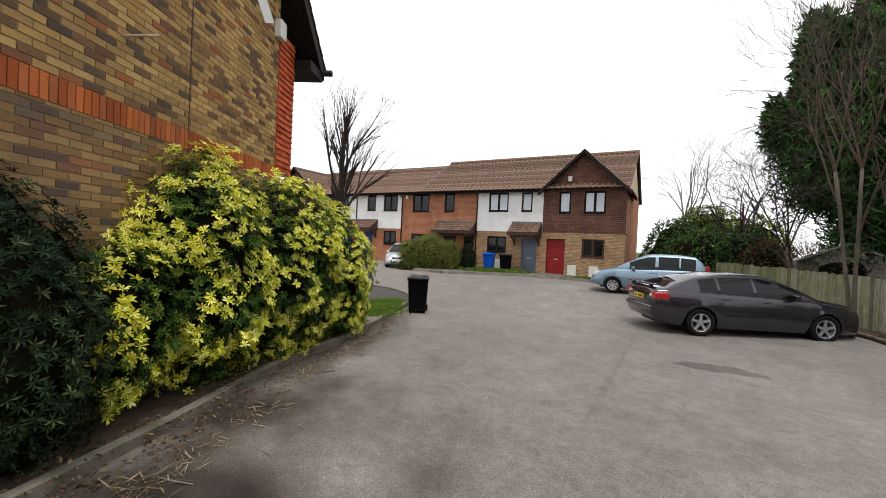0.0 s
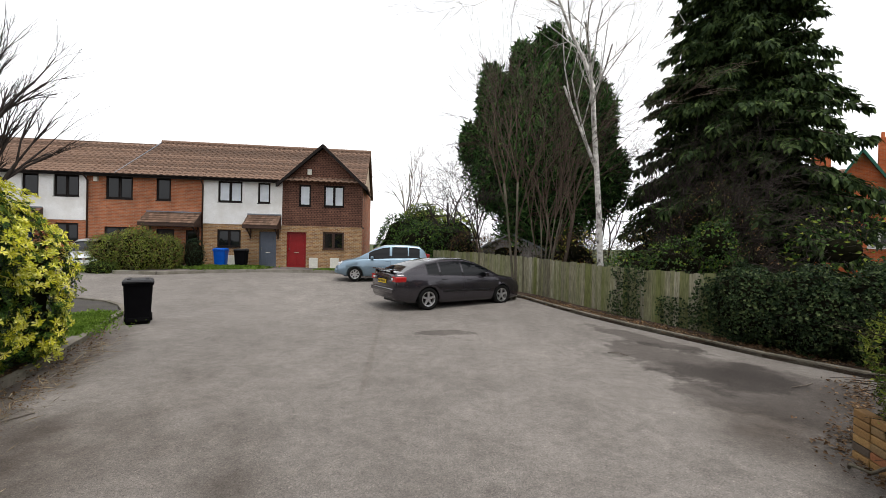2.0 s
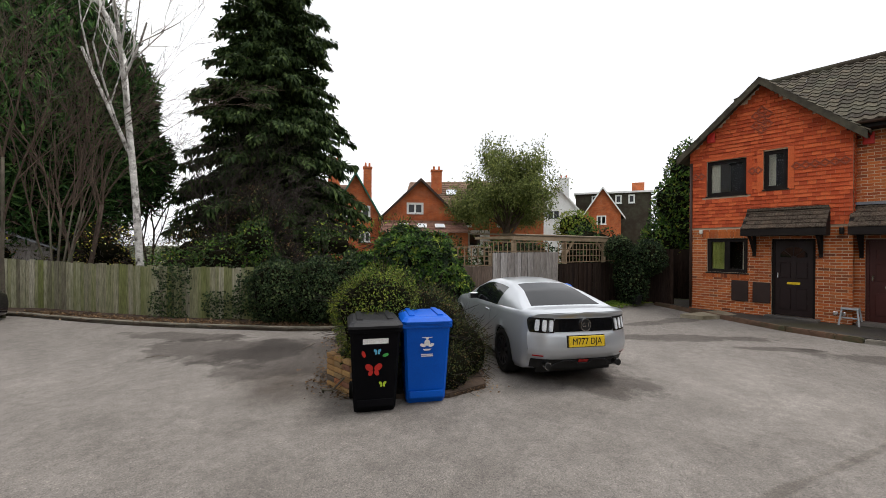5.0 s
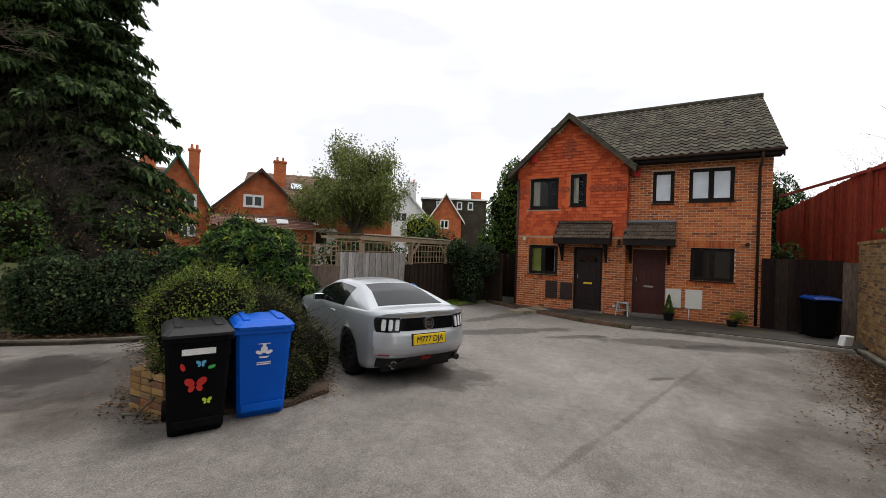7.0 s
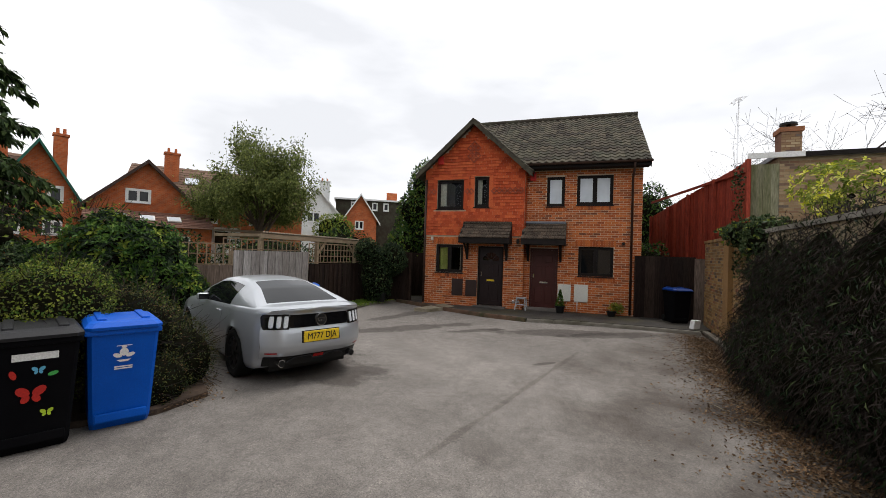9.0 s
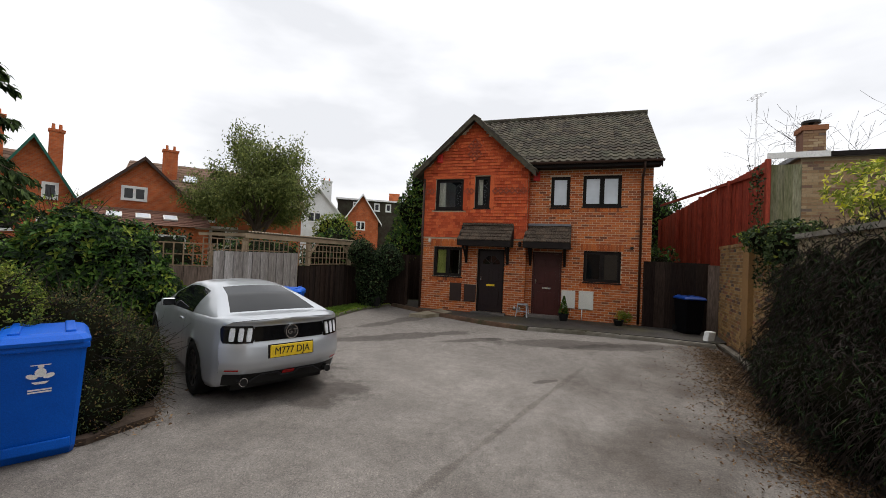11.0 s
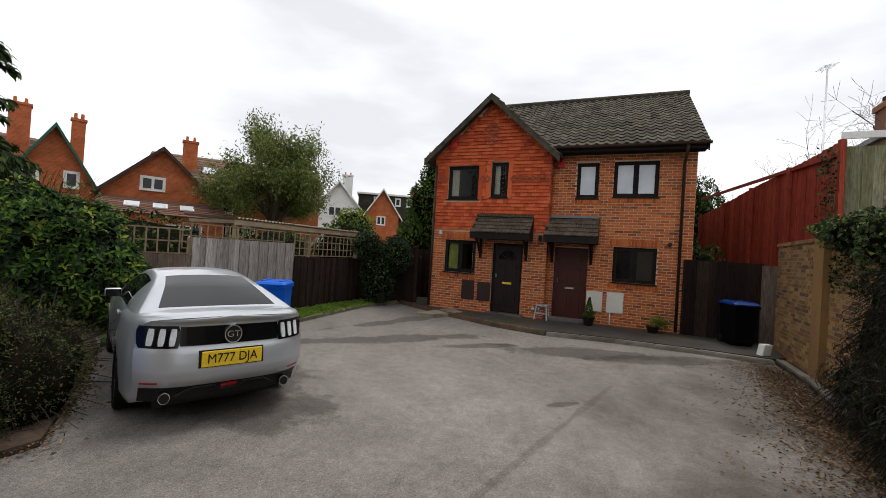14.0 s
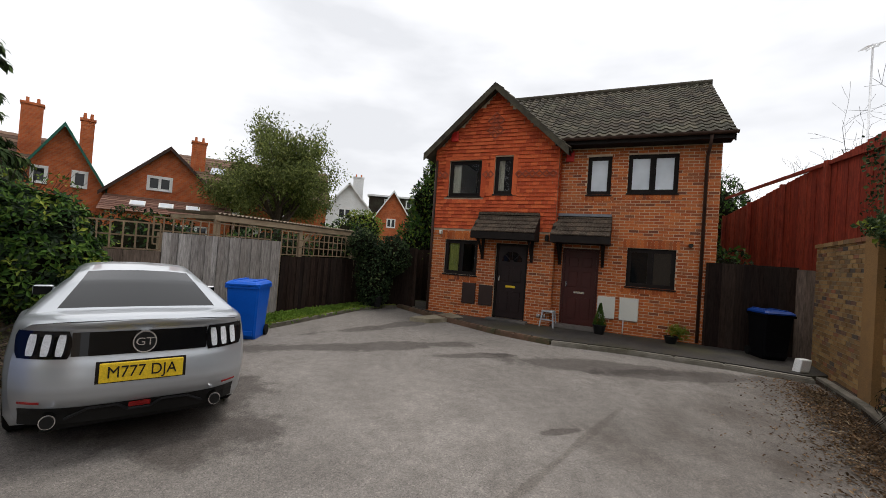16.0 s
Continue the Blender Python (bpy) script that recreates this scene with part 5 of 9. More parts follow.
bed("front_garden", [(-7.6, 18.9), (-9.8, 18.9), (-12.7, 17.95), (-14.4, 16.3), (-15.6, 15.0), (-17.6, 14.6), (-20.3, 16.2), (-22.5, 17.75), (-8.9, 21.85), (-6.5, 22.4)], 0.11, SLAB, "paved front gardens with strips of grass")
strip("kerb", [(-7.6, 18.8), (-9.8, 18.8), (-12.7, 17.85), (-14.45, 16.2), (-15.7, 14.9), (-17.6, 14.5)], -0.12, -0.03, 0.14, CONC, "pale kerb along the terrace", piece=0.9, gap=0.006)
bed("lawn", [(-9.9, 19.05), (-8.2, 19.1), (-7.9, 20.6), (-9.6, 20.4)], 0.16, FIELD, "small front lawn")
bed("lawn", [(-16.0, 16.6), (-13.0, 18.1), (-12.7, 19.9), (-15.9, 19.0)], 0.16, FIELD, "small front lawn")

# ---- flank wall of the building beside the bed ----
FO = Vector((-7.75, 3.2, 0))
FX = Vector((3.85, -3.95, 0)).normalized()
FM = settled(frame_m(FO, -FX, Vector((FX.y, -FX.x, 0)), Vector((0, 0, 1))))
flank = thing("end_house", "yellow stock brick end wall with red soldier course and tiled edge", "house", FM)
S_END = 7.6
obj("wall", boxes_mesh([(-S_END, -0.78, 0.0, 0.28, -0.1, 7.2)], MORTAR_Y), flank)
obj("wall_edge", boxes_mesh([(-0.78, -0.2, 0.02, 0.28, 2.95, 5.35), (-0.78, -0.5, 0.02, 0.28, -0.1, 2.95)], MORTAR), flank)
obj("wall_return", boxes_mesh([(-0.48, -0.2, 0.28, 6.0, -0.1, 5.2), (-S_END, -0.48, 5.7, 6.0, -0.1, 5.2), (-S_END, -S_END + 0.28, 0.28, 5.7, -0.1, 5.2)], MORTAR), flank)
v = [(-0.78, 0.0, 5.1), (-0.2, 0.0, 5.1), (-0.2, 0, 5.35), (-0.78, 0, 5.6)]
obj("white_board", mesh_of([(-1.3, -0.012, 5.25), (-1.0, -0.012, 5.4), (-2.6, -0.012, 6.7), (-3.0, -0.012, 6.7), (-1.3, 0.0, 5.25), (-1.0, 0.0, 5.4), (-2.6, 0.0, 6.7), (-3.0, 0.0, 6.7)], [(0, 1, 2, 3), (7, 6, 5, 4), (1, 0, 4, 5), (2, 1, 5, 6), (3, 2, 6, 7), (0, 3, 7, 4)], WHITE_P), flank, "white painted verge board")


def slant_board(parent, a, b, h, t, mat, name):
    a, b = Vector(a), Vector(b)
    H, T = Vector((0, 0, h)), Vector((0, t, 0))
    v = [a, b, b + H, a + H, a + T, b + T, b + H + T, a + H + T]
    return obj(name, mesh_of(v, [(0, 1, 2, 3), (5, 4, 7, 6), (1, 0, 4, 5), (2, 1, 5, 6), (3, 2, 6, 7), (0, 3, 7, 4)], mat), parent)


slant_board(flank, (0.45, -0.36, 5.02), (-3.2, -0.36, 8.2), 0.22, 0.04, WOOD_BLK, "barge_board")
slant_board(flank, (0.45, -0.33, 5.04), (-3.2, -0.33, 8.22), 0.03, 0.45, WOOD_BLK, "soffit")
P = Pile()
Lr = math.hypot(3.65, 3.18)
vs, fs = roof_tiles(6.6, Lr, 0.27, 0.27, depth=0.045)
ey = Vector((-3.65 / Lr, 0, 3.18 / Lr))
ex = Vector((0, 1, 0))
place(P, vs, fs, frame_m((0.5, -0.38, 5.24), ex, ey, ex.cross(ey)))
ey2 = Vector((3.65 / Lr, 0, 3.18 / Lr))
place(P, vs, fs, frame_m((-6.9, 6.2, 5.24), -ex, ey2, (-ex).cross(ey2)))
obj("roof", P.mesh(ROOF_G), flank, "grey-brown roof tiles")
obj("eaves_box", boxes_mesh([(-0.2, 0.42, -0.34, 6.0, 4.98, 5.16)], WOOD_BLK), flank)
pipe(flank, [(0.5, -0.5, 5.2), (0.5, 6.0, 5.2)], 0.06, BLACK_P, "gutter")
part("alarm_box", bbox(-0.98, -0.76, -0.12, 0, 5.2, 5.5, 0.02), CREAM_P, flank, "white alarm box")
pipe(flank, [(-3.98, -0.03, 3.68), (-3.56, -0.05, 3.9)], 0.012, TIMBER, "loose_stick", "thin pale stick fixed on the wall")
obj("movement_joint", boxes_mesh([(-3.0, -2.985, -0.013, 0, 0.1, 6.5)], WOOD_BRN), flank)

# ---- boundary wall, red fence and garage ----
RW = settled(frame_m((9.97, -7.79, 0), Vector((-0.932, 0.361, 0)).normalized(), Vector((-0.361, -0.932, 0)).normalized(), Vector((0, 0, 1))))
yard_wall = thing("yard_wall", "tall weathered yellow brick boundary wall with ivy on top", "wall", RW)
# local x runs back towards the camera's start; local y goes away from the yard
obj("wall", boxes_mesh([(-1.3, 12.0, 0.12, 0.34, -0.1, 2.30)], MORTAR_Y), yard_wall)
obj("coping", boxes_mesh([(-1.32 + i * 0.23, -1.32 + i * 0.23 + 0.218, 0.09, 0.37, 2.302, 2.37) for i in range(20)], BRICK_YD), yard_wall)
obj("coping_slab", boxes_mesh([(3.35, 12.0, 0.07, 0.4, 2.302, 2.37)], CONC), yard_wall)
obj("pier", boxes_mesh([(1.1, 1.5, 0.02, 0.12, -0.1, 2.38)], BRICK_YD), yard_wall)


def board_fence(name, line, h, mat, label, bw=0.1, gap=0.004, z0=0.05, tops=None, posts=None, rails=False, overlap=True, stuffed=False, category="fence", jag=0.015, side=1, post_mat=None, hfun=None):
    """A run of upright boards on rails between posts; side: which side of the line the boards are on."""
    top = thing(name, label, category)
    rnd = random.Random(len(line) * 7 + int(h * 10))
    pts = [Vector((*settle(*p), 0)) for p in line]
    cache = {}
    bulk = Pile()
    tot = 0
    for a, b in zip(pts, pts[1:]):
        L = (b - a).length
        d = (b - a) / L
        ang = math.atan2(d.y, d.x)
        n = max(1, int(L / bw))
        for i in range(n):
            c = a + d * (L * (i + 0.5) / n)
            zc = rise(c.x, c.y)
            hh = (hfun(c.x, c.y) if hfun else h) + rnd.uniform(-jag, jag)
            key = round(hh * 50)
            if key not in cache:
                w2 = L / n / 2 + 0.006
                t = 0.0055
                v = [(-w2, -t, 0), (w2, -t * 0.3, 0), (w2, t, 0), (-w2, t, 0)]
                v += [(x, y, key / 50) for x, y, _ in v]
                cache[key] = mesh_of(v, [(3, 2, 1, 0), (4, 5, 6, 7), (0, 1, 5, 4), (1, 2, 6, 5), (2, 3, 7, 6), (3, 0, 4, 7)], mat)
            m = Matrix.Translation((c.x, c.y, z0 + zc)) @ Matrix.Rotation(ang + rnd.uniform(-0.03, 0.03), 4, "Z") @ Matrix.Rotation(rnd.uniform(-0.012, 0.012) * min(1, (1.3 / h) ** 3), 4, "Y")
            m = m @ Matrix.Translation((0, -0.03 * side + (0.012 if overlap and i % 2 else 0), 0))
            if stuffed:
                bulk.add([m @ q.co for q in cache[key].vertices], [tuple(p.vertices) for p in cache[key].polygons])
            else:
                obj("board", cache[key], top).matrix_basis = m
            tot += 1
        for zr in (0.35, h - 0.3):
            r = obj("rail", boxes_mesh([(0, L, 0, 0.05, 0, 0.08)], post_mat or mat), top)
            r.matrix_basis = Matrix.Translation((a.x, a.y, z0 + rise(a.x, a.y) + zr)) @ Matrix.Rotation(ang, 4, "Z")
        k = max(1, round(L / 1.8))
        for i in range(k + 1 if b is pts[-1] else k):
            c = a + d * (L * i / k)
            hp = (hfun(c.x, c.y) if hfun else h)
            p = obj("post", boxes_mesh([(-0.045, 0.045, -0.0, 0.09, 0, hp + 0.04)], post_mat or mat), top)
            p.matrix_basis = Matrix.Translation((c.x, c.y, z0 + rise(c.x, c.y) - 0.05)) @ Matrix.Rotation(ang, 4, "Z") @ Matrix.Translation((0, (0.0 if posts is None else posts), 0))
    if stuffed:
        obj("boarding", bulk.mesh(mat), top, kind="stuff")
    return top


board_fence("board_fence", FENCE_LINE, 1.28, FENCE_G, "low upright board fence, grey and green with algae", bw=0.11, jag=0.03)


def trellis(parent, a, b, z0, z1, step=0.17, mat=TRELLIS):
    """Square trellis between two points of the plan."""
    a, b = Vector((*settle(*a), 0)), Vector((*settle(*b), 0))
    L = (b - a).length
    ang = math.atan2((b - a).y, (b - a).x)
    bx = []
    n = int(L / step)
    for i in range(n + 1):
        x = L * i / n
        bx.append((x - 0.013, x + 0.013, -0.012, 0, z0, z1))
    k = max(1, int((z1 - z0) / step))
    for j in range(k + 1):
        z = z0 + (z1 - z0) * j / k
        bx.append((0, L, 0.0005, 0.012, z - 0.013, z + 0.013))
    o = obj("trellis", boxes_mesh(bx, mat), parent)
    o.matrix_basis = Matrix.Translation((a.x, a.y, 0)) @ Matrix.Rotation(ang, 4, "Z")
    return o


GA = Vector((8.8, 4.15, 0))
GU = Vector((4.5, -1.4, 0)).normalized()
gp = lambda s, off=0.0: (GA.x + GU.x * s + GU.y * off, GA.y + GU.y * s - GU.x * off)
gate = board_fence("garden_gate_panels", [gp(0), gp(2.68)], 1.66, FENCE_P, "pale silvered upright boards of a wide garden gate", bw=0.13, z0=0.06, jag=0.01, post_mat=TIMBER)
g2 = board_fence("garden_fence", [gp(2.72), gp(6.0)], 1.32, FENCE_D, "dark brown close-boarded fence with trellis on top", bw=0.12, z0=0.06, jag=0.005)
trellis(g2, gp(2.72), gp(6.0), 1.42, 1.98)
g3 = board_fence("garden_fence", [(7.0, 5.75), gp(-0.04)], 1.32, FENCE_B, "brown board fence with trellis on top behind the laurel", bw=0.12, z0=0.06, jag=0.01)
trellis(g3, (7.0, 5.75), gp(-0.04), 1.40, 1.86)
trellis(gate, gp(0, -0.35), gp(2.68, -0.35), 1.5, 2.0)
board_fence("side_fence", [gp(6.05), (14.6, 0.6), (16.3, 1.3), (16.89, -0.89)], 1.75, FENCE_D, "dark side fence beside the house", bw=0.12, z0=0.06, jag=0.005, stuffed=True)
# open lean-to roof behind the fence
lean = thing("lean_to", "open timber lean-to with a thin corrugated roof on brackets", "shelter")
la, lb = Vector((*settle(*gp(1.3, -0.6)), 0)), Vector((*settle(*gp(6.3, -0.6)), 0))
Ll = (lb - la).length
lm = Matrix.Translation(la) @ Matrix.Rotation(math.atan2((lb - la).y, (lb - la).x), 4, "Z")
v = []
nx = 90
for i in range(nx + 1):
    x = Ll * i / nx
    for yy, zz in ((-0.15, 2.22), (1.7, 2.27)):
        v.append((x, yy, zz + 0.022 * math.cos(i * PI)))
P = Pile()
P.add(v, [(2 * i, 2 * i + 2, 2 * i + 3, 2 * i + 1) for i in range(nx)])
obj("roof_sheet", P.mesh(SHEET), lean, "corrugated sheet").matrix_basis = lm
bx = [(0, Ll, -0.1, -0.05, 2.06, 2.18)] + [(x, x + 0.05, -0.05, 1.65, 2.10, 2.18) for x in np.arange(0.1, Ll, 0.6)]
for beam_box in bx:
    obj("beam", boxes_mesh([beam_box], TIMBER), lean).matrix_basis = lm
for x in (0.1, 2.5, Ll - 0.15):
    obj("post", boxes_mesh([(x, x + 0.1, 0.0, 0.1, 0, 2.06)], TIMBER), lean).matrix_basis = lm
for x, s in ((2.6, 1), (Ll - 0.15, -1)):
    vs, fs = tube([(x, 0.04, 1.66), (x + s * 0.42, 0.04, 2.08)], [0.045, 0.045], 4)
    P = Pile(); P.add(vs, fs)
    obj("brace", P.mesh(TIMBER), lean).matrix_basis = lm

# passage gate by the house and fence behind the bins
board_fence("side_gate", [(12.3, -6.9), (11.75, -8.4)], 1.85, FENCE_D, "dark brown tall side gate between house and wall", bw=0.12, z0=0.085, jag=0.0)
board_fence("narrow_fence", [(11.72, -8.42), (11.5, -8.75)], 1.8, FENCE_B, "narrow brown board panel beside the gate", bw=0.11, z0=0.085, jag=0.0)

# ---- wheels and cars ----
def wheel(parent, x, y, r, w, rim_mat, spokes, side):
    """A wheel on its axle across y; side: +1 when its face looks to +y."""
    wh = thing("wheel", "", "")
    wh.parent = parent
    wh.matrix_basis = Matrix.Translation((x, y, r)) @ Matrix.Rotation(side * PI / 2, 4, "Z")
    # local +x points outwards
    prof = [(-w / 2, r * 0.66), (-w / 2, r * 0.93), (-w / 2 + 0.02, r * 0.99), (0, r), (w / 2 - 0.02, r * 0.99), (w / 2, r * 0.93), (w / 2 - 0.004, r * 0.70), (w / 2 - 0.03, r * 0.66)]
    n = 36
    v, f = [], []
    for k in range(n):
        t = 2 * PI * k / n
        for px, pr in prof:
            v.append((px, pr * math.cos(t), pr * math.sin(t)))
    m = len(prof)
    for k in range(n):
        for j in range(m - 1):
            a, b = k * m + j, ((k + 1) % n) * m + j
            f.append((a, a + 1, b + 1, b))
    obj("tyre", mesh_of(v, f, TYRE, smooth=True), wh)
    P = Pile()
    ri = r * 0.665
    x1 = w / 2 - 0.012
    for k in range(n):
        t0, t1 = 2 * PI * k / n, 2 * PI * (k + 1) / n
        P.add([(x1, ri * math.cos(t0), ri * math.sin(t0)), (x1, ri * math.cos(t1), ri * math.sin(t1)), (x1 - 0.006, (ri - 0.02) * math.cos(t1), (ri - 0.02) * math.sin(t1)), (x1 - 0.006, (ri - 0.02) * math.cos(t0), (ri - 0.02) * math.sin(t0)),
               (x1 - 0.1, (ri - 0.03) * math.cos(t1), (ri - 0.03) * math.sin(t1)), (x1 - 0.1, (ri - 0.03) * math.cos(t0), (ri - 0.03) * math.sin(t0))], [(0, 1, 2, 3), (3, 2, 4, 5)])
    for k in range(spokes):
        t = 2 * PI * k / spokes + 0.3
        c, s = math.cos(t), math.sin(t)
        wi, wo = 0.035, 0.026
        pts = []
        for rr, ww, xx in ((0.03, wi, x1 - 0.02), (ri * 0.6, wo, x1 - 0.014), (ri - 0.01, wo * 1.25, x1 - 0.003)):
            for sg in (-1, 1):
                pts.append((xx, rr * c - sg * ww * s, rr * s + sg * ww * c))
        back = [(px - 0.035, py, pz) for px, py, pz in pts]
        P.add(pts + back, [(0, 2, 3, 1), (2, 4, 5, 3), (0, 6, 8, 2), (2, 8, 10, 4), (1, 3, 9, 7), (3, 5, 11, 9)])
    for k in range(16):
        t0, t1 = 2 * PI * k / 16, 2 * PI * (k + 1) / 16
        P.add([(x1 - 0.008, 0.045 * math.cos(t0), 0.045 * math.sin(t0)), (x1 - 0.008, 0.045 * math.cos(t1), 0.045 * math.sin(t1)), (x1 - 0.004, 0, 0)], [(0, 1, 2)])
    obj("rim", P.mesh(rim_mat), wh)
    d = cyl(ri * 0.93, -w / 2 + 0.02, x1 - 0.09, 24)
    part("brake_disc", d, BLACK_P, wh)
    return wh


def car(name, label, m, S, paint, wheels, rim_mat, spokes, rw=0.22):
    """A car lofted from S: curves of (x, value) from tail to nose. x forward, y to its left, z up.
    belt: height of the shoulder line; deck: boot and bonnet height on the centre line; low: underside; half: half width;
    roof: roof height over the cabin; rhalf: half width of the roof."""
    top = thing(name, label, "car", m)
    L = S["len"]
    r = S["r"]
    body = thing("body_shell", "", "")
    body.parent = top
    cv = lambda k, x: float(np.interp(x, [a for a, _ in S[k]], [b for _, b in S[k]]))
    xs = sorted({round(x, 3) for x in list(np.linspace(0, L, 90)) + list(np.linspace(0, 0.16, 7)) + list(np.linspace(L - 0.2, L, 7)) + [wx + r * 1.12 * math.cos(t) for wx in wheels for t in np.linspace(0, PI, 19)]})
    ar = r * 1.13
    V, rows = [], []
    for x in xs:
        hw, belt, deck, low = cv("half", x), cv("belt", x), cv("deck", x), cv("low", x)
        arch = 0.0
        for wx in wheels:
            if abs(x - wx) < ar:
                arch = max(arch, r + math.sqrt(ar * ar - (x - wx) ** 2))
        pts = []
        prof = [(0.0, 0), (0.78, 0), (0.93, 0.0), (0.975, 0.10), (0.99, 0.28), (1.0, 0.5), (0.995, 0.66), (0.975, 0.80), (0.955, 0.92), (0.93, 1.0)]
        for fw, fz in prof:
            z = low + (belt - low) * fz
            if fw > 0.9:
                bulge = 0.0
                for wx in wheels:
                    if abs(x - wx) < ar + 0.12:
                        bulge = max(bulge, 0.018 * math.cos(min(1, abs(x - wx) / (ar + 0.12)) * PI / 2))
                z = max(z, arch) if fz < 0.98 else z
                z = min(z, belt)
                pts.append((x, hw * fw + bulge, z))
            else:
                pts.append((x, hw * fw, max(z, low)))
        pts.append((x, hw * 0.86, belt + (deck - belt) * 0.55))
        pts.append((x, hw * 0.6, belt + (deck - belt) * 0.88))
        pts.append((x, 0.0, deck))
        rows.append(pts)
    n = len(rows[0])
    for pts in rows:
        V += pts + [(a, -b, c) for a, b, c in pts[1:-1]][::-1]
    R = 2 * n - 2
    F = []
    for i in range(len(rows) - 1):
        for j in range(R):
            k = (j + 1) % R
            F.append((i * R + j, (i + 1) * R + j, (i + 1) * R + k, i * R + k))
    if "tail" in S:
        z_t, x_t = zip(*S["tail"])
        tx = lambda y, z: float(np.interp(z, z_t, x_t)) + S["wrap"] * min(1.0, abs(y) / 0.88) ** 4
        ring = [(p[1], p[2]) for p in rows[0] if p[1] > 0]
        V = [(a + tx(b, c) * max(0.0, 1 - a / 0.5) ** 1.5, b, c) for a, b, c in V]
        lo_z, hi_z = rows[0][0][2], rows[0][-1][2]
        rz = sorted((q[1], q[0]) for q in ring[2:])
        nz_, ny_ = 34, 25
        b0 = len(V)
        for i in range(nz_):
            z = lo_z + (hi_z - lo_z) * i / (nz_ - 1)
            w = float(np.interp(z, [q[0] for q in rz] + [hi_z], [q[1] for q in rz] + [0.0]))
            for k in range(ny_):
                y = w * (2 * k / (ny_ - 1) - 1)
                V.append((tx(y, z), y, z))
        for i in range(nz_ - 1):
            for k in range(ny_ - 1):
                q = b0 + i * ny_ + k
                F.append((q, q + ny_, q + ny_ + 1, q + 1))
    else:
        F.append(tuple(range(R)))
    F.append(tuple((len(rows) - 1) * R + j for j in range(R))[::-1])
    me = mesh_of(V, F, paint, smooth=True)
    obj("body", me, body)
    # cabin
    c0, c1 = S["roof"][0][0], S["roof"][-1][0]
    gx = np.linspace(c0, c1, 61)
    prof = [0.0, 0.06, 0.25, 0.5, 0.75, 0.92, 1.0]
    crown = [1.0, 0.72, 0.35, 0.0]
    grid = []
    for x in gx:
        base = cv("belt", x) - 0.015
        roof = max(cv("roof", x), base + 0.001)
        hb = cv("half", x) * 0.93 - 0.012
        hr = min(cv("rhalf", x), hb)
        peak = S["roof_max"]
        fr = (roof - base) / (peak - base)
        ht = hb + (hr - hb) * fr
        row = []
        for p in prof:
            bow = 0.03 * math.sin(PI * p)
            row.append((x, hb + (ht - hb) * p ** 1.15 + bow * fr, base + (roof - 0.045 * fr - base) * p))
        for q, zz in ((0.93, -0.018), (0.8, -0.004), (0.5, 0.012), (0.0, 0.02)):
            row.append((x, ht * q, roof + zz * fr))
        grid.append(row)
    nr = len(grid[0])

    def take(test, name, mat, lift=0.0, label="", sides_=(1, -1)):
        P = Pile()
        for sg in sides_:
            for i in range(len(gx) - 1):
                for j in range(nr - 1):
                    xm = (gx[i] + gx[i + 1]) / 2
                    if test(xm, j):
                        q = [grid[i][j], grid[i + 1][j], grid[i + 1][j + 1], grid[i][j + 1]]
                        P.add([(a, sg * b, c + lift) for a, b, c in q], [(0, 1, 2, 3) if sg > 0 else (3, 2, 1, 0)])
        if P.n:
            me = P.mesh(mat, smooth=True)
            bm = bmesh.new()
            bm.from_mesh(me)
            bmesh.ops.remove_doubles(bm, verts=bm.verts, dist=0.0005)
            bm.to_mesh(me)
            bm.free()
            obj(name, me, body, label)
    ws, rs = S["screen"], S["rear"]
    side = S["sides"]
    in_side = lambda x, j: any(a < x < b for a, b in side) and 1 <= j <= 4
    in_ws = lambda x, j: ws[0] < x < ws[1] and j >= 7
    in_rs = lambda x, j: rs[0] < x < rs[1] and j >= S.get("rear_j", 7)
    take(lambda x, j: in_ws(x, j), "windscreen", GLASS_CAR)
    take(lambda x, j: in_rs(x, j), "rear_window", GLASS_CAR)
    for a, b in side:
        take(lambda x, j, a=a, b=b: a < x < b and 1 <= j <= 4, "side_window", GLASS_CAR, sides_=(1,))
        take(lambda x, j, a=a, b=b: a < x < b and 1 <= j <= 4, "side_window", GLASS_CAR, sides_=(-1,))
    take(lambda x, j: not (in_side(x, j) or in_ws(x, j) or in_rs(x, j)), "roof", paint)
    take(lambda x, j: j == 1 and not in_side(x, j) and side[0][0] < x < side[-1][1], "window_seal", BLACK_P, 0.001)
    for sg in (1, -1):
        for wx in wheels:
            yy = sg * (cv("half", wx) - rw / 2 - 0.0)
            wheel(top, wx, yy, r, rw, rim_mat, spokes, sg)
            P = Pile()
            pts = [(wx + ar * math.cos(t), r + ar * math.sin(t)) for t in np.linspace(0, PI, 17)]
            yi, yo = sg * (cv("half", wx) - rw - 0.08), sg * (cv("half", wx) * 0.97)
            for (a, b), (c, d) in zip(pts, pts[1:]):
                P.add([(a, yi, b), (c, yi, d), (c, yo, d), (a, yo, b)], [(0, 1, 2, 3)])
            P.add([(a, yi, b) for a, b in pts], [tuple(range(17))])
            obj("wheel_arch", P.mesh(BLACK_P), body)
        mx = S["mirror"]
        mb = bbox(-0.06, 0.06, -0.10, 0.10, -0.05, 0.06, 0.03, 3)
        mi = part("door_mirror", mb, S.get("mmat", paint), body, m=Matrix.Translation((mx, sg * (cv("half", mx) + 0.015), cv("belt", mx) + 0.07)), smooth=True)
        part("mirror_glass", bbox(-0.078, -0.071, -0.09, 0.09, -0.045, 0.05), GLASS_CAR, mi)
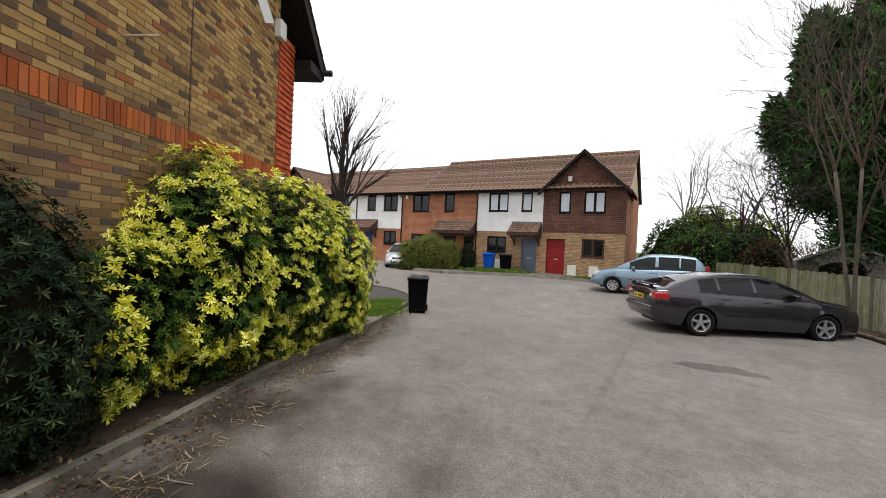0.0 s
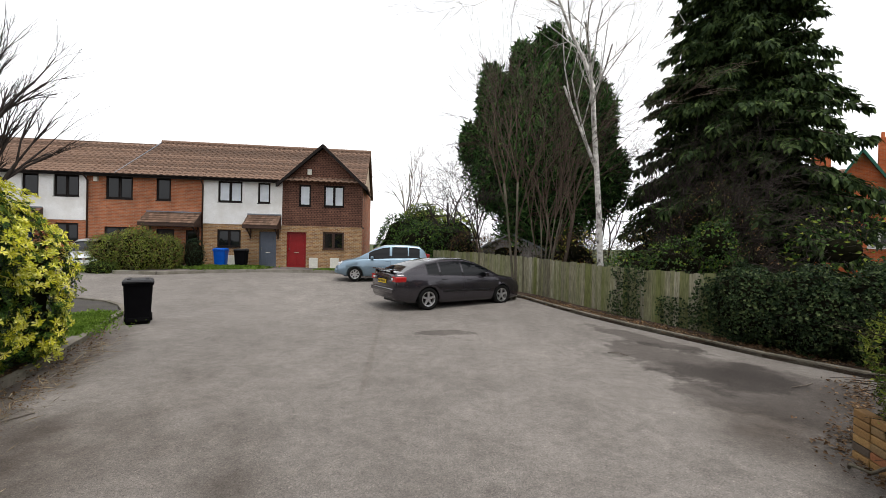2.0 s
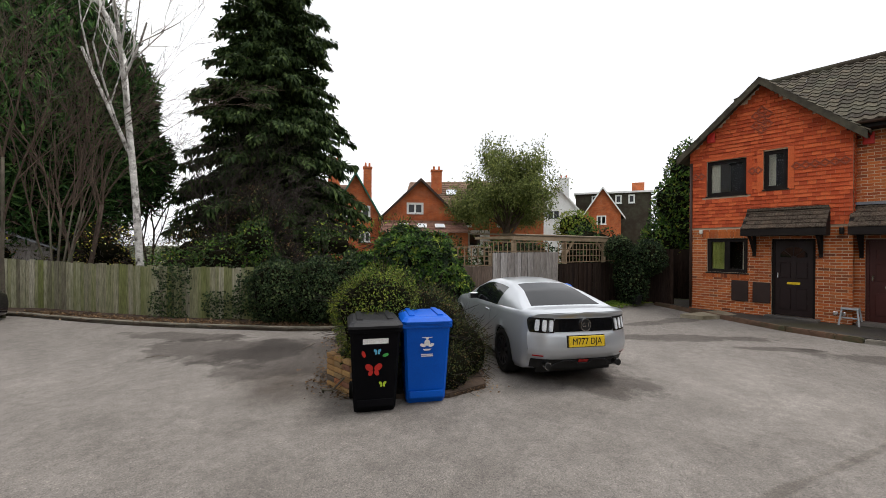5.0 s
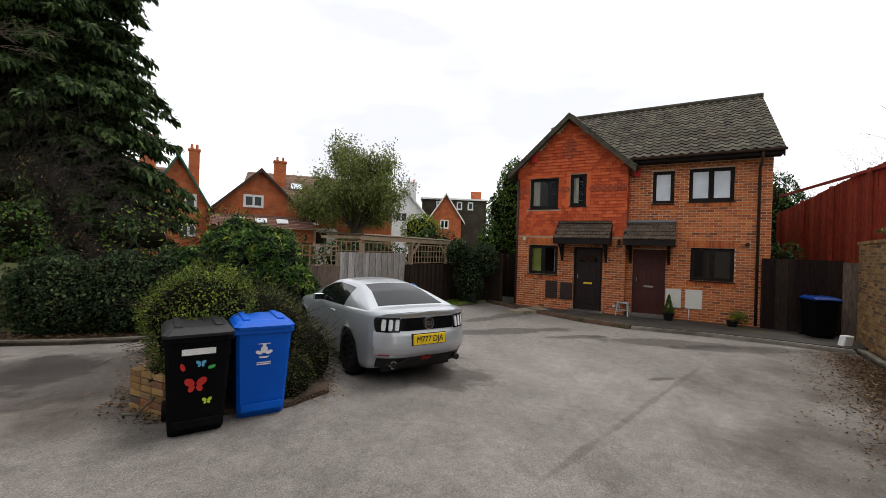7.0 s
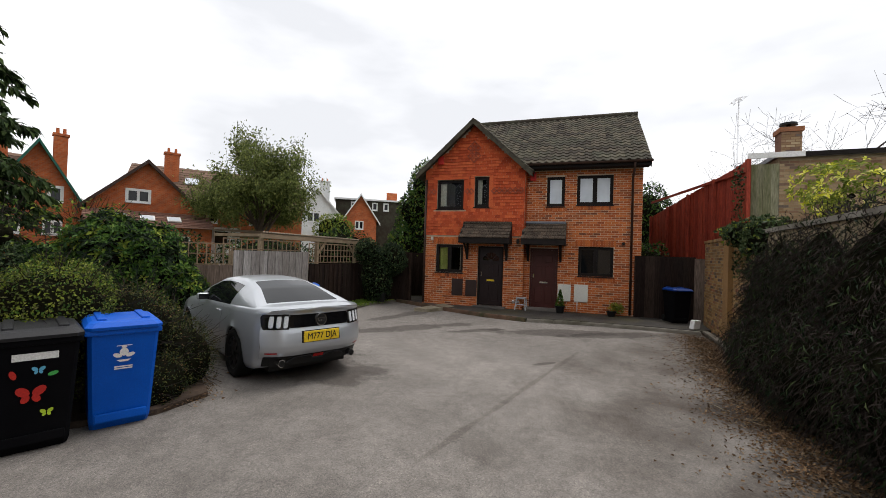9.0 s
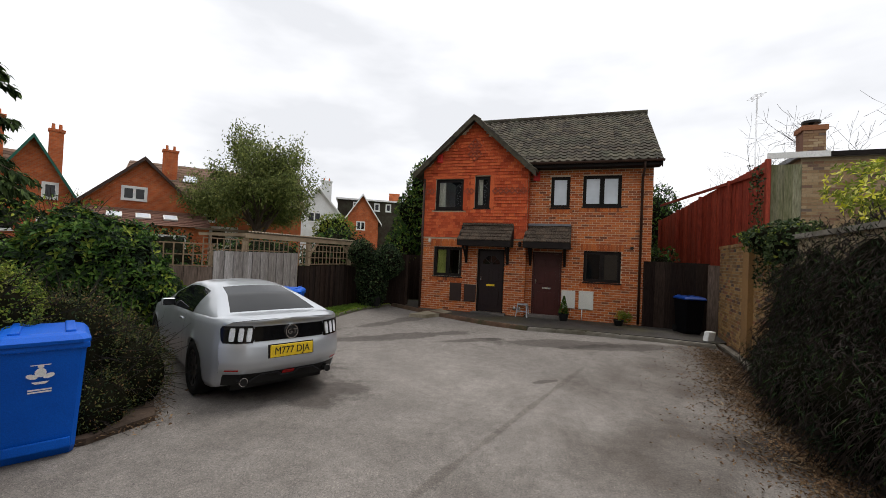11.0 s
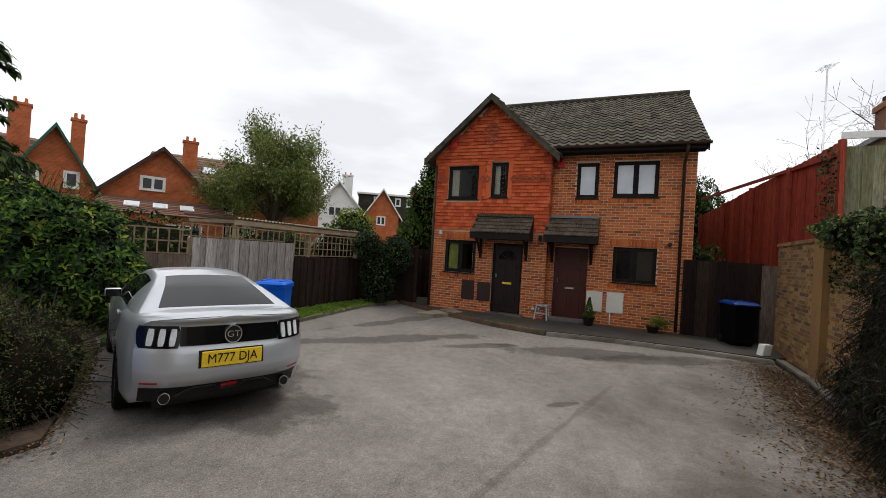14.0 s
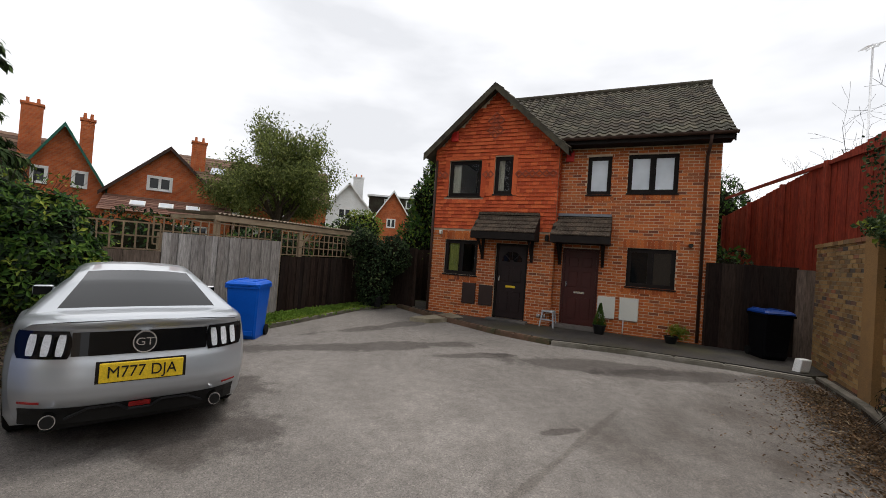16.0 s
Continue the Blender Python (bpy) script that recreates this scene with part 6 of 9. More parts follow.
        for hx in S["handles"]:
            part("door_handle", bbox(-0.09, 0.09, -0.014, 0.02, -0.014, 0.014, 0.01), S.get("hmat", paint), body, m=Matrix.Translation((hx, sg * (cv("half", hx) * 0.975), cv("belt", hx) - 0.10)))
        for dx in S["gaps"]:
            h0, h1 = cv("low", dx) + 0.12, cv("belt", dx) - 0.02
            hw = cv("half", dx)
            P = Pile()
            for k in range(8):
                za, zb = h0 + (h1 - h0) * k / 8, h0 + (h1 - h0) * (k + 1) / 8
                yy = lambda z: sg * (hw * np.interp((z - cv("low", dx)) / (cv("belt", dx) - cv("low", dx)), [0, .1, .28, .5, .66, .8, .92, 1], [.93, .975, .99, 1, .995, .975, .955, .93]) + 0.0015)
                P.add([(dx - .004, yy(za), za), (dx + .004, yy(za), za), (dx + .004, yy(zb), zb), (dx - .004, yy(zb), zb)], [(0, 1, 2, 3)])
            obj("door_gap", P.mesh(BLACK_P), body)
    obj("underbody", boxes_mesh([(0.35, L - 0.35, -cv("half", L / 2) * 0.72, cv("half", L / 2) * 0.72, 0.17, 0.42)], BLACK_P), body)
    return top, body, cv


def text_part(name, s, size, mat, parent, m, depth=0.002, space=1.0, xscale=1.0):
    cu = bpy.data.curves.new(name, "FONT")
    cu.body, cu.size, cu.extrude, cu.align_x, cu.align_y, cu.space_character = s, size, depth, "CENTER", "CENTER", space
    tmp = bpy.data.objects.new(name, cu)
    scene.collection.objects.link(tmp)
    dg = bpy.context.evaluated_depsgraph_get()
    me = bpy.data.meshes.new_from_object(tmp.evaluated_get(dg))
    bpy.data.objects.remove(tmp)
    me.materials.clear()
    me.materials.append(mat)
    for v in me.vertices:
        v.co.x *= xscale
    return obj(name, me, parent, m=m)


REAR = lambda x, y, z, tilt=0.0: Matrix.Translation((x, y, z)) @ Matrix.Rotation(-PI / 2, 4, "Z") @ Matrix.Rotation(PI / 2 + tilt, 4, "X")
FRONT = lambda x, y, z, tilt=0.0: Matrix.Translation((x, y, z)) @ Matrix.Rotation(PI / 2, 4, "Z") @ Matrix.Rotation(PI / 2 + tilt, 4, "X")

# silver coupe
TAIL = [(.27, .13), (.36, .10), (.42, .05), (.48, .0), (.56, -.025), (.64, -.02), (.74, .0), (.79, .02), (.98, .045), (1.01, .02), (1.05, -.025), (1.075, -.03), (1.10, .03)]
S = dict(len=4.79, r=0.345, roof_max=1.385, tail=TAIL, wrap=0.27,
         half=[(0, .865), (.1, .885), (.25, .91), (.6, .945), (1.1, .955), (1.6, .93), (2.4, .915), (3.5, .925), (3.9, .92), (4.5, .84), (4.7, .72), (4.79, .60)],
         belt=[(0, .99), (.06, 1.01), (.25, 1.03), (.9, 1.02), (1.5, .985), (2.6, .95), (3.4, .92), (4.2, .84), (4.6, .74), (4.79, .60)],
         deck=[(0, 1.075), (.06, 1.09), (.16, 1.10), (.5, 1.09), (1.0, 1.05), (3.1, 1.00), (3.6, .99), (4.3, .90), (4.65, .78), (4.79, .64)],
         low=[(0, .30), (.05, .28), (.3, .24), (1, .19), (3.8, .18), (4.5, .2), (4.79, .32)],
         roof=[(.42, 1.04), (.75, 1.15), (1.1, 1.265), (1.5, 1.345), (1.9, 1.38), (2.3, 1.385), (2.6, 1.35), (3.0, 1.20), (3.45, 0.96)],
         rhalf=[(.4, .52), (1.1, .54), (1.8, .56), (2.6, .58), (3.4, .62)],
         screen=(2.62, 3.45), rear=(.55, 1.50), rear_j=8, sides=[(1.55, 3.0)], mirror=2.75, handles=[1.95], gaps=[1.78, 3.18])
MUST_AT = settled(Matrix.Translation((5.28, 0.58, 0)) @ Matrix.Rotation(radians(49), 4, "Z")) @ Matrix.Diagonal((0.9, 0.85, 0.95, 1))
coupe, cbody, ccv = car("silver_coupe", "silver fastback coupe parked nose-in beside the bins", MUST_AT, S, PAINT_SIL, [1.06, 3.78], ALLOY_BLK, 10, rw=0.27)


def tail_x(y, z):
    return float(np.interp(z, [q[0] for q in TAIL], [q[1] for q in TAIL])) + 0.27 * min(1.0, abs(y) / 0.88) ** 4


def tail_patch(name, y0, y1, z0, z1, off, mat, parent, label="", lean=0.0, ny=18, nz=5, round_=0.0):
    """A piece laid on the curved tail, standing off by off metres, with its edges turned in."""
    V, F = [], []
    for back in (0, 1):
        for i in range(nz + 1):
            for k in range(ny + 1):
                u = k / ny
                z = z0 + (z1 - z0) * i / nz
                cut = round_ * (abs(2 * i / nz - 1) ** 4)
                y = y0 + cut + (y1 - y0 - 2 * cut) * u + lean * (i / nz)
                V.append((tail_x(y, z) - (off if not back else -0.03), y, z))
    n = (nz + 1) * (ny + 1)
    for i in range(nz):
        for k in range(ny):
            q = i * (ny + 1) + k
            F.append((q, q + ny + 1, q + ny + 2, q + 1))
    rim = [k for k in range(ny + 1)] + [i * (ny + 1) + ny for i in range(1, nz + 1)] + [nz * (ny + 1) + k for k in range(ny - 1, -1, -1)] + [i * (ny + 1) for i in range(nz - 1, 0, -1)]
    for a, b in zip(rim, rim[1:] + rim[:1]):
        F.append((a, b, b + n, a + n))
    return obj(name, mesh_of(V, F, mat), parent, label)


tail_patch("rear_panel", -0.49, 0.49, 0.80, 0.975, 0.004, BLACK_G, cbody, "gloss black panel between the tail lamps")
for sg in (1, -1):
    y0, y1 = (0.49, 0.845) if sg > 0 else (-0.845, -0.49)
    lamp = tail_patch("tail_lamp", y0, y1, 0.785, 0.985, 0.008, BLACK_G, cbody, round_=0.02)
    for k in range(3):
        c_ = sg * (0.565 + 0.092 * k)
        tail_patch("lamp_bar", c_ - 0.026, c_ + 0.026, 0.81, 0.962, 0.034 - 0.004 * k, LAMP_W, lamp, "clear upright lamp bar", lean=-sg * 0.02, ny=3, round_=0.006)
    yr = (0.66, 0.80) if sg > 0 else (-0.80, -0.66)
    tail_patch("reflector", yr[0], yr[1], 0.455, 0.475, 0.006, LAMP_R, cbody, ny=5, nz=2)
    e2 = part("exhaust_pipe", cyl(0.052, -0.06, 0.16, 24, 0.008), CHROME, cbody, "chrome exhaust tip", m=Matrix.Translation((0.10, sg * 0.60, 0.335)))
    part("exhaust_bore", cyl(0.045, -0.064, -0.04, 20), BLACK_P, e2)
tail_patch("diffuser", -0.80, 0.80, 0.275, 0.415, 0.006, BLACK_P, cbody, "black rear valance")
P = Pile()
for pts in ([(-.50, .315), (-.36, .395), (-.16, .40), (-.08, .34)], [(.50, .315), (.36, .395), (.16, .40), (.08, .34)], [(-.08, .34), (.08, .34)]):
    vs, fs = tube([(tail_x(a, b) - 0.012, a, b) for a, b in pts], [0.012] * len(pts), 6)
    P.add(vs, fs)
obj("valance_trim", P.mesh(BIN_LID), cbody, "silver trim on the valance")
tail_patch("fog_lamp", -0.08, 0.08, 0.36, 0.405, 0.022, LAMP_R, cbody, "red fog lamp", ny=3, nz=2)
# no hollow here: a flat black patch paints the shade around the plate
tail_patch("plate_recess", -0.325, 0.325, 0.592, 0.753, 0.002, WOOD_BLK, cbody, "flat dark patch painted as shade around the number plate", ny=10)
pl = part("number_plate", bbox(-0.040, -0.012, -0.30, 0.30, 0.60, 0.745, 0.006), PLATE_Y, cbody, "yellow number plate")
text_part("plate_text", "M777 DJA", 0.125, BLACK_P, pl, REAR(-0.042, 0, 0.672), xscale=0.95)
bd = part("badge", cyl(0.088, -0.025, 0.03, 32), CHROME, cbody, "round badge", m=Matrix.Translation((0.025, 0, 0.89)))
part("badge_face", cyl(0.078, -0.028, -0.02, 32), BLACK_P, bd)
text_part("badge_text", "GT", 0.085, CHROME, bd, REAR(-0.030, 0, 0), xscale=1.2)

# dark hatchback
S = dict(len=4.69, r=0.315, roof_max=1.44,
         half=[(0, .70), (.06, .80), (.3, .865), (1, .89), (3.6, .89), (4.2, .84), (4.5, .74), (4.69, .55)],
         belt=[(0, .88), (.08, .98), (.5, .99), (1.5, .965), (3.0, .915), (3.5, .89), (4.2, .79), (4.55, .68), (4.69, .55)],
         deck=[(0, .93), (.05, 1.06), (.25, 1.08), (.6, 1.07), (1.0, 1.05), (3.1, 1.0), (3.6, .97), (4.3, .87), (4.6, .72), (4.69, .6)],
         low=[(0, .40), (.1, .30), (.5, .22), (1, .19), (4.0, .19), (4.5, .22), (4.69, .34)],
         roof=[(.22, 1.05), (.6, 1.20), (1.0, 1.33), (1.5, 1.42), (2.0, 1.44), (2.4, 1.43), (2.75, 1.35), (3.2, 1.15), (3.6, .93)],
         rhalf=[(.2, .60), (1.1, .55), (1.8, .56), (2.6, .57), (3.5, .66)],
         screen=(2.72, 3.6), rear=(.30, 1.15), sides=[(1.0, 1.42), (1.48, 2.2), (2.26, 3.2)], mirror=3.0, handles=[1.55, 2.45], gaps=[2.23, 3.28])
MZ_AT = settled(Matrix.Translation((-2.2, 10.75, 0)) @ Matrix.Rotation(radians(41), 4, "Z")) @ Matrix.Translation((-1.02, 0.84, 0))
hatch, hbody, hcv = car("dark_hatchback", "dark graphite five-door hatchback with silver alloys parked by the fence", MZ_AT, S, PAINT_GRY, [1.02, 3.70], ALLOY, 5, rw=0.21)
for sg in (1, -1):
    part("tail_lamp", bbox(-0.03, 0.30, -0.16, 0.10, 0.80, 0.95, 0.03, 2), LAMP_R, hbody, m=Matrix.Translation((0.02, sg * 0.70, 0)))
    part("lamp_lens", bbox(-0.04, 0.2, -0.09, 0.02, 0.84, 0.91, 0.02, 2), LAMP_W, hbody, m=Matrix.Translation((0.02, sg * 0.60, 0)))
    part("side_strip", bbox(1.5, 3.2, -0.008, 0.008, -0.02, 0.02, 0.006), BLACK_P, hbody, m=Matrix.Translation((0, sg * 0.893, 0.52)))
part("spoiler", bbox(-0.05, 0.16, -0.62, 0.62, 1.10, 1.13, 0.012, 2), PAINT_GRY, hbody, "boot spoiler")
for y in (-0.5, 0.5):
    part("spoiler_post", bbox(0, 0.08, y - 0.03, y + 0.03, 1.04, 1.11), PAINT_GRY, hbody)
part("bumper", bbox(-0.045, 0.2, -0.74, 0.74, 0.50, 0.62, 0.04, 3), PAINT_GRY, hbody)
pl = part("number_plate", bbox(-0.03, -0.005, -0.26, 0.26, 0.74, 0.85, 0.005), PLATE_Y, hbody, "yellow number plate")
obj("plate_bars", boxes_mesh([(-0.033, -0.029, y, y + 0.035, 0.765, 0.825) for y in (-.2, -.14, -.08, -.02, .07, .13, .19)], BLACK_P), pl)

# pale blue hatchback, its nose towards the terrace gable
S = dict(len=3.92, r=0.29, roof_max=1.53,
         half=[(0, .72), (.06, .80), (.3, .83), (1, .84), (3.0, .84), (3.5, .79), (3.8, .66), (3.92, .5)],
         belt=[(0, .90), (.1, .98), (.5, .98), (1.5, .95), (2.6, .90), (3.1, .86), (3.6, .74), (3.92, .55)],
         deck=[(0, .93), (.05, 1.0), (.25, 1.02), (.6, 1.0), (2.6, 1.0), (3.0, .98), (3.6, .84), (3.92, .6)],
         low=[(0, .40), (.1, .30), (.5, .22), (1, .2), (3.4, .2), (3.92, .32)],
         roof=[(.05, 1.0), (.2, 1.3), (.4, 1.48), (.9, 1.53), (1.5, 1.53), (1.9, 1.50), (2.3, 1.36), (2.75, 1.12), (3.1, .9)],
         rhalf=[(.1, .62), (1.1, .58), (1.8, .58), (2.6, .6), (3.0, .66)],
         screen=(2.2, 3.1), rear=(.12, .42), sides=[(.42, .85), (.92, 1.6), (1.66, 2.55)], mirror=2.4, handles=[1.0, 1.75], gaps=[1.63, 2.72])
ES_AT = settled(Matrix.Translation((-6.9, 17.2, rise(-5.5, 17))) @ Matrix.Rotation(radians(197), 4, "Z")) @ Matrix.Translation((-3.15, 0.80, 0))
blue_car, bb, bcv = car("pale_blue_hatchback", "small pale metallic blue five-door hatchback parked by the terrace", ES_AT, S, PAINT_BLU, [.62, 3.10], ALLOY, 7, rw=0.18)
for sg in (1, -1):
    part("head_lamp", bbox(-0.34, 0.0, -0.13, 0.13, -0.07, 0.08, 0.04, 2), LAMP_W, bb, m=Matrix.Translation((3.80, sg * 0.52, 0.70)))
    part("tail_lamp", bbox(-0.02, 0.12, -0.06, 0.06, -0.2, 0.2, 0.03, 2), LAMP_R, bb, m=Matrix.Translation((0.0, sg * 0.68, 0.98)))
part("grille", bbox(3.86, 3.93, -0.3, 0.3, 0.5, 0.58, 0.02), BLACK_P, bb)
part("bumper", bbox(3.6, 3.95, -0.62, 0.62, 0.32, 0.5, 0.05, 2), PAINT_BLU, bb)

# silver-white hatchback seen from the front
WC_AT = settled(Matrix.Translation((-18.9, 14.2, rise(-18.9, 14.2))) @ Matrix.Rotation(radians(-48), 4, "Z")) @ Matrix.Translation((-3.75, 0, 0))
white_car, wb, wcv = car("silver_hatchback", "silver hatchback facing the yard on the far side road", WC_AT, S, PAINT_WHT, [.62, 3.10], ALLOY, 7, rw=0.18)
for sg in (1, -1):
    part("head_lamp", bbox(-0.34, 0.02, -0.15, 0.13, -0.07, 0.1, 0.04, 2), LAMP_W, wb, m=Matrix.Translation((3.80, sg * 0.52, 0.72)))
part("grille", bbox(3.85, 3.94, -0.36, 0.36, 0.36, 0.5, 0.02), BLACK_P, wb)
part("grille", bbox(3.85, 3.94, -0.3, 0.3, 0.6, 0.68, 0.02), BLACK_P, wb)
part("badge", cyl(0.06, 3.9, 3.96, 20), CHROME, wb, m=Matrix.Translation((0, 0, 0.64)))
pl = part("number_plate", bbox(3.935, 3.955, -0.26, 0.26, 0.40, 0.51, 0.005), PLATE_W, wb, "white number plate")
obj("plate_bars", boxes_mesh([(3.956, 3.958, y, y + 0.035, 0.425, 0.485) for y in (-.2, -.14, -.08, -.02, .07, .13, .19)], BLACK_P), pl)

# ---- wheeled bins ----
def wheelie(name, m, body_mat, lid_mat, label, group="wheeled bins", lid_label=""):
    """A 240-litre wheeled bin; its front looks to -y."""
    b = thing(name, label, "wheelie bin", m, group)
    v = []
    for z, hx, y0, y1 in ((0.0, 0.225, -0.20, 0.24), (0.06, 0.235, -0.24, 0.25), (0.85, 0.272, -0.32, 0.31), (0.93, 0.275, -0.33, 0.32)):
        c = 0.03
        for x, y in ((-hx + c, y0), (hx - c, y0), (hx, y0 + c), (hx, y1 - c), (hx - c, y1), (-hx + c, y1), (-hx, y1 - c), (-hx, y0 + c)):
            v.append((x, y, z))
    f = [tuple(range(8))[::-1], tuple(range(24, 32))]
    for i in range(3):
        for k in range(8):
            f.append((i * 8 + k, i * 8 + (k + 1) % 8, (i + 1) * 8 + (k + 1) % 8, (i + 1) * 8 + k))
    body = obj("body", mesh_of(v, f, body_mat), b)
    part("rim", bbox(-0.295, 0.295, -0.355, 0.335, 0.915, 0.965, 0.012), body_mat, b)
    v = []
    for z, hx, y0, y1 in ((0.967, 0.30, -0.375, 0.34), (0.995, 0.30, -0.38, 0.34), (1.03, 0.27, -0.33, 0.32), (1.045, 0.24, -0.28, 0.29)):
        c = 0.05
        for x, y in ((-hx + c, y0), (hx - c, y0), (hx, y0 + c), (hx, y1 - c), (hx - c, y1), (-hx + c, y1), (-hx, y1 - c), (-hx, y0 + c)):
            v.append((x, y, z))
    lid = obj("lid", mesh_of(v, f, lid_mat), b, lid_label)
    for x in (-0.17, 0.17):
        part("lid_rib", bbox(x - 0.035, x + 0.035, -0.26, 0.3, 1.035, 1.062, 0.012), lid_mat, lid)
    pipe(b, [(-0.24, 0.40, 0.99), (0.24, 0.40, 0.99)], 0.016, body_mat, "handle")
    for x in (-0.23, 0.23):
        part("handle_arm", bbox(x - 0.02, x + 0.02, 0.31, 0.41, 0.96, 1.01, 0.008), body_mat, b)
        sg = 1 if x > 0 else -1
        part("wheel", cyl(0.1, -0.025, 0.025, 24, 0.008), TYRE, b, m=Matrix.Translation((x + sg * 0.02, 0.27, 0.1)))
    pipe(b, [(-0.22, 0.27, 0.1), (0.22, 0.27, 0.1)], 0.012, BLACK_P, "axle")
    part("front_panel", bbox(-0.20, 0.20, -0.283, -0.262, 0.08, 0.16, 0.008), body_mat, b)
    return b, body


def face_at(p, deg, z=0.0):
    return Matrix.Translation((p[0], p[1], z)) @ Matrix.Rotation(radians(deg), 4, "Z")


FB = lambda x, z: Matrix.Translation((x, -0.322 + (0.85 - z) * 0.075 - 0.004 + 0.0, z)) @ Matrix.Rotation(PI / 2 + 0.1, 4, "X")


def sticker(parent, shapes, mat, name, m):
    P = Pile()
    for sh in shapes:
        P.add([(x, y, 0) for x, y in sh] + [(x, y, 0.0015) for x, y in sh], [tuple(range(len(sh), 2 * len(sh))), tuple(range(len(sh)))[::-1]])
    return obj(name, P.mesh(mat), parent, m=m)


def wing(cx, cy, r, a, sq=0.7, n=12):
    return [(cx + r * math.cos(t) * math.cos(a) - r * sq * math.sin(t) * math.sin(a), cy + r * math.cos(t) * math.sin(a) + r * sq * math.sin(t) * math.cos(a)) for t in [2 * PI * k / n for k in range(n)]]


def butterfly(s):
    return [wing(-0.5 * s, 0.28 * s, 0.5 * s, 2.4), wing(0.5 * s, 0.28 * s, 0.5 * s, 0.74), wing(-0.33 * s, -0.35 * s, 0.36 * s, 1.1), wing(0.33 * s, -0.35 * s, 0.36 * s, 2.04)]


bk_at = settled(face_at((3.14, 2.52), -38))
black_bin, bbod = wheelie("wheelie_bin", bk_at, BIN_BLK, BIN_LID, "black wheeled bin with butterfly stickers beside the brick planter", lid_label="dark grey lid")
sticker(bbod, [[(-0.14, -0.03), (0.14, -0.03), (0.14, 0.03), (-0.14, 0.03)]], WHITE_P, "label_strip", FB(0.0, 0.82))
sticker(bbod, butterfly(0.10), RED_P, "butterfly_sticker", FB(-0.02, 0.50))
sticker(bbod, butterfly(0.045), BLU_P, "butterfly_sticker", FB(0.02, 0.70))
sticker(bbod, butterfly(0.045), YEL_P, "butterfly_sticker", FB(0.08, 0.33))
sticker(bbod, [wing(0, 0, 0.04, 1.9, 0.5)], RED_P, "leaf_sticker", FB(-0.13, 0.68))
sticker(bbod, [wing(0, 0, 0.035, 0.3, 0.5)], GRN_P, "leaf_sticker", FB(0.11, 0.66))
bl_at = settled(face_at((3.74, 2.22), -41))
blue_bin, ubod = wheelie("wheelie_bin", bl_at, BIN_BLU, BIN_BLU, "blue wheeled recycling bin with a pale printed crest")
sticker(ubod, [wing(0, 0.03, 0.035, 0, 1.1), wing(-0.05, 0.0, 0.02, 1.2, 1.8), wing(0.05, 0.0, 0.02, 1.9, 1.8), [(-0.055, -0.045), (0.055, -0.045), (0.03, -0.065), (-0.03, -0.065)], wing(0, 0.08, 0.02, 0, 0.7)], WHITE_P, "crest", FB(0.0, 0.71))
sticker(ubod, [[(-0.07, -0.006), (0.07, -0.006), (0.07, 0.006), (-0.07, 0.006)], [(-0.07, -0.026), (0.07, -0.026), (0.07, -0.014), (-0.07, -0.014)], [(-0.06, 0.2), (0.06, 0.2), (0.06, 0.208), (-0.06, 0.208)]], WHITE_P, "crest_text", FB(0.0, 0.60))
wheelie("wheelie_bin", settled(face_at((9.05, 2.42), -75, 0.0)) @ Matrix.Scale(0.95, 4), BIN_BLU, BIN_BLU, "blue wheeled bin standing before the silvered gate")
wheelie("wheelie_bin", settled(face_at((11.45, -7.75), -90, 0.085)) @ Matrix.Scale(0.92, 4), BIN_BLK, BIN_NAVY, "black wheeled bin with a navy blue lid beside the boundary wall")
wheelie("wheelie_bin", settled(face_at((-8.2, 7.0), 46)) @ Matrix.Scale(0.92, 4), BIN_BLK, BIN_LID, "black wheeled bin at the kerb by the grass")


def tat(u, y):
    q = TM @ Vector((u, y, 0))
    return (q.x, q.y)


for u, lm_, lab in ((26.95, BIN_BLU, "blue wheeled bin before the white house"), (27.95, None, "black wheeled bin beside the grey door"), (24.1, BIN_BLU, "blue wheeled bin under the dark porch"), (24.75, None, "black wheeled bin under the dark porch")):
    p = tat(u, -1.0)
    wheelie("wheelie_bin", face_at(p, 17, rise(*p) + 0.05), BIN_BLU if lm_ else BIN_BLK, BIN_BLU if lm_ else BIN_LID, lab)

# ---- brick planter corner ----
planter = thing("planter_wall", "low yellow brick planter corner with a mossy rim", "wall")
rb = random.Random(8)
shared = {}
for (ax, ay), (bx_, by_) in (((3.18, 3.55), (3.12, 2.95)), ((3.12, 2.95), (3.35, 2.62))):
    a, b = Vector((*settle(ax, ay), 0)), Vector((*settle(bx_, by_), 0))
    L = (b - a).length
    d = (b - a) / L
    rows = 6
    for r_ in range(rows):
        n = max(1, round(L / 0.225))
        for i in range(n):
            l = L / n - 0.01
            if round(l, 3) not in shared:
                bm = bbox(0, l, 0, 0.10, 0, 0.065, 0.006, 1)
                me = bpy.data.meshes.new("brick")
                bm.to_mesh(me); bm.free()
                me.materials.append(BRICK_YD)
                shared[round(l, 3)] = me
            o = obj("brick", shared[round(l, 3)], planter)
            c = a + d * (L * i / n)
            o.matrix_basis = Matrix.Translation((c.x, c.y, 0.0 + r_ * 0.075)) @ Matrix.Rotation(math.atan2(d.y, d.x) + rb.uniform(-0.02, 0.02), 4, "Z")

